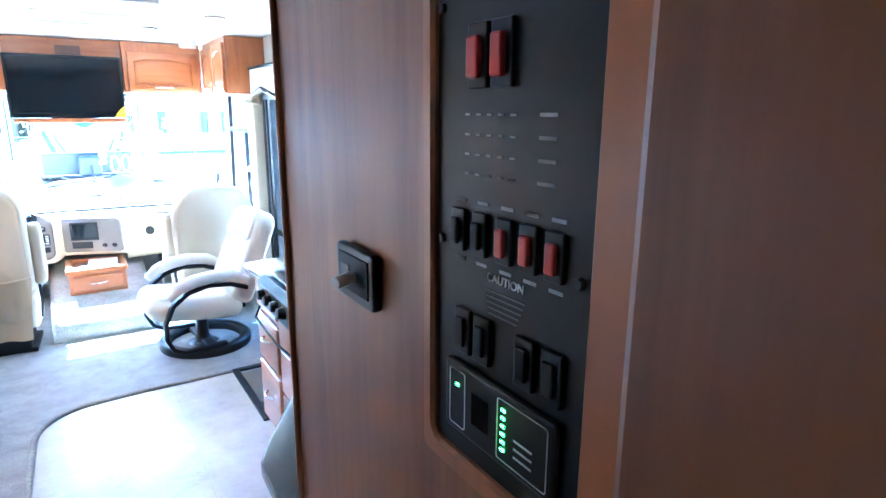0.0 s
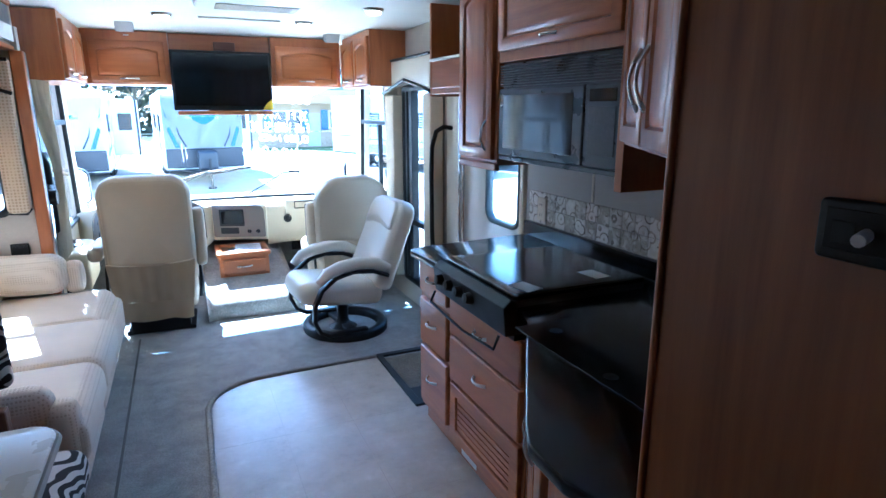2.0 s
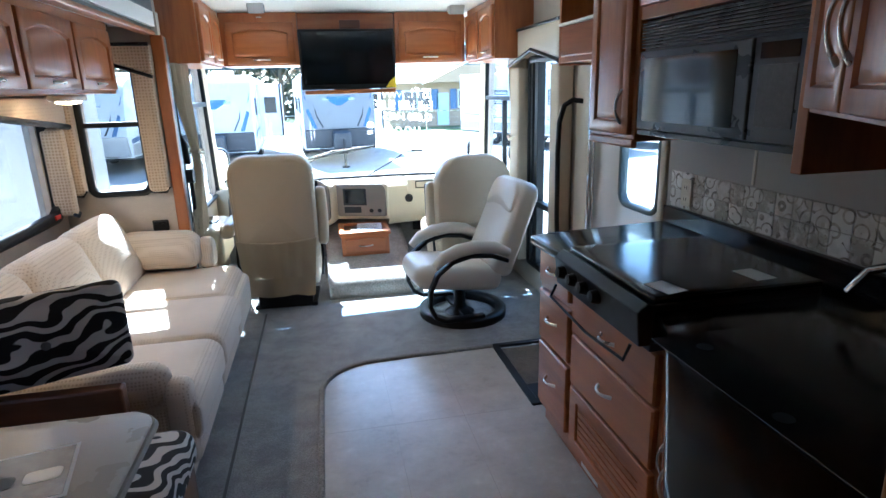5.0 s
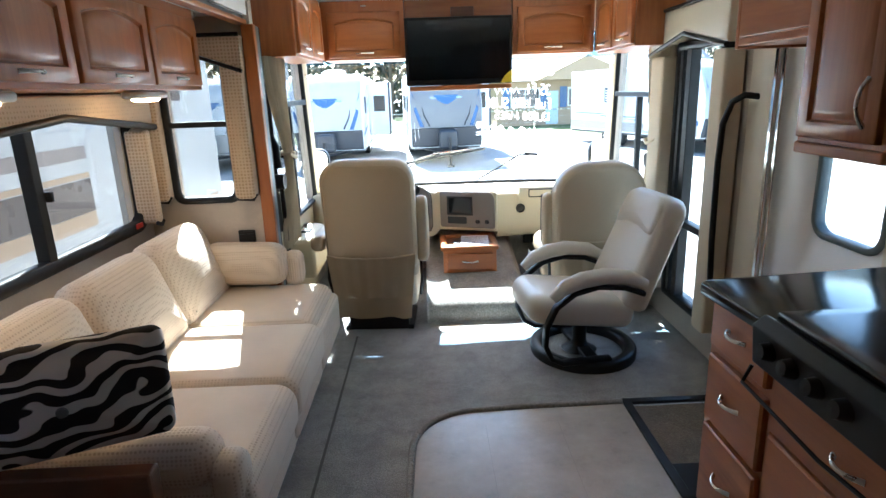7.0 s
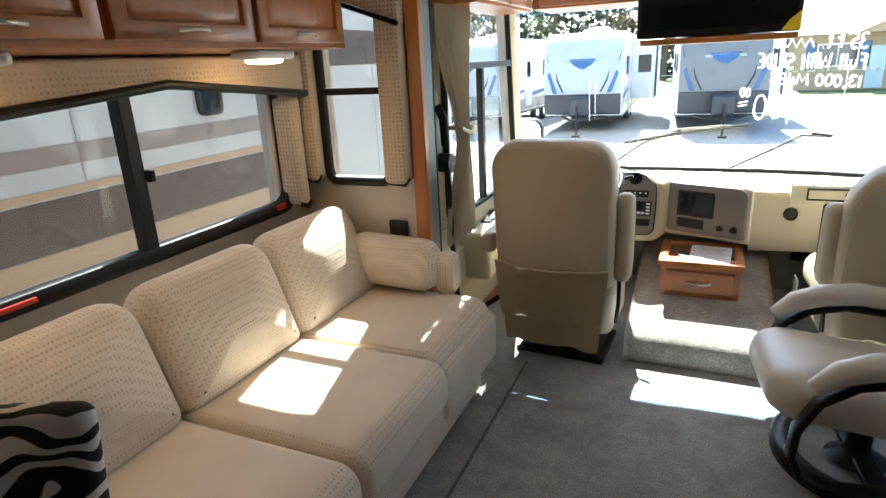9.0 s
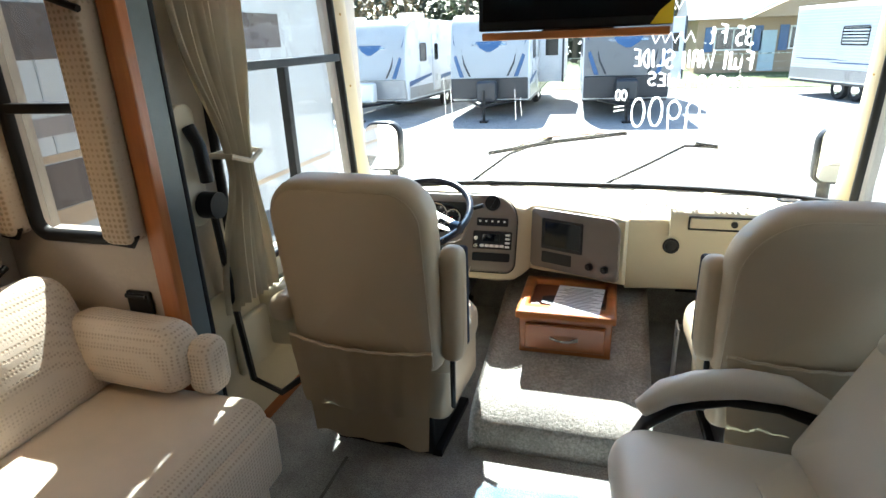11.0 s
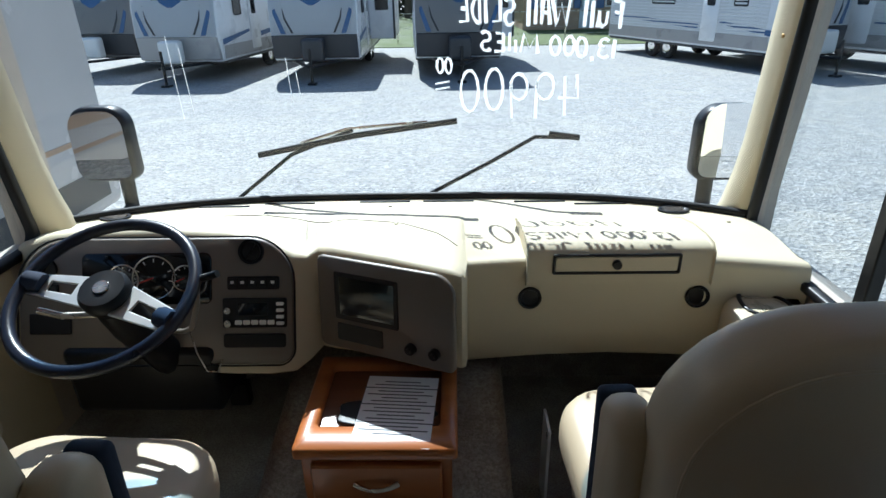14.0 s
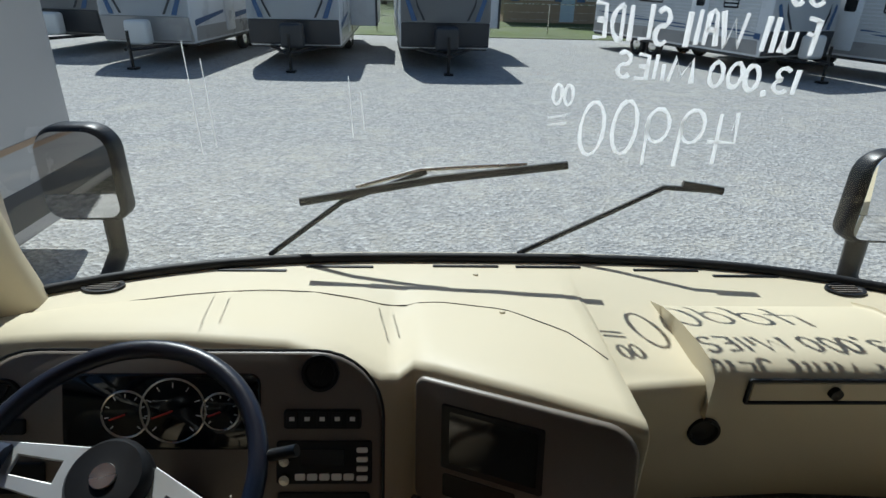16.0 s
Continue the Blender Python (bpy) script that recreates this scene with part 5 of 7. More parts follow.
for gx, gs, gr_ in ((0.025, 0.285, 0.045), (0.115, 0.292, 0.062), (0.205, 0.29, 0.036)):
    c = dmat(0, 0.41, 0.0225) @ Vector((gx, gs, 0))
    mm = dmat(0, 0.41, 0.0225) @ Matrix.Translation((gx, gs, 0))
    part("gauge_ring", tube([mm @ Vector((gr_ * math.cos(a), gr_ * math.sin(a), 0)) for a in np.linspace(0, 2 * math.pi, 28, endpoint=False)], 0.0022, 6, True), NICKEL, clu, "bright gauge ring", True)
    for q in range(9):
        a = math.pi * (1.25 - 1.5 * q / 8)
        part("tick", box((gr_ * 0.72, -0.001, 0), (gr_ * 0.88, 0.001, 0.001), 0, mm @ pose(0, 0, 0, 0, 0, math.degrees(a))), WHITE, clu)
    part("needle", box((0, -0.0015, 0.001), (gr_ * 0.7, 0.0015, 0.003), 0, mm @ pose(0, 0, 0, 0, 0, 200)), RED, clu, "red needle")
for vx in (0.395, -0.205):
    m = dmat(vx, 0.745 if vx > 0 else 0.70, 0.016)
    v = part("air_vent", lathe([(0.0, 0.0), (0.037, 0.0), (0.036, 0.008), (0.030, 0.008), (0.026, 0.002), (0.0, 0.004)], m, 24), BLACK, dash, "round black air vent", True)
    part("vane", box((-0.026, -0.002, 0.004), (0.026, 0.002, 0.009), 0, m @ pose(0, 0, 0, 0, 0, 60)), BLACK, v)
sw_ = part("switch_bank", plate(rrect(0.15, 0.038, 0.006, 3), 0.006, dmat(0.325, 0.645, 0.016), 0.002), BLACK, dash, "black switch bank")
for k in range(5):
    part("switch", plate(rrect(0.022, 0.028, 0.003, 2), 0.004, dmat(0.331 + 0.029 * k, 0.650, 0.022), 0.001), RUBBER, sw_)
    part("icon", box((0.006, 0.012, 0), (0.016, 0.020, 0.0006), 0, dmat(0.331 + 0.029 * k, 0.650, 0.0262)), WHITE, sw_)
rad = part("radio", plate(rrect(0.185, 0.085, 0.006, 3), 0.006, dmat(0.311, 0.545, 0.016), 0.002), BLACK, dash, "black car radio")
part("display", plate(rrect(0.085, 0.034, 0.002, 2), 0.002, dmat(0.357, 0.578, 0.0222)), DARKGLASS, rad, "radio display")
for k in range(5):
    part("button", plate(rrect(0.020, 0.013, 0.003, 2), 0.003, dmat(0.347 + 0.0235 * k, 0.553, 0.0222), 0.001), WHITE, rad, "pale radio button")
for zz in (0.556, 0.590):
    part("radio_knob", lathe([(0, 0), (0.011, 0), (0.010, 0.010), (0, 0.011)], dmat(0.328, zz, 0.022), 14), NICKEL, rad, "", True)
for k in range(4):
    part("button", plate(rrect(0.022, 0.010, 0.003, 2), 0.003, dmat(0.466, 0.552 + 0.017 * k, 0.0222), 0.001), WHITE, rad)
part("climate_panel", plate(rrect(0.18, 0.040, 0.008, 3), 0.005, dmat(0.312, 0.492, 0.016), 0.002), BLACK, dash, "black climate control strip")
for sxx, szz in ((-0.255, 0.635), (-0.205, 0.635), (-0.25, 0.53)):
    part("rocker_switch", plate(rrect(0.040 if szz > 0.6 else 0.12, 0.030 if szz > 0.6 else 0.06, 0.004, 2), 0.008, dmat(sxx, szz, 0.016), 0.002), BLACK, dash, "black rocker switch")
part("lower_shroud", box((-0.16, 5.47, 0.28), (0.285, 5.75, 0.50), 0.02), BLACK, dash, "black lower column shroud", True)
# centre stack panel
pu, pv = Vector((0.397, -0.165, 0.004)).normalized(), Vector((0.0, 0.054, 0.257)).normalized()
pmx = basis((0.583, 5.560, 0.470), pu, pv)
cp = part("centre_panel", plate(rrect(0.43, 0.272, (0.02, 0.02, 0.06, 0.02), 6), 0.014, pmx, 0.005), TAUPE, dash, "taupe centre panel", True)
part("monitor", plate(rrect(0.205, 0.140, 0.006, 3, 0.058, 0.092), 0.018, pmx, 0.002), BLACK, cp, "black monitor")
part("monitor_screen", plate(rrect(0.175, 0.112, 0.003, 2, 0.076, 0.108), 0.0188, pmx), DARKGLASS, cp, "dark screen")
part("slot", plate(rrect(0.150, 0.052, 0.005, 3, 0.062, 0.028), 0.0155, pmx, 0.001), BLACK, cp, "black storage slot")
for ku in (0.300, 0.372):
    part("control_knob", lathe([(0, 0), (0.017, 0), (0.015, 0.014), (0.007, 0.016), (0.006, 0.022), (0, 0.022)], pmx @ Matrix.Translation((ku, 0.048, 0.014)), 16), BLACK, cp, "black control knob", True)
# glove pod on the passenger side
pod_side = [(5.621, 0.630), (5.621, 0.722), (5.640, 0.740), (5.70, 0.744), (5.80, 0.736), (5.90, 0.716), (5.97, 0.690), (5.97, 0.630)]
gp = part("glove_pod", cushion(pod_side, 0.54, 0.009, 0.0, Matrix(((0, 0, 1, 1.456), (1, 0, 0, 0), (0, 1, 0, 0), (0, 0, 0, 1)))), CREAM, dash, "cream raised glove pod", True)
gm = basis((0, 5.621, 0), (1, 0, 0), (0, 0, 1))
part("glove_frame", ring_plate(rrect(0.37, 0.064, 0.006, 3, 1.262, 0.659), rrect(0.356, 0.050, 0.005, 3, 1.269, 0.666), 0.007, gm, 0.002), BLACK, gp, "dark frame line")
part("glove_lid", plate(rrect(0.352, 0.046, 0.005, 3, 1.271, 0.668), 0.005, gm, 0.002), CREAM, gp)
part("glove_knob", lathe([(0, 0), (0.014, 0), (0.013, 0.012), (0, 0.014)], facing((1.446, 5.616, 0.692), (0, -1, 0)), 14), BLACK, gp, "black latch knob", True)
for vx in (1.201, 1.70):
    v = part("air_vent", lathe([(0.0, 0.0), (0.036, 0.0), (0.035, 0.008), (0.029, 0.008), (0.025, 0.001), (0.0, 0.003)], facing((vx, 5.630, 0.576), (0, -1, 0)), 24), BLACK, dash, "round black air vent", True)
for vx in (-0.245, 1.755):
    m = Matrix.Translation((vx, 6.035 if vx < 0 else 6.045, dash_z(vx, 6.04) + 0.001)) @ Matrix.Diagonal((1.3, 0.85, 1, 1))
    v = part("speaker_vent", lathe([(0.0, 0.0), (0.043, 0.0), (0.042, 0.006), (0.034, 0.006), (0.032, 0.003), (0.0, 0.003)], m, 24), BLACK, dash, "round black speaker grille", True)
    for k in range(4):
        part("grille_bar", box((-0.028, -0.022 + 0.013 * k, 0.003), (0.028, -0.018 + 0.013 * k, 0.0065), 0, m), TAUPE, v)
for k, vx in enumerate((0.02, 0.26, 0.62, 0.86, 1.20, 1.42)):
    yv = shield_y(vx + 0.1, 0.7) - 0.055
    part("defrost_slot", box((vx, yv - 0.005, 0.692), (vx + 0.19, yv + 0.005, 0.6965), 0.001), BLACK, dash, "black defroster slot")
for sx_, sy_ in ((-0.36, 5.95), (0.784, 5.875), (0.74, 6.12), (1.9, 5.93)):
    part("screw_cap", lathe([(0, 0), (0.008, 0), (0.006, 0.004), (0, 0.005)], Matrix.Translation((sx_, sy_, dash_z(sx_, sy_))), 10), CREAM, dash, "", True)
part("seam_line", tube(line, 0.0016, 5), TAUPE, dash, "moulded seam", True)
part("toe_board", box((-0.41, 6.02, 0.0), (1.99, 6.05, 0.345), 0), CARPET, dash, "dark carpeted toe board")
hv = part("heater_grille", box((1.28, 5.985, 0.20), (1.66, 6.018, 0.30), 0.004), BLACK, dash, "black floor heater grille")
for k in range(10):
    part("louvre", box((1.30 + 0.035 * k, 5.978, 0.215), (1.318 + 0.035 * k, 5.984, 0.285), 0.001), RUBBER, hv)

# cup holder pods on both side walls
for sd, label in ((1, "cream armrest pod with a black cup holder and switches"), (-1, "cream driver armrest pod with switches")):
    x0, x1 = (1.745, 1.995) if sd > 0 else (LX + 0.004, -0.24)
    yo = 0.0 if sd > 0 else -0.30
    pod = thing("armrest_pod", label, "armrest pod", ((x0 + x1) / 2, 5.4, 0.36), group="armrest pods")
    rr = (0.03, 0.0, 0.0, 0.13) if sd > 0 else (0.0, 0.03, 0.10, 0.0)
    part("body", cushion(rrect(x1 - x0, 0.54, rr, 7, x0, 5.12 + yo), 0.26, 0.035, 0.0, Matrix.Translation((0, 0, 0.455))), CREAM, pod, "", True)
    if sd > 0:
        lob = [(0.062 * math.cos(a) * (1 + 0.20 * math.cos(2 * a)), 0.085 * math.sin(a) * (1 + 0.1 * math.cos(3 * a))) for a in np.linspace(0, 2 * math.pi, 30, endpoint=False)]
        part("cup_holder", ring_plate(lob, inset(lob, 0.012), 0.008, Matrix.Translation((1.868, 5.555, 0.583)) @ pose(0, 0, 0, 0, 0, 25), 0.003), BLACK, pod, "black cup holder rim", True)
        part("cup_floor", plate(inset(lob, 0.010), 0.002, Matrix.Translation((1.868, 5.555, 0.583)) @ pose(0, 0, 0, 0, 0, 25)), DARKGLASS, pod, "glossy black cup well")
    for k in range(2):
        part("rocker_switch", box((x0 + 0.15 if sd > 0 else x0 + 0.05, 5.34 + yo + 0.05 * k, 0.584), (x0 + 0.215 if sd > 0 else x0 + 0.11, 5.38 + yo + 0.05 * k, 0.596), 0.003), BLACK, pod, "black window switch")

# steering wheel and column
SATIN = surface("satin_steel", (0.72, 0.72, 0.70), 0.42, 0.75, var=0.05, bump=0.03)
swl = thing("steering_wheel", "dark blue leather steering wheel with chrome spokes", "steering wheel", (0.139, 5.31, 0.78))
WM = facing((0.139, 5.315, 0.765), (0.0, -math.cos(radians(63)), math.sin(radians(63))))
part("rim", tube([WM @ Vector((0.212 * math.cos(a), 0.212 * math.sin(a), 0.02)) for a in np.linspace(0, 2 * math.pi, 48, endpoint=False)], 0.0155, 10, True), surface("navy_leather", (0.009, 0.011, 0.022), 0.32, var=0.1, fine=300, bump=0.2), swl, "dark navy leather rim", True)
part("hub", lathe([(0, -0.03), (0.045, -0.03), (0.06, 0.0), (0.06, 0.025), (0.052, 0.036), (0, 0.038)], WM, 28), BLACK, swl, "black hub pad", True)
part("hub_badge", lathe([(0, 0.038), (0.019, 0.038), (0.018, 0.041), (0, 0.041)], WM, 20), NICKEL, swl, "round silver badge", True)
for a0 in (-24, 170):
    ms = WM @ pose(0, 0, 0, 0, 0, a0)
    o = [(0.045, -0.044), (0.205, -0.028), (0.205, 0.028), (0.045, 0.044)]
    i_ = [(0.085, -0.016), (0.155, -0.014), (0.155, 0.014), (0.085, 0.016)]
    part("spoke", ring_plate(o, i_, 0.006, ms @ Matrix.Translation((0, 0, 0.004)), 0.0015), SATIN, swl, "chrome slotted spoke")
    part("spoke_grip", tube([ms @ Vector((0.168, 0, 0.012)), ms @ Vector((0.21, 0, 0.02))], 0.026, 8), NAVY, swl, "", True)
col = thing("steering_column", "black steering column with stalk levers", "steering column", (0.139, 5.45, 0.5))
part("shaft", tube([WM @ Vector((0, 0, -0.025)), WM @ Vector((0, 0, -0.12)), (0.139, 5.53, 0.42), (0.139, 5.75, 0.15)], 0.05, 12), BLACK, col, "", True)
part("turn_stalk", tube([WM @ Vector((-0.03, -0.02, -0.05)), WM @ Vector((-0.12, -0.03, -0.04)), WM @ Vector((-0.18, -0.02, -0.03))], 0.009, 8), NICKEL, col, "silver turn stalk", True)
part("shift_lever", tube([(0.19, 5.42, 0.60), (0.263, 5.39, 0.617), (0.30, 5.36, 0.645), (0.333, 5.35, 0.72), (0.349, 5.34, 0.79), (0.372, 5.335, 0.803)], 0.007, 8), TAUPE, col, "bent gear lever", True)
part("lever_tip", tube([(0.366, 5.336, 0.80), (0.408, 5.33, 0.816)], 0.0095, 8), BLACK, col, "", True)
part("key_cord", tube([(0.25, 5.44, 0.60), (0.262, 5.43, 0.52), (0.28, 5.43, 0.46), (0.305, 5.44, 0.45), (0.315, 5.46, 0.48)], 0.002, 5), NICKEL, col, "", True)
for px_ in (0.02, 0.22):
    pd = thing("pedal", "black rubber floor pedal under the dash", "pedal", (px_, 5.75, 0.1), group="pedals")
    part("pad", box((px_ - 0.035, 5.72, 0.10), (px_ + 0.035, 5.76, 0.19), 0.006), RUBBER, pd)
    part("arm", tube([(px_, 5.76, 0.15), (px_, 5.9, 0.3), (px_, 6.018, 0.34)], 0.010, 6), BLACK, pd, "", True)

# ---- windshield writing by hand, mirrored when seen from inside ----
def arc(cx, cy, rx, ry, a0, a1, n=10):
    return [(cx + rx * math.cos(radians(a)), cy + ry * math.sin(radians(a))) for a in np.linspace(a0, a1, n)]


GLYPH = {}
GLYPH["0"] = [arc(0.5, 0.5, 0.42, 0.5, 75, 440, 16)]
GLYPH["1"] = [[(0.5, 1.0), (0.46, 0.0)]]
GLYPH["3"] = [arc(0.4, 0.76, 0.4, 0.24, 150, -90) + arc(0.4, 0.26, 0.45, 0.26, 90, -150)]
GLYPH["4"] = [[(0.12, 1.0), (0.0, 0.45), (0.95, 0.42)], [(0.66, 0.95), (0.60, 0.0)]]
GLYPH["5"] = [[(0.85, 1.0), (0.2, 1.0), (0.15, 0.58)] + arc(0.4, 0.3, 0.42, 0.3, 110, -140)]
GLYPH["8"] = [arc(0.5, 0.75, 0.34, 0.25, 90, 450, 12), arc(0.5, 0.26, 0.4, 0.26, 90, 450, 12)]
GLYPH["9"] = [arc(0.45, 0.68, 0.40, 0.31, 20, 380, 14) + [(0.82, 0.4), (0.78, -0.1)]]
GLYPH[","] = [[(0.5, 0.02), (0.35, -0.22)]]
GLYPH["."] = [[(0.45, 0.03), (0.55, 0.0)]]
GLYPH["F"] = [[(0.12, 1.0), (0.08, 0.0)], [(0.12, 0.98), (0.85, 1.04)], [(0.1, 0.56), (0.68, 0.62)]]
GLYPH["u"] = [[(0.1, 0.62), (0.12, 0.16), (0.45, 0.02), (0.78, 0.18), (0.82, 0.62)], [(0.82, 0.3), (0.88, 0.0)]]
GLYPH["l"] = [[(0.5, 1.0), (0.46, 0.0)]]
GLYPH["W"] = [[(0.0, 1.0), (0.22, 0.02), (0.48, 0.8), (0.74, 0.0), (1.0, 1.0)]]
GLYPH["A"] = [[(0.05, 0.0), (0.3, 0.9), (0.55, 1.0), (0.8, 0.9), (0.85, 0.0)], [(0.15, 0.45), (0.84, 0.45)]]
GLYPH["S"] = [arc(0.48, 0.76, 0.4, 0.25, 30, 250) + arc(0.46, 0.26, 0.42, 0.27, 80, -150)]
GLYPH["L"] = [[(0.15, 1.0), (0.12, 0.04), (0.85, 0.0)]]
GLYPH["I"] = [[(0.5, 1.0), (0.5, 0.0)]]
GLYPH["D"] = [[(0.14, 1.0), (0.12, 0.0)], arc(0.12, 0.5, 0.72, 0.5, 90, -90)]
GLYPH["E"] = [[(0.85, 1.0), (0.15, 0.96), (0.12, 0.04), (0.9, 0.0)], [(0.14, 0.52), (0.7, 0.52)]]
GLYPH["M"] = [[(0.0, 0.0), (0.15, 1.0), (0.5, 0.25), (0.85, 1.0), (1.0, 0.0)]]
GLYPH["i"] = [[(0.5, 0.66), (0.5, 0.0)]]
GLYPH["t"] = [[(0.45, 0.95), (0.45, 0.1), (0.7, 0.0)], [(0.1, 0.65), (0.8, 0.65)]]
WIDTH = {",": 0.35, ".": 0.35, "1": 0.4, "l": 0.4, "I": 0.45, "i": 0.35, "M": 1.35, "W": 1.35, " ": 0.6}


def marker(text, x0, x1, z0, z1, r, label=""):
    """Brush strokes on the outside of the glass, reading from x1 down to x0."""
    wr = random.Random(len(text) * 7 + 3)
    total = sum(WIDTH.get(c, 0.85) + 0.15 for c in text)
    bm = bmesh.new()
    at = 0.0
    for c in text:
        w = WIDTH.get(c, 0.85)
        lean, drop = wr.uniform(-0.05, 0.10), wr.uniform(-0.06, 0.06)
        for line in GLYPH.get(c, ()):
            pts = []
            for u, v in line:
                x = x1 - (at + u * w + lean * v) / total * (x1 - x0)
                z = z0 + (v + drop) * (z1 - z0) + 0.06 * (x1 - x)
                pts.append((x, shield_y(x, z) + 0.0095, z))
            piece = tube(pts, r, 5, radii=[r * wr.uniform(0.65, 1.25) for _ in pts])
            for vert in piece.verts:
                flat = shield_y(vert.co.x, vert.co.z) + 0.0095
                vert.co.y = flat + (vert.co.y - flat) * 0.3
            me = bpy.data.meshes.new("stroke")
            piece.to_mesh(me)
            bm.from_mesh(me)
            bpy.data.meshes.remove(me)
        at += w + 0.15
    return part("marker_writing", bm, CHALK, ws, label, True)


marker("49900", 0.985, 1.415, 1.005, 1.15, 0.0055, "white marker price")
marker("00", 0.915, 0.975, 1.155, 1.205, 0.0046)
for k in range(2):
    part("marker_stroke", tube([(0.915, shield_y(0.915, 1.1) + 0.009, 1.122 - 0.02 * k), (0.965, shield_y(0.965, 1.1) + 0.009, 1.13 - 0.02 * k)], 0.0035, 5), CHALK, ws)
marker("13,000 MilES", 1.065, 1.52, 1.205, 1.265, 0.0062, "white marker mileage")
marker("Full WAll SLIDE", 0.99, 1.525, 1.295, 1.375, 0.0066, "white marker words")
marker("35 Ft.", 1.30, 1.515, 1.41, 1.49, 0.0058)
for xa, xb, za in ((1.07, 1.27, 1.45), (1.16, 1.37, 1.60)):
    zig = [(xb + (xa - xb) * k / 9, za + (0.028 if k % 2 else -0.02)) for k in range(10)]
    part("marker_scrawl", tube([(x, shield_y(x, z) + 0.0095, z) for x, z in zig], 0.005, 5), CHALK, ws, "unreadable white marker scrawl", True)
marker("08", 1.40, 1.55, 1.56, 1.63, 0.0062)
for k in range(5):
    xx = (0.02, 0.055, 0.40, 0.43, 1.40)[k]
    part("marker_drip", tube([(xx, shield_y(xx, 1.15) + 0.0075, 1.30 - 0.04 * k), (xx + 0.004, shield_y(xx, 0.98) + 0.0075, 1.02 + 0.02 * k)], 0.0012, 4), CHALK, ws)


# ---- wipers and mirrors outside the glass ----
def outer(x, z, d=0.028):
    return (x, shield_y(x, z) + d, z)


wp = thing("wiper", "black windshield wiper with blade", "wiper", (0.5, 6.27, 0.7), group="wipers")
part("blade", tube([outer(0.245, 0.868), outer(0.62, 0.936), outer(0.99, 0.985)], 0.012, 6), BLACK, wp, "", True)
part("blade_carrier", tube([outer(0.40, 0.905, 0.045), outer(0.58, 0.955, 0.055), outer(0.70, 0.965, 0.055), outer(0.88, 0.98, 0.045)], 0.006, 6), NICKEL, wp, "", True)
part("arm", tube([outer(0.14, 0.695, 0.04), outer(0.36, 0.86, 0.05), outer(0.60, 0.95, 0.055)], 0.008, 6), BLACK, wp, "", True)
wp = thing("wiper", "bare black wiper arm without blade", "wiper", (1.2, 6.27, 0.7), group="wipers")
part("arm", tube([outer(0.88, 0.69, 0.04), outer(1.12, 0.82, 0.05), outer(1.28, 0.918, 0.05), outer(1.43, 0.918, 0.045)], 0.008, 6), BLACK, wp, "", True)
part("clip", tube([outer(1.33, 0.93, 0.05), outer(1.44, 0.918, 0.045)], 0.012, 6), BLACK, wp, "", True)
for xa, xb, ym, z0, z1, lab in ((-0.635, -0.385, 6.485, 0.685, 1.005, "black exterior mirror with two glasses beside the driver"), (1.91, 2.16, 6.30, 0.715, 1.01, "black exterior mirror with two glasses beside the passenger")):
    em = thing("side_mirror", lab, "mirror", ((xa + xb) / 2, ym, 0.3), group="exterior mirrors")
    m = basis((xa, ym, z0), (1, 0, 0), (0, 0, 1))
    part("housing", cushion(rrect(xb - xa, z1 - z0, (0.05, 0.05, 0.085, 0.085), 6), 0.09, 0.025, 0.0, m @ Matrix.Translation((0, 0, -0.045))), BLACK, em, "", True)
    part("mirror_glass", plate(rrect(xb - xa - 0.03, 0.20, (0.005, 0.005, 0.07, 0.07), 5, 0.015, 0.105), 0.004, m @ Matrix.Translation((0.12, 0.2, 0.008)) @ pose(0, 0, 0, -2, 4 if xa < 0 else -4, 0) @ Matrix.Translation((-0.12, -0.2, 0))), MIRROR, em, "flat mirror glass")
    part("convex_glass", plate(rrect(xb - xa - 0.03, 0.085, (0.04, 0.04, 0.005, 0.005), 5, 0.015, 0.02), 0.004, m @ Matrix.Translation((0.12, 0.06, 0.009)) @ pose(0, 0, 0, 5, 4 if xa < 0 else -4, 0) @ Matrix.Translation((-0.12, -0.06, 0))), MIRROR, em, "convex mirror glass")
    xc = (xa + xb) / 2 + (0.06 if xa < 0 else -0.06)
    part("arm", tube([(xc, ym + 0.03, z0 + 0.02), (xc, ym + 0.02, z0 - 0.12), (-0.42 if xa < 0 else 1.99, 6.06, 0.36)], 0.032, 8), BLACK, em, "black mirror arm", True)


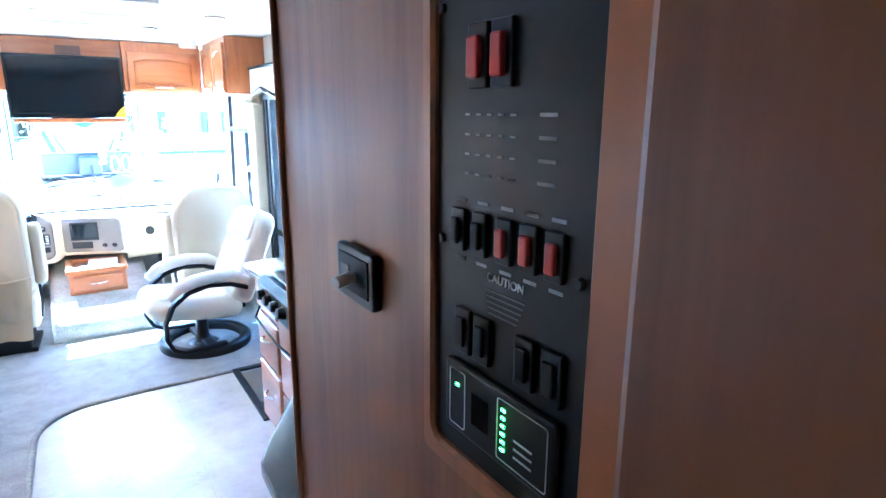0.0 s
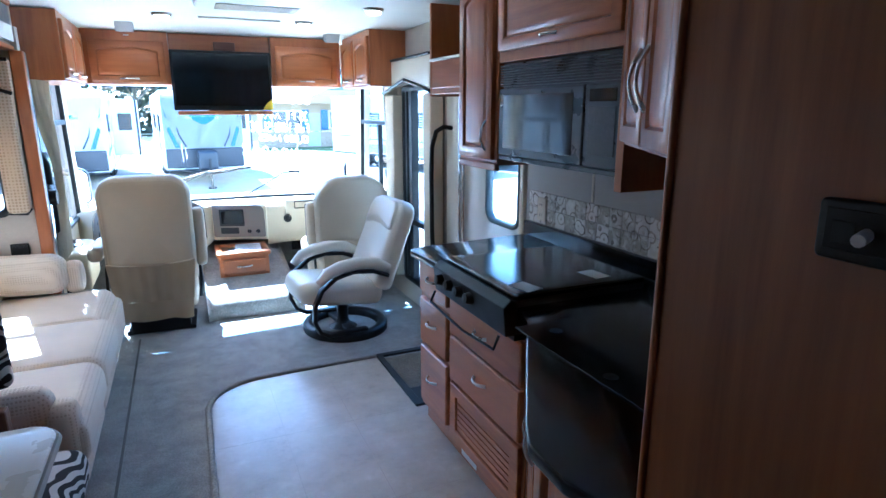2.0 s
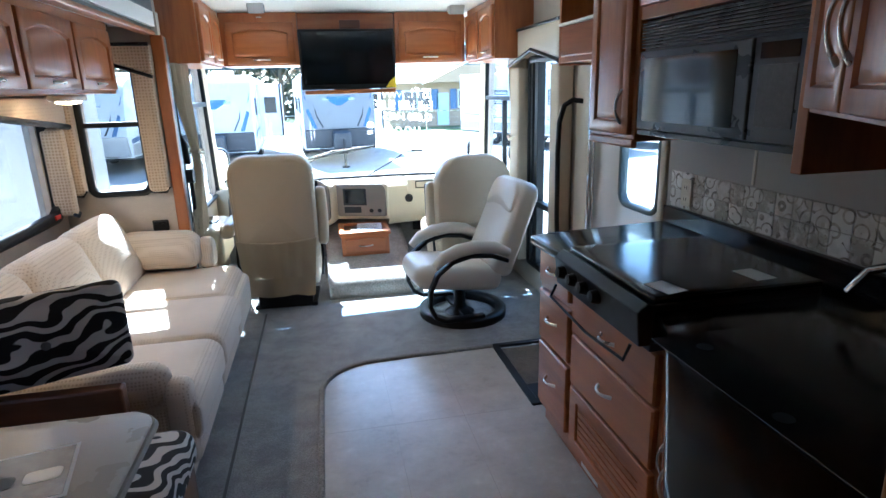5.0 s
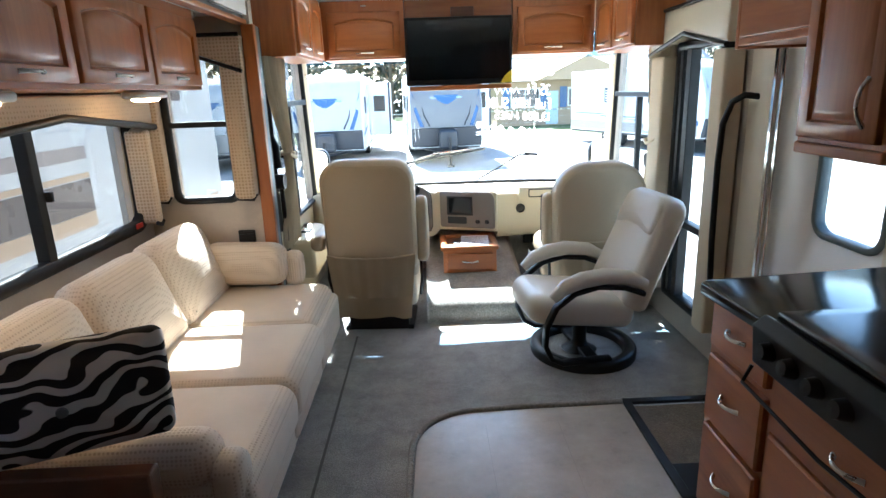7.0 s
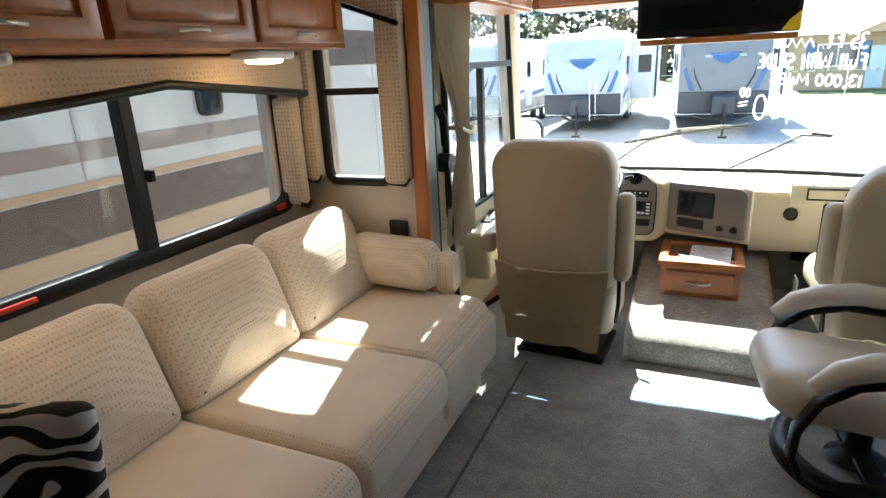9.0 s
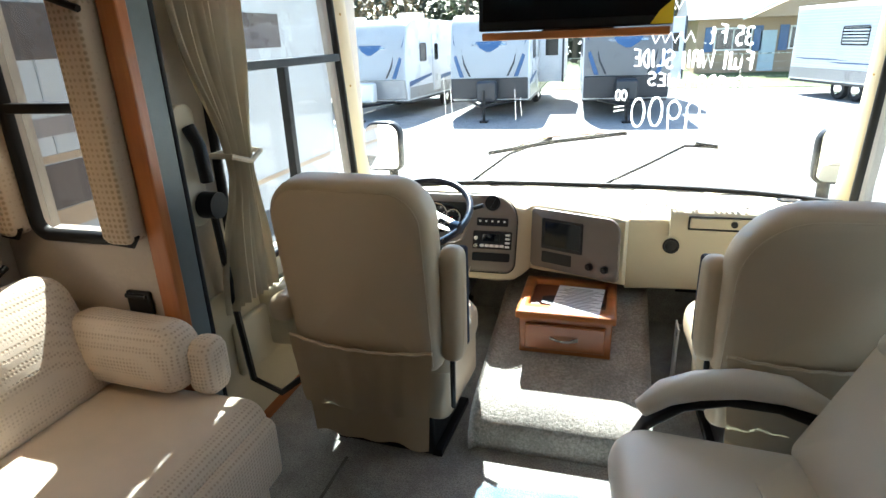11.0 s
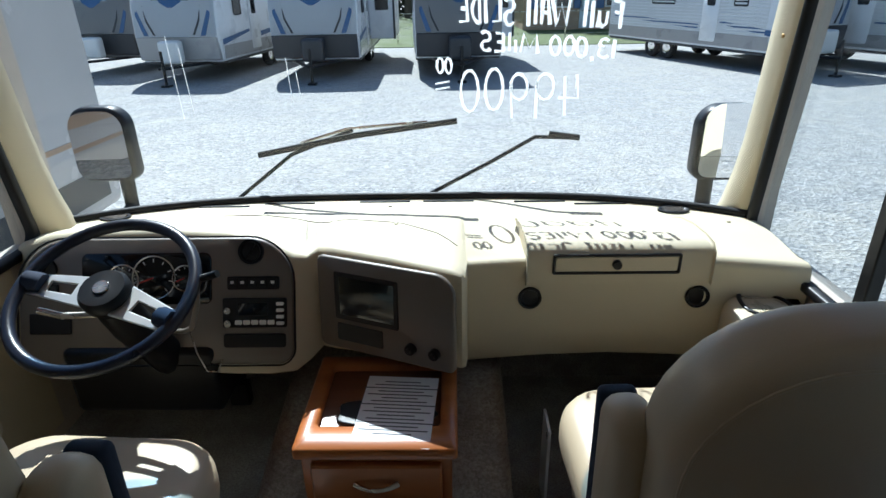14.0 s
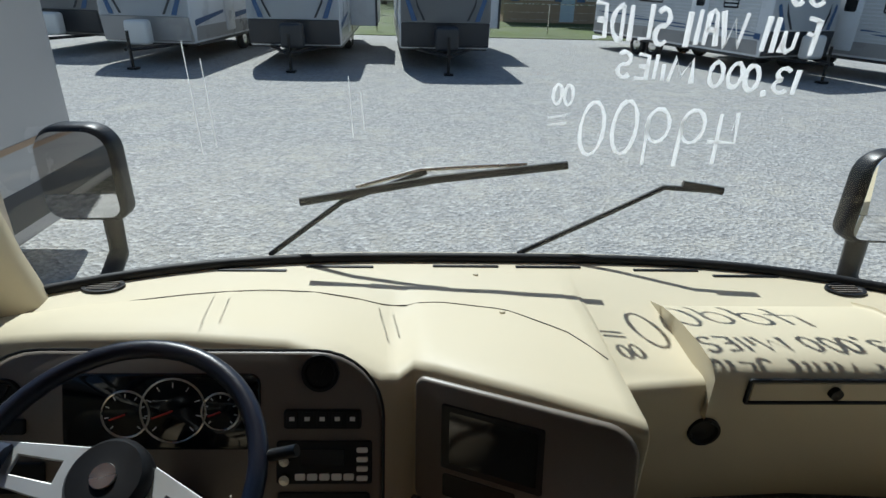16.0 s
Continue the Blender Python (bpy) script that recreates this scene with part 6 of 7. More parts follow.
# ---- curtains and belts ----
def curtain(name, x, y0, y1, tie_y, tie_z, z0, z1, face):
    th = thing(name, "beige pleated curtain gathered by a cord", "curtain", (x, (y0 + y1) / 2, z0), group="cab curtains")
    bm = bmesh.new()
    rows = []
    n, k = 60, 16
    for j in range(k + 1):
        z = z1 + (z0 - z1) * j / k
        g = math.exp(-((z - tie_z) / 0.28) ** 2)
        half = (y1 - y0) / 2 * (1 - 0.62 * g) * (0.9 if z < tie_z else 1.0)
        mid = (y0 + y1) / 2 + (tie_y - (y0 + y1) / 2) * (g if z > tie_z else max(g, 0.55))
        row = []
        for i in range(n + 1):
            s = i / n
            row.append(bm.verts.new((x + face * (0.022 * math.sin(s * 2 * math.pi * 9) * (1 - 0.3 * g) + 0.03 * g + 0.006 * math.sin(s * 31 + z * 6)), mid - half + 2 * half * s, z)))
        rows.append(row)
    for j in range(k):
        for i in range(n):
            bm.faces.new((rows[j][i], rows[j][i + 1], rows[j + 1][i + 1], rows[j + 1][i]))
    bmesh.ops.solidify(bm, geom=bm.faces[:], thickness=0.003)
    bmesh.ops.recalc_face_normals(bm, faces=bm.faces[:])
    part("cloth", bm, CURTAIN, th, "", True)
    hl = (y1 - y0) * 0.22
    part("tie_cord", tube([(x + face * 0.06, tie_y - hl, tie_z + 0.02), (x + face * 0.075, tie_y, tie_z - 0.01), (x + face * 0.06, tie_y + hl, tie_z + 0.01), (x - face * 0.02, tie_y + hl, tie_z + 0.02), (x - face * 0.02, tie_y - hl, tie_z + 0.02)], 0.010, 6, True), CURTAIN, th, "cream tie cord", True)
    return th


curtain("curtain", -0.35, 4.52, 4.90, 4.72, 1.13, 0.60, 1.685, 1)
curtain("curtain", 1.95, 4.72, 5.09, 4.88, 1.12, 0.50, 1.685, -1)
for sd in (-1, 1):
    x = LX + 0.02 if sd < 0 else RX - 0.02
    y = 4.56 if sd < 0 else 4.93
    f = -sd
    bt = thing("seat_belt", "black seat belt with shoulder guide", "seat belt", (x, y, 0.2), group="seat belts")
    part("cover_plate", cushion(rrect(0.10, 0.40, 0.04, 5, y - 0.05, 0.93), 0.02, 0.006, 0, Matrix(((0, 0, 1, x), (1, 0, 0, 0), (0, 1, 0, 0), (0, 0, 0, 1)))), IVORY, bt, "ivory backing plate", True)
    part("guide", tube([(x + f * 0.02, y, 1.26), (x + f * 0.05, y, 1.20), (x + f * 0.05, y + 0.01, 1.08)], 0.022, 8), BLACK, bt, "black shoulder guide", True)
    part("retractor", lathe([(0, -0.03), (0.045, -0.03), (0.045, 0.03), (0, 0.03)], facing((x + f * 0.05, y + 0.01, 1.0), (f, 0, 0)), 16), BLACK, bt, "black retractor", True)
    part("webbing", tube([(x + f * 0.06, y, 0.98), (x + f * 0.05, y + 0.04, 0.6), (x + f * 0.06, y + 0.06, 0.30), (x + f * 0.16, y + 0.08, 0.24), (x + f * 0.25, y + 0.14, 0.30)], 0.013, 6), BLACK, bt, "black webbing", True)

# ---- small wall fittings ----
od = thing("wall_outlet", "dark brown outlet cover on the slide-out end wall", "outlet", (-0.49, SLIDE_Y, 0.74))
part("cover", box((-0.545, SLIDE_Y - 0.018, 0.675), (-0.455, SLIDE_Y - 0.001, 0.775), 0.006), BLACK, od)
part("lip", box((-0.54, SLIDE_Y - 0.03, 0.755), (-0.46, SLIDE_Y - 0.018, 0.77), 0.004), BLACK, od)
sc = thing("wall_sconce", "brass wall sconce with a lit glass bell shade", "wall lamp", (SX, 2.6, 1.1))
part("back_plate", lathe([(0, 0), (0.045, 0), (0.04, 0.015), (0.015, 0.025), (0, 0.025)], facing((SX + 0.001, 2.55, 1.16), (1, 0, 0)), 20), IVORY, sc, "", True)
part("stem", lathe([(0, -0.19), (0.006, -0.18), (0.008, -0.13), (0.022, -0.01), (0.024, 0.02), (0.02, 0.03), (0, 0.03)], Matrix.Translation((SX + 0.09, 2.61, 1.21)), 16), surface("pewter", (0.25, 0.24, 0.22), 0.35, 0.9), sc, "pewter cone stem", True)
part("arm", tube([(SX + 0.02, 2.55, 1.17), (SX + 0.06, 2.57, 1.20), (SX + 0.09, 2.60, 1.19)], 0.007, 8), NICKEL, sc, "", True)
shade_m = glow("lit_frosted_glass", (1.0, 0.70, 0.40), 0.55)
part("shade", lathe([(0.018, 0.0), (0.032, 0.02), (0.036, 0.05), (0.05, 0.085), (0.085, 0.105), (0.082, 0.108), (0.045, 0.088), (0.03, 0.05), (0.0, 0.02)], Matrix.Translation((SX + 0.09, 2.61, 1.232)), 24), shade_m, sc, "lit frosted bell shade", True)
sp = thing("light_switch", "ivory double light switch", "switch", (SX, 2.52, 0.97))
part("plate", box((SX + 0.001, 2.475, 0.94), (SX + 0.008, 2.56, 1.03), 0.003), IVORY, sp)
for k in range(2):
    part("rocker", box((SX + 0.008, 2.487 + 0.034 * k, 0.965), (SX + 0.014, 2.513 + 0.034 * k, 1.005), 0.002), IVORY, sp)
wo = thing("wall_outlet", "white double socket outlet beside the dinette", "outlet", (SX, 2.52, 0.89))
part("plate", box((SX + 0.001, 2.44, 0.855), (SX + 0.008, 2.60, 0.925), 0.003), WHITE, wo)
for k in range(2):
    part("socket", box((SX + 0.008, 2.455 + 0.075 * k, 0.872), (SX + 0.011, 2.51 + 0.075 * k, 0.908), 0.002), WHITE, wo)
    for q in range(2):
        part("slot", box((SX + 0.0112, 2.475 + 0.075 * k + 0.012 * q, 0.885), (SX + 0.0118, 2.478 + 0.075 * k + 0.012 * q, 0.898), 0), BLACK, wo)

# ceiling fittings
for cx, cy in ((0.12, 5.10), (1.56, 5.20)):
    sp = thing("ceiling_speaker", "small grey ceiling speaker", "speaker", (cx, cy, CEILZ), group="ceiling speakers")
    part("case", prism([(cy - 0.06, CEILZ - 0.002), (cy + 0.06, CEILZ - 0.002), (cy + 0.05, CEILZ - 0.05), (cy - 0.02, CEILZ - 0.065)], "x", cx - 0.055, cx + 0.055, 0.004), surface("grey_plastic", (0.45, 0.45, 0.46), 0.5), sp)
cr = thing("ceiling_track", "white ceiling track strip", "track", (0.82, 4.62, CEILZ))
part("strip", box((0.57, 4.60, CEILZ - 0.012), (1.075, 4.635, CEILZ - 0.001), 0.003), WHITE, cr)
ac = thing("ceiling_vent", "white ceiling air conditioner grille", "vent", (0.83, 3.7, CEILZ))
part("panel", cushion(rrect(0.62, 0.66, 0.05, 5, 0.52, 3.30), 0.05, 0.018, 0.0, Matrix.Translation((0, 0, CEILZ - 0.026))), WHITE, ac, "", True)
for k in range(9):
    part("slat", box((0.62, 3.74 + 0.02 * k, CEILZ - 0.056), (1.04, 3.75 + 0.02 * k, CEILZ - 0.051), 0.001), IVORY, ac)
# the lens glow is assumed, added to brighten the cabin
for cx, cy in ((1.23, 4.61), (0.36, 4.58), (1.5, 3.9)):
    lt = thing("ceiling_light", "small round ceiling light, frosted lens with added glow", "ceiling light", (cx, cy, CEILZ), group="ceiling lights")
    part("bezel", lathe([(0, 0), (0.06, 0), (0.055, -0.015), (0.045, -0.018), (0, -0.018)], Matrix.Translation((cx, cy, CEILZ - 0.001)), 20), NICKEL, lt, "", True)
    part("lens", lathe([(0.044, -0.018), (0.035, -0.03), (0.0, -0.036), (0.0, -0.018)], Matrix.Translation((cx, cy, CEILZ - 0.002)), 20), glow("ceiling_lens", (1.0, 0.9, 0.75), 1.3) if cx == 1.23 else bpy.data.materials["ceiling_lens"], lt, "frosted lens", True)
sm = thing("ceiling_light", "silver surface light on the slide-out ceiling", "ceiling light", (-0.64, 4.2, 1.87), group="ceiling lights")
part("base", lathe([(0, 0), (0.075, 0), (0.07, -0.02), (0.05, -0.035), (0, -0.035)], Matrix.Translation((-0.64, 4.18, 1.869)), 20), NICKEL, sm, "", True)
part("lens", lathe([(0.05, -0.035), (0.045, -0.06), (0.0, -0.075), (0.0, -0.035)], Matrix.Translation((-0.64, 4.18, 1.868)), 20), WHITE, sm, "frosted lens", True)

# ---- dinette ----
tb = thing("dinette_table", "cream laminate dinette table with rounded corner", "table", (-0.45, 1.5, 0.0))
part("tabletop", plate(rrect(1.03, 0.86, (0.03, 0.07, 0.07, 0.03), 6, -0.99, 1.19), 0.035, Matrix.Translation((0, 0, 0.706)), 0.006), surface("cream_laminate", (0.52, 0.45, 0.37), 0.3, var=0.05), tb, "", True)
part("edge_strip", tube([(u, v, 0.722) for u, v in rrect(1.032, 0.862, (0.03, 0.07, 0.07, 0.03), 6, -0.991, 1.189)], 0.011, 6, True), surface("grey_edge", (0.25, 0.22, 0.2), 0.35), tb, "grey edge strip", True)
part("leg", box((-0.62, 1.5, 0.0), (-0.48, 1.7, 0.704), 0.01), PANELWOOD, tb, "wood pedestal leg")
PHOTO = surface("printed_photo", (0.28, 0.30, 0.34), 0.4, var=0.7, scale=9, fine=30)
for nm, cx, cy, a, w, h, mt in (("photo_sheet", -0.22, 1.80, 12, 0.30, 0.20, PHOTO), ("paper_sheet", -0.25, 1.52, 22, 0.22, 0.28, PAPER)):
    th = thing(nm, "glossy printed picture sheet on the table" if nm == "photo_sheet" else "white printed page on the table", "paper", (cx, cy, 0.742))
    mm = Matrix.Translation((cx, cy, 0.7418)) @ pose(0, 0, 0, 0, 0, a)
    part("sheet", box((-w / 2, -h / 2, 0), (w / 2, h / 2, 0.0012), 0, mm), PAPER, th)
    if nm == "photo_sheet":
        part("picture", box((-w / 2 + 0.008, -h / 2 + 0.008, 0.0012), (w / 2 - 0.008, h / 2 - 0.008, 0.0018), 0, mm), PHOTO, th, "grey photo print")
        for q in range(3):
            part("picture_shape", cushion(rrect(0.07, 0.045, 0.012, 4, -0.11 + 0.085 * q, -0.03), 0.0012, 0.0004, 0, mm @ Matrix.Translation((0, 0, 0.0022))), (WHITE, INK, WHITE)[q], th)
    else:
        for q in range(9):
            part("print_line", box((-0.08, 0.10 - 0.022 * q, 0.0013), (0.05 + 0.01 * (q % 3), 0.106 - 0.022 * q, 0.0018), 0, mm), INK, th)
bn = thing("dinette_bench", "dark wood dinette bench with zebra seat cushion", "bench", (-0.45, 2.2, 0.0))
part("back_panel", box((-0.78, 2.42, 0.0), (-0.175, 2.47, 0.625), 0.008), DARKWOOD, bn, "dark walnut back panel")
part("seat_box", box((-0.98, 2.07, 0.0), (0.0, 2.418, 0.36), 0.006), DARKWOOD, bn)
part("seat_cushion", cushion(rrect(1.02, 0.40, 0.06, 6, -0.99, 2.01), 0.13, 0.05, 0.015, Matrix.Translation((0, 0, 0.42))), ZEBRA, bn, "zebra print seat cushion", True)
zp = thing("zebra_pillow", "black and white zebra print tufted pillow", "pillow", (-0.46, 2.52, 0.62))
part("pillow", cushion(rrect(0.46, 0.29, 0.03, 5, -0.01, 0), 0.06, 0.028, 0.045, basis((-0.60, 2.435, 0.629), (0.92, 0.39, 0), (-0.05, 0.13, 1))), ZEBRA, zp, "", True)
part("tuft_button", lathe([(0, 0), (0.014, 0), (0.012, 0.006), (0, 0.008)], facing((-0.372, 2.458, 0.775), (0.39, -0.92, 0.1)), 12), INK, zp, "", True)
sd_ = thing("side_cabinet", "narrow wood cabinet with cream laminate top", "cabinet", (-0.84, 2.3, 0.0))
part("body", box((-0.995, 2.06, 0.0), (-0.70, 2.415, 0.708), 0.004), PANELWOOD, sd_)
part("top", box((-0.998, 2.055, 0.709), (-0.675, 2.455, 0.742), 0.008), surface("pale_top", (0.58, 0.54, 0.5), 0.3, var=0.04), sd_, "cream laminate top")

# ---- control panel on the closet wall ----
WX = 0.94
cpn = thing("control_panel", "black control panel with red rocker switches in a cherry frame", "control panel", (WX, 0.49, 1.3))
mc = Matrix(((0, 0, -1, WX), (1, 0, 0, 0), (0, 1, 0, 0), (0, 0, 0, 1)))
part("frame", ring_plate(rrect(0.204, 0.43, 0.010, 3, 0.380, 1.30), rrect(0.158, 0.395, 0.012, 3, 0.411, 1.318), 0.010, mc, 0.003), WOOD, cpn, "cherry frame")
part("face", plate(rrect(0.16, 0.397, 0.008, 3, 0.410, 1.317), 0.004, mc), BLACK, cpn, "black face plate")


def on_panel(y0, y1, z0, z1, w0, w1, material, name, parent, label="", bev=0.001):
    return part(name, box((y0, z0, w0), (y1, z1, w1), bev, mc), material, parent, label)


for k, yy in enumerate((0.538, 0.513, 0.487, 0.463, 0.440)):
    s = on_panel(yy - 0.0075, yy + 0.0075, 1.478, 1.508, 0.004, 0.008, BLACK, "switch", cpn, "black rocker switch")
    on_panel(yy - 0.0042, yy + 0.0042, 1.483, 1.502, 0.008, 0.012, RED if k > 1 else RUBBER, "rocker", s, "red rocker" if k > 1 else "", 0.002)
    for zz in (1.472, 1.514):
        on_panel(yy - 0.006, yy + 0.006, zz - 0.0012, zz + 0.0012, 0.0042, 0.0046, PRINT, "print_line", cpn, "", 0)
for yy in (0.518, 0.493):
    s = on_panel(yy - 0.010, yy + 0.010, 1.588, 1.628, 0.004, 0.008, BLACK, "switch", cpn, "black rocker switch")
    on_panel(yy - 0.006, yy + 0.006, 1.594, 1.620, 0.008, 0.013, RED, "rocker", s, "red rocker", 0.002)
for k, yy in enumerate((0.531, 0.508, 0.463, 0.438)):
    s = on_panel(yy - 0.009, yy + 0.009, 1.402, 1.436, 0.004, 0.008, BLACK, "switch", cpn, "black rocker switch")
    on_panel(yy - 0.005, yy + 0.005, 1.408, 1.430, 0.008, 0.011, RUBBER, "rocker", s, "", 0.002)
for r in range(4):
    for q in range(5):
        on_panel(0.535 - 0.012 * q - 0.006, 0.535 - 0.012 * q - 0.0005, 1.532 + 0.013 * r, 1.5335 + 0.013 * r, 0.0042, 0.0046, PRINT, "print_line", cpn, "", 0)
    on_panel(0.445, 0.460, 1.532 + 0.013 * r, 1.5342 + 0.013 * r, 0.0042, 0.0046, PRINT, "print_line", cpn, "", 0)
bmt = text_mesh("CAUTION", 0.0085, Matrix(((0, 0, -1, WX - 0.0046), (-1, 0, 0, 0.487), (0, 1, 0, 1.463), (0, 0, 0, 1))))
part("caution_print", bmt, WHITE, cpn, "white caution print")
for q in range(5):
    on_panel(0.466 + 0.002 * q, 0.508 - 0.001 * q, 1.456 - 0.004 * q, 1.4572 - 0.004 * q, 0.0042, 0.0046, INK, "print_line", cpn, "", 0)
mod = on_panel(0.428, 0.549, 1.338, 1.394, 0.004, 0.010, BLACK, "meter_module", cpn, "black meter module", 0.003)
for y0, y1 in ((0.522, 0.542), (0.434, 0.484)):
    part("print_frame", ring_plate(rrect(y1 - y0, 0.045, 0.002, 2, y0, 1.3435), rrect(y1 - y0 - 0.0012, 0.0438, 0.002, 2, y0 + 0.0006, 1.3441), 0.0006, mc @ Matrix.Translation((0, 0, 0.010))), WHITE, mod)
for q in range(6):
    on_panel(0.4755, 0.4795, 1.351 + 0.0058 * q, 1.353 + 0.0058 * q, 0.010, 0.0108, LEDGREEN, "led", mod, "lit green indicator", 0)
    if q < 3:
        on_panel(0.448, 0.466, 1.352 + 0.006 * q, 1.3535 + 0.006 * q, 0.010, 0.0104, WHITE, "print_line", mod, "", 0)
on_panel(0.530, 0.534, 1.376, 1.378, 0.010, 0.0108, LEDGREEN, "led", mod, "lit green indicator", 0)
on_panel(0.494, 0.514, 1.354, 1.378, 0.010, 0.0104, DARKGLASS, "display", mod, "dark display", 0)
for sy, sz in ((0.563, 1.642), (0.562, 1.482), (0.421, 1.482), (0.421, 1.642)):
    part("screw", lathe([(0, 0), (0.004, 0), (0.003, 0.003), (0, 0.003)], facing((WX - 0.0041, sy, sz), (-1, 0, 0)), 8), BLACK, cpn, "", True)
th = thing("thermostat", "black wall thermostat with a silver knob", "thermostat", (WX, 0.72, 1.41))
part("plate", cushion(rrect(0.086, 0.056, 0.006, 4, 0.672, 1.388), 0.010, 0.003, 0.0, mc @ Matrix.Translation((0, 0, 0.006))), BLACK, th, "", True)
ins = on_panel(0.682, 0.75, 1.398, 1.436, 0.010, 0.0125, RUBBER, "inset", th)
on_panel(0.722, 0.742, 1.405, 1.425, 0.0126, 0.0135, BLACK, "lever_slot", ins)
part("knob", tube([Vector((WX - 0.012, 0.712, 1.416)), Vector((WX - 0.034, 0.706, 1.414))], 0.006, 10), WHITE, th, "silver knob", True)
dj = solo("trim_passage", box((WX - 0.035, 0.05, 0.0), (WX - 0.001, 0.366, CEILZ - 0.002), 0.006), PANELWOOD, "cherry passage door casing", kind="structure")
solo("carpet_seam", box((0.012, 2.6, 0.0), (0.024, 4.62, 0.004), 0.001), surface("seam_grey", (0.15, 0.147, 0.14), 0.95), "pressed seam in the carpet along the sofa", kind="structure")
pl = solo("trim_side_panel", box((LX + 0.001, SLIDE_Y + 0.14, 0.06), (LX + 0.014, 5.70, 0.655), 0.004), CREAM, "cream lower side panel by the driver seat", kind="structure")
part("storage_pocket", box((LX + 0.014, 4.62, 0.30), (LX + 0.045, 4.95, 0.52), 0.012), CREAM, pl, "cream map pocket", True)


# ---- outside ----
GZ = -1.0
solo("ground", slab("z", GZ - 0.2, GZ, (-400, 400), (-300, 500)), gravel("gravel"), "pale grey gravel yard", kind="structure")
GRASS = surface("grass", (0.10, 0.13, 0.035), 0.9, var=0.4, scale=0.8, fine=30, bump=0.6, dist=0.03)
solo("grass_strip", slab("z", GZ + 0.002, GZ + 0.03, (-60, 70), (31, 60)), GRASS, "short green grass strip", kind="structure")
SHELL = surface("white_gelcoat", (0.74, 0.75, 0.76), 0.3, var=0.04, scale=1.5, fine=40, bump=0.02)
SHELLGREY = surface("grey_gelcoat", (0.36, 0.35, 0.34), 0.3, var=0.05, scale=1.5, fine=40, bump=0.02)
RIBBED = surface("white_aluminium", (0.66, 0.67, 0.66), 0.35, var=0.06, scale=2, fine=40, bump=0.02)
DARKPAINT = surface("charcoal_paint", (0.03, 0.033, 0.04), 0.4, var=0.2, scale=3)
BLUEPAINT = surface("blue_graphic", (0.05, 0.11, 0.24), 0.4, var=0.1, scale=3)
TAN = surface("tan_stripe", (0.45, 0.30, 0.18), 0.35, var=0.08, scale=3)
BROWN = surface("brown_stripe", (0.10, 0.065, 0.05), 0.3, var=0.1, scale=3)
TAUPEP = surface("taupe_stripe", (0.28, 0.22, 0.19), 0.3, var=0.08, scale=3)
TYRE = surface("tyre", (0.02, 0.02, 0.02), 0.8, var=0.2)


def wheel_into(parent, x, y, r=0.36, w=0.22):
    m = facing((x, y, r), (1 if x > 0 else -1, 0, 0))
    t = part("wheel", lathe([(0.0, -w / 2), (r * 0.9, -w / 2), (r, -w / 4), (r, w / 4), (r * 0.9, w / 2), (r * 0.6, w / 2), (r * 0.58, w / 3), (0.0, w / 3)], m, 22), TYRE, parent, "black tyre", True)
    part("rim", lathe([(0.0, w / 3 + 0.002), (r * 0.56, w / 3 + 0.002), (r * 0.5, w / 3 + 0.03), (r * 0.2, w / 3 + 0.01), (0.0, w / 3 + 0.03)], m, 16), CHROME, t, "bright rim", True)


def side_window(parent, sx, y0, y1, z0, z1, w=2.5):
    x = sx * (w / 2)
    m = Matrix(((0, 0, sx, x), (1, 0, 0, 0), (0, 1, 0, 0), (0, 0, 0, 1)))
    f = part("window", ring_plate(rrect(y1 - y0, z1 - z0, 0.07, 4, y0, z0), rrect(y1 - y0 - 0.08, z1 - z0 - 0.08, 0.05, 4, y0 + 0.04, z0 + 0.04), 0.02, m, 0.004), BLACK, parent, "dark framed window", True)
    part("pane", plate(rrect(y1 - y0 - 0.06, z1 - z0 - 0.06, 0.05, 4, y0 + 0.03, z0 + 0.03), 0.010, m), DARKGLASS, f, "dark glass")


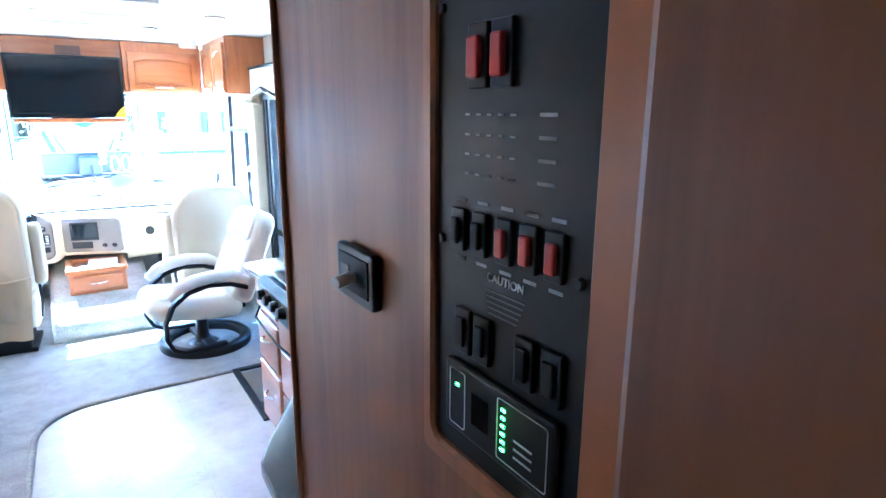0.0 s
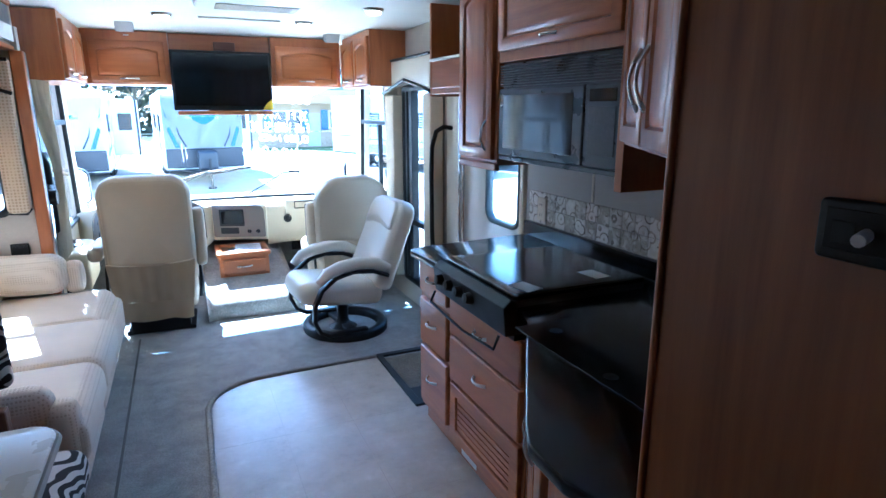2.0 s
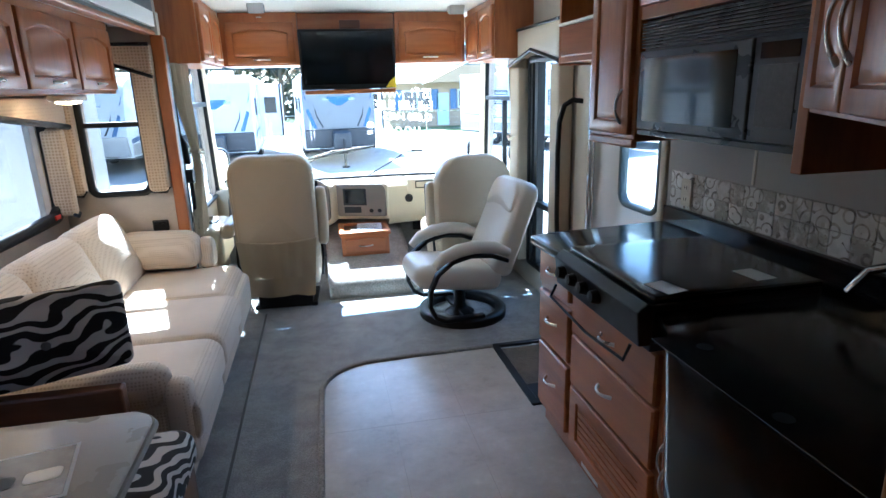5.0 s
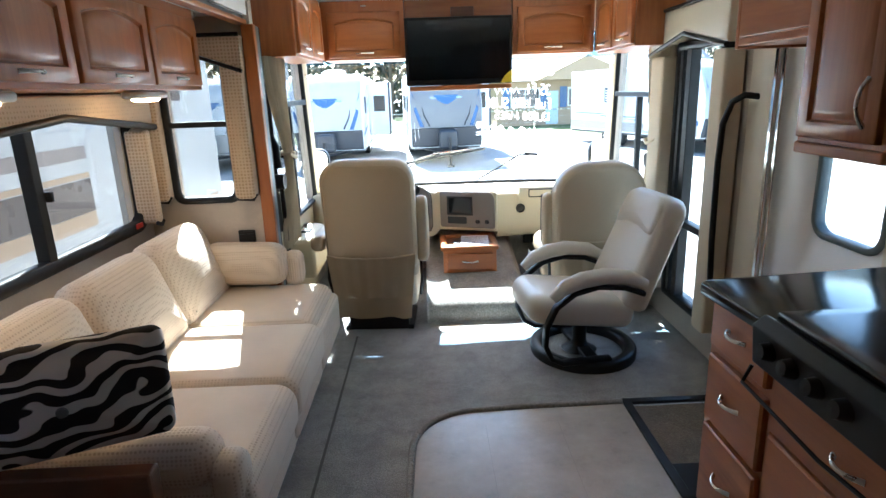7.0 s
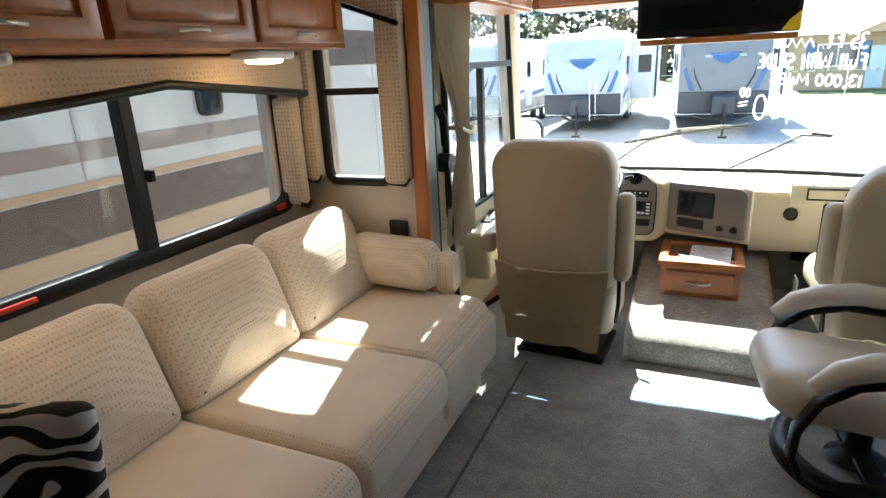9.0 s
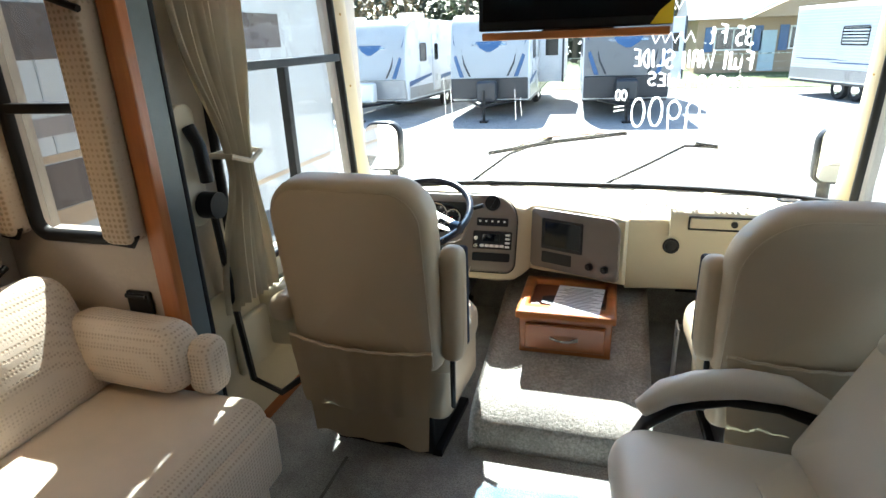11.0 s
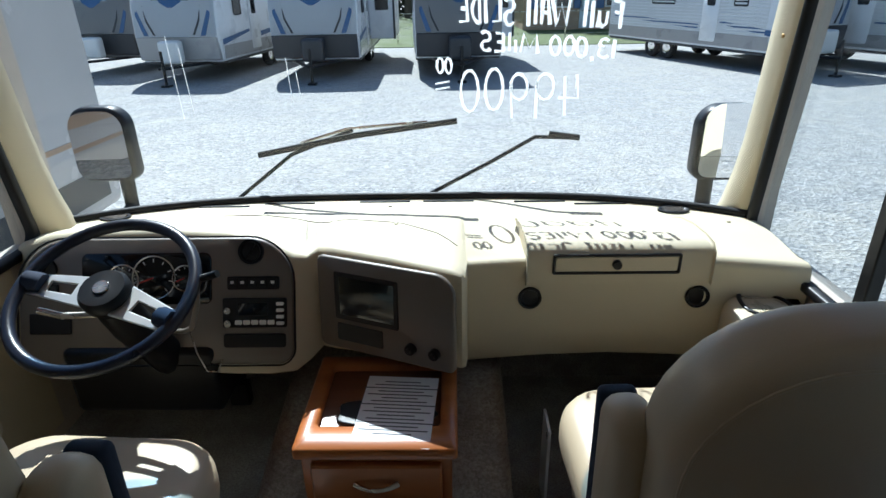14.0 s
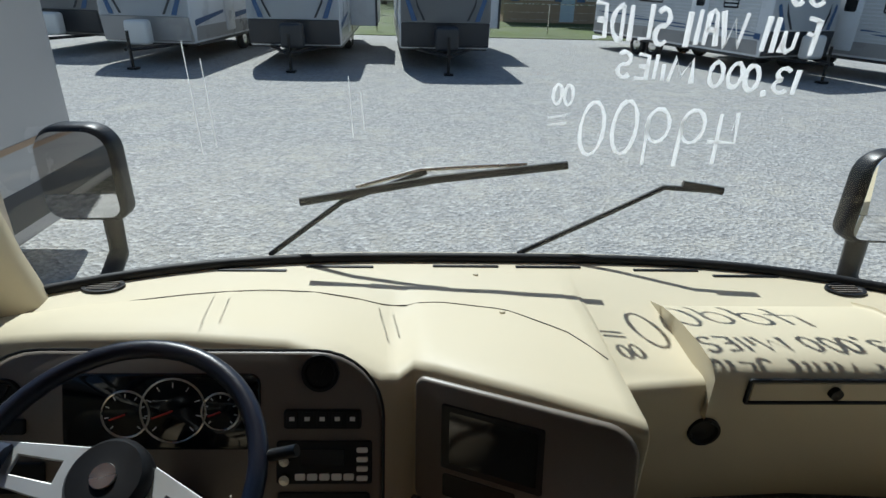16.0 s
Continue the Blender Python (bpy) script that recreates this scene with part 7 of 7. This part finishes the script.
def trailer(label, pose_m, length=7.5, shell=None, front=None, ribbed=False, slide=True, mark=True, blue=BLUEPAINT, cover=WHITE, low=DARKPAINT):
    """A towed caravan: its nose looks along -y, ground at z = 0."""
    shell, front = shell or SHELL, front or SHELL
    t = thing("travel_trailer", label, "caravan", group="parked caravans")
    w = 2.5
    # body with a raked nose
    prof_ = [(0.18, 0.55), (length, 0.55), (length, 3.05), (0.75, 3.10), (0.30, 2.80), (0.05, 2.0), (0.0, 1.25), (0.03, 1.12)]
    part("body", cushion([(y, z) for y, z in prof_], w - 0.02, 0.05, 0.0, Matrix(((0, 0, 1, 0), (1, 0, 0, 0), (0, 1, 0, 0), (0, 0, 0, 1)))), shell, t, "", True)
    n = 9
    nose = [(0.745, 3.108), (0.52, 3.01), (0.29, 2.81), (0.16, 2.42), (0.04, 2.0), (0.01, 1.6), (-0.012, 1.25)]
    bm = bmesh.new()
    rows = [[bm.verts.new((-w / 2 + 0.03 + (w - 0.06) * i / 8, y - 0.012 - 0.10 * (1 - (i / 4 - 1) ** 2), z)) for i in range(9)] for y, z in nose]
    for j in range(len(nose) - 1):
        for i in range(8):
            bm.faces.new((rows[j][i], rows[j][i + 1], rows[j + 1][i + 1], rows[j + 1][i]))
    bmesh.ops.solidify(bm, geom=bm.faces[:], thickness=0.02)
    cap = part("nose_cap", bm, front, t, "moulded front cap", True)
    part("lower_front", prism([(0.0, 0.62), (0.16, 0.58), (0.16, 1.24), (-0.06, 1.24)], "x", -w / 2 + 0.04, w / 2 - 0.04, 0.02), low, t, "lower front panel")
    part("roof_unit", cushion(rrect(0.75, 1.0, 0.12, 5, -0.37, length * 0.42), 0.30, 0.08, 0.0, Matrix.Translation((0, 0, 3.22))), WHITE, t, "white roof air conditioner", True)
    part("roof_vent", box((-0.2, 1.2, 3.08), (0.2, 1.6, 3.22), 0.04), WHITE, t, "roof vent", True)
    part("skirt", box((-w / 2 + 0.02, 0.4, 0.48), (w / 2 - 0.02, length - 0.1, 0.56), 0.01), DARKPAINT, t, "dark underbody")
    for sx in (-1, 1):
        x = sx * (w / 2 - 0.02)
        wheel_into(t, sx * 1.02, length * 0.58)
        wheel_into(t, sx * 1.02, length * 0.58 + 0.82)
        side_window(t, sx, 1.2, 1.75, 1.75, 2.35)
        side_window(t, sx, 4.3, 5.5, 1.75, 2.35)
        m = Matrix(((0, 0, sx, sx * w / 2), (1, 0, 0, 0), (0, 1, 0, 0), (0, 0, 0, 1)))
        dd = part("entry_door", plate(rrect(0.68, 1.9, 0.06, 4, 2.3, 0.72), 0.025, m, 0.006), SHELL, t, "white entry door", True)
        part("door_window", plate(rrect(0.34, 0.55, 0.05, 4, 2.47, 1.75), 0.03, m), DARKGLASS, dd, "dark door window")
        part("stripe", plate([(0.25, 1.0), (2.2, 1.25), (2.2, 1.33), (0.25, 1.16)], 0.006, m), blue, t, "swept side graphic")
        part("stripe", plate([(3.1, 1.05), (length - 0.3, 1.30), (length - 0.3, 1.38), (3.1, 1.20)], 0.006, m), blue, t)
        part("lower_band", plate([(0.25, 0.62), (length - 0.05, 0.62), (length - 0.05, 0.98), (0.3, 0.98)], 0.005, m), SHELLGREY, t, "grey lower band")
        if ribbed:
            for k in range(20):
                part("siding_rib", box((sx * w / 2 - 0.004 * sx, 0.45, 1.02 + 0.098 * k), (sx * (w / 2 + 0.012), length - 0.06, 1.075 + 0.098 * k), 0.004), RIBBED, t)
    # drawbar and gas bottle cover
    for sx in (-1, 1):
        part("drawbar", tube([(sx * 0.75, 0.3, 0.52), (sx * 0.05, -1.1, 0.50)], 0.045, 6), BLACK, t, "black drawbar")
    part("gas_cover", cushion(rrect(0.62, 0.62, 0.10, 5, -0.31, 0.56), 0.34, 0.08, 0.0, Matrix(((1, 0, 0, 0), (0, 0, -1, -0.42), (0, 1, 0, 0), (0, 0, 0, 1)))), cover, t, "gas bottle cover", True)
    part("jack", tube([(0, -0.98, 0.06), (0, -0.98, 0.95)], 0.04, 8), BLACK, t, "tongue jack", True)
    part("jack_foot", box((-0.12, -1.10, 0.0), (0.12, -0.86, 0.06), 0.01), BLACK, t)
    if slide:
        so = part("slide_room", box((w / 2, 3.3, 0.85), (w / 2 + 0.85, 6.3, 2.85), 0.03), SHELL, t, "white slide-out room")
        part("slide_window", box((w / 2 + 0.22, 3.278, 1.75), (w / 2 + 0.66, 3.299, 2.35), 0.02), DARKGLASS, so, "dark slide-out window")
        part("slide_edge", box((w / 2 + 0.80, 3.28, 0.84), (w / 2 + 0.87, 3.34, 2.86), 0.01), DARKPAINT, so, "black corner trim")
    if mark:
        # plain emblem and swept bands on the nose
        def on_nose(pts, dy=0.02):
            b = bmesh.new()
            vs = []
            for u, z in pts:
                k = max(0, min(1, (z - 1.25) / 1.55))
                y = 0.30 * k ** 2 - 0.022 - 0.10 * (1 - (u / 1.2) ** 2) - dy
                vs.append(b.verts.new((u, y, z)))
            f = b.faces.new(vs)
            r = bmesh.ops.extrude_face_region(b, geom=[f])
            bmesh.ops.translate(b, verts=[e for e in r["geom"] if isinstance(e, bmesh.types.BMVert)], vec=(0, 0.03, 0))
            return b
        part("emblem", on_nose([(-0.42, 2.32), (0.42, 2.32), (0.30, 2.15), (0.0, 1.98), (-0.30, 2.15)]), blue, cap, "blue shield emblem")
        part("emblem_bar", on_nose([(-0.55, 2.20), (0.55, 2.20), (0.55, 2.27), (-0.55, 2.27)], 0.03), NICKEL, cap, "plain lettering bar")
        for sx in (-1, 1):
            part("nose_band", on_nose([(sx * 1.16, 2.55), (sx * 1.02, 1.9), (sx * 0.78, 1.28), (sx * 0.92, 1.28), (sx * 1.10, 1.8)]), blue, cap, "swept blue band")
            part("nose_band", on_nose([(sx * 0.86, 2.1), (sx * 0.76, 1.7), (sx * 0.56, 1.30), (sx * 0.62, 1.30), (sx * 0.80, 1.66)]), DARKPAINT, cap)
    t.matrix_basis = pose_m
    return t


trailer("white caravan with blue side graphics and gas cover", pose(-6.9, 21.6, GZ, 0, 0, -5), 7.0, slide=False, mark=True, low=SHELLGREY)
trailer("white caravan with a blue shield emblem and slide-out", pose(-2.95, 21.6, GZ, 0, 0, 2), 8.0, cover=DARKPAINT)
trailer("grey nosed caravan with dark lower front and slide-out", pose(1.15, 21.6, GZ, 0, 0, 4), 8.0, front=SHELLGREY, cover=DARKPAINT)
trailer("white ribbed aluminium caravan parked at an angle", pose(11.0, 21.5, GZ, 0, 0, 20), 8.0, ribbed=True, slide=False)
trailer("dark grey caravan at the end of the row", pose(-10.2, 23.5, GZ, 0, 0, -8), 7.0, shell=SHELLGREY, front=SHELLGREY, slide=False)
trailer("white caravan farther along the row", pose(14.8, 20.2, GZ, 0, 0, 24), 7.5, slide=False, ribbed=True)

# neighbouring motorhome alongside
nb = thing("parked_motorhome", "white motorhome with tan and brown stripes parked alongside", "motorhome", (-3.9, 3.0, GZ))
NX = -2.65
part("body", cushion(rrect(14.45, 3.0, (0.1, 0.12, 0.2, 0.1), 6, -4.3, GZ + 0.35), 2.5, 0.09, 0.0, Matrix(((0, 0, 1, NX - 1.25), (1, 0, 0, 0), (0, 1, 0, 0), (0, 0, 0, 1)))), surface("beige_gelcoat", (0.52, 0.49, 0.46), 0.25, var=0.06, scale=1.2, fine=30), nb, "", True)
for z0, z1, mt, lb in ((0.98, 1.10, TAUPEP, "taupe stripe"), (0.81, 0.86, TAN, "tan stripe"), (0.50, 0.80, BROWN, "dark brown stripe"), (0.36, 0.495, TAN, "tan stripe"), (0.10, 0.15, TAN, "thin tan line"), (-0.5, -0.2, DARKPAINT, "dark green lower band"), (1.46, 1.80, BROWN, "dark brown upper band")):
    part("stripe", box((NX - 0.02, -4.0, z0), (NX + 0.006, (9.9 if z0 < 0.2 else 9.0 if z0 > 1.3 else 6.7), z1), 0.002), mt, nb, lb)
for y0, y1, z0, z1 in ((0.8, 1.9, 1.05, 1.6), (5.35, 5.6, 1.15, 1.5), (3.1, 3.45, 0.55, 0.75)):
    m = Matrix(((0, 0, 1, NX + 0.006), (1, 0, 0, 0), (0, 1, 0, 0), (0, 0, 0, 1)))
    f = part("window", ring_plate(rrect(y1 - y0, z1 - z0, 0.06, 4, y0, z0), rrect(y1 - y0 - 0.08, z1 - z0 - 0.08, 0.04, 4, y0 + 0.04, z0 + 0.04), 0.02, m, 0.003), BLACK, nb, "black framed window", True)
    part("pane", plate(rrect(y1 - y0 - 0.07, z1 - z0 - 0.07, 0.04, 4, y0 + 0.035, z0 + 0.035), 0.008, m), DARKGLASS, f, "dark glass")
for yy in (0.3, 2.6, 4.4, 6.0, 7.9):
    part("panel_seam", box((NX - 0.01, yy, GZ + 0.5), (NX + 0.004, yy + 0.012, 1.9), 0), SHELLGREY, nb)
for yy in (-1.0, 7.2):
    m = facing((NX - 0.10, yy, GZ + 0.45), (1, 0, 0))
    t_ = part("wheel", lathe([(0.0, -0.12), (0.42, -0.12), (0.45, -0.05), (0.45, 0.05), (0.42, 0.12), (0.26, 0.12), (0.24, 0.08), (0.0, 0.08)], m, 24), TYRE, nb, "black tyre", True)

# house, fence, trees
hs = thing("house", "tan sided house with grey roof and blue shutters", "house", (12.0, 42, GZ))
HB = surface("tan_siding", (0.36, 0.26, 0.17), 0.7, var=0.08, scale=2)
part("wall", box((5.0, 40.0, GZ), (19.0, 47.0, GZ + 2.9), 0.01), HB, hs, "tan siding wall")
part("roof", prism([(39.3, GZ + 2.85), (47.7, GZ + 2.85), (43.5, GZ + 4.8)], "x", 4.4, 19.6, 0.02), surface("shingle_grey", (0.16, 0.17, 0.19), 0.8, var=0.2, scale=4), hs, "grey shingle roof")
part("gable", prism([(7.3, GZ + 2.85), (13.7, GZ + 2.85), (10.5, GZ + 4.3)], "y", 38.6, 43.0, 0.02), HB, hs, "tan front gable")
part("fascia", prism([(7.0, GZ + 2.75), (10.5, GZ + 4.40), (14.0, GZ + 2.75), (14.0, GZ + 2.95), (10.5, GZ + 4.62), (7.0, GZ + 2.95)], "y", 38.4, 38.6, 0.01), WHITE, hs, "white gable board")
for wx in (9.6, 16.6, 5.9):
    wi = part("window", box((wx, 39.92, GZ + 1.2), (wx + 1.9, 39.99, GZ + 2.4), 0.02), WHITE, hs, "white window")
    for q in range(2):
        part("pane", box((wx + 0.08 + 0.9 * q, 39.90, GZ + 1.28), (wx + 0.92 + 0.9 * q, 39.918, GZ + 2.32), 0.005), DARKGLASS, wi)
    for q in (-0.5, 1.95):
        part("shutter", box((wx + q, 39.93, GZ + 1.15), (wx + q + 0.45, 39.985, GZ + 2.45), 0.01), BLUEPAINT, hs, "blue shutter")
part("door", box((8.2, 39.93, GZ + 0.1), (9.0, 39.99, GZ + 2.2), 0.01), surface("pale_door", (0.45, 0.55, 0.6), 0.5), hs, "pale blue door")
fn = thing("fence", "grey chain link fence with posts", "fence", (5, 33, GZ))
for k in range(18):
    part("post", tube([(-12 + 2.6 * k, 33.0, GZ), (-12 + 2.6 * k, 33.0, GZ + 1.3)], 0.03, 6), NICKEL, fn, "grey steel post", True)
part("top_rail", tube([(-12, 33.0, GZ + 1.3), (32.2, 33.0, GZ + 1.3)], 0.022, 6), NICKEL, fn, "", True)
for k in range(3):
    part("wire", tube([(-12, 33.0, GZ + 0.35 + 0.3 * k), (32.2, 33.0, GZ + 0.35 + 0.3 * k)], 0.006, 4), NICKEL, fn)

BARK = surface("bark", (0.13, 0.10, 0.075), 0.9, var=0.25, scale=4, fine=20, bump=0.6, dist=0.02)
LEAFS = [surface("leaf_green", (0.07, 0.10, 0.03), 0.7, var=0.4, scale=1.5), surface("leaf_brown", (0.20, 0.12, 0.05), 0.8, var=0.4, scale=1.5)]
rng = random.Random(5)


def tree(x, y, h, leafy):
    t = thing("tree", "leafy green tree behind the yard" if leafy else "brown sparse tree behind the yard", "tree", (x, y, GZ), group="background trees")
    bm = tube([(x, y, GZ), (x + 0.1, y, GZ + h * 0.35), (x + rng.uniform(-0.4, 0.4), y, GZ + h * 0.9)], 0.2, 7, radii=[0.26, 0.19, 0.05])
    tips = []
    for k in range(15):
        a, z0 = rng.uniform(0, 6.28), GZ + h * rng.uniform(0.25, 0.8)
        r = h * rng.uniform(0.14, 0.32)
        p0, p2 = Vector((x, y, z0)), Vector((x + r * math.cos(a), y + r * math.sin(a), z0 + h * rng.uniform(0.08, 0.25)))
        p1 = p0.lerp(p2, 0.5) + Vector((0, 0, -0.1))
        join(bm, tube([p0, p1, p2], 0.05, 5, radii=[0.075, 0.05, 0.02]))
        tips += [p1, p2, p0.lerp(p2, 0.75)]
        for q in range(3):
            e = p2 + Vector((rng.uniform(-1, 1), rng.uniform(-1, 1), rng.uniform(0, 1)))
            join(bm, tube([p1.lerp(p2, rng.uniform(0.2, 1)), e], 0.015, 4, radii=[0.025, 0.008]))
            tips.append(e)
    part("trunk", bm, BARK, t, "grey brown trunk and limbs", True)
    vs, fs = [], []
    for k in range(2600 if leafy else 700):
        c = rng.choice(tips) + Vector((rng.gauss(0, 0.42), rng.gauss(0, 0.42), rng.gauss(0, 0.36)))
        u = Vector((rng.gauss(0, 1), rng.gauss(0, 1), rng.gauss(0, 1))).normalized() * rng.uniform(0.08, 0.2)
        w_ = u.orthogonal().normalized() * rng.uniform(0.04, 0.1)
        b = len(vs)
        vs += [c - u, c + w_, c + u, c - w_]
        fs.append((b, b + 1, b + 2, b + 3))
    me = bpy.data.meshes.new("crown")
    me.from_pydata([v - Vector((x, y, GZ)) for v in vs], [], fs)
    me.materials.append(LEAFS[0] if leafy else LEAFS[1])
    cr_ = new("crown", me)
    cr_.parent = t


for k in range(16):
    tree(-30 + 4.6 * k + rng.uniform(-1, 1), 52 + rng.uniform(-3, 5), rng.uniform(8, 12), k % 3 == 1)
tree(34, 30, 9, True)
tree(30, 12, 10, False)
HEDGE = surface("hedge_dark", (0.05, 0.055, 0.03), 0.9, var=0.5, scale=0.6, fine=6)
bm = bmesh.new()
vs, fs = [], []
for k in range(16000):
    c = Vector((rng.uniform(-60, 75), 62 + rng.gauss(0, 1.5), GZ + 7.5 * rng.random() ** 1.4))
    u = Vector((rng.gauss(0, 1), rng.gauss(0, 0.5), rng.gauss(0, 1))).normalized() * rng.uniform(0.25, 0.6)
    w_ = u.orthogonal().normalized() * rng.uniform(0.15, 0.35)
    b = len(vs)
    vs += [c - u, c + w_, c + u, c - w_]
    fs.append((b, b + 1, b + 2, b + 3))
bm.free()
me = bpy.data.meshes.new("far_wood")
me.from_pydata(vs, [], fs)
me.materials.append(HEDGE)
tagged(new("far_wood", me), "dark far belt of brush and trees", "wood", kind="stuff")
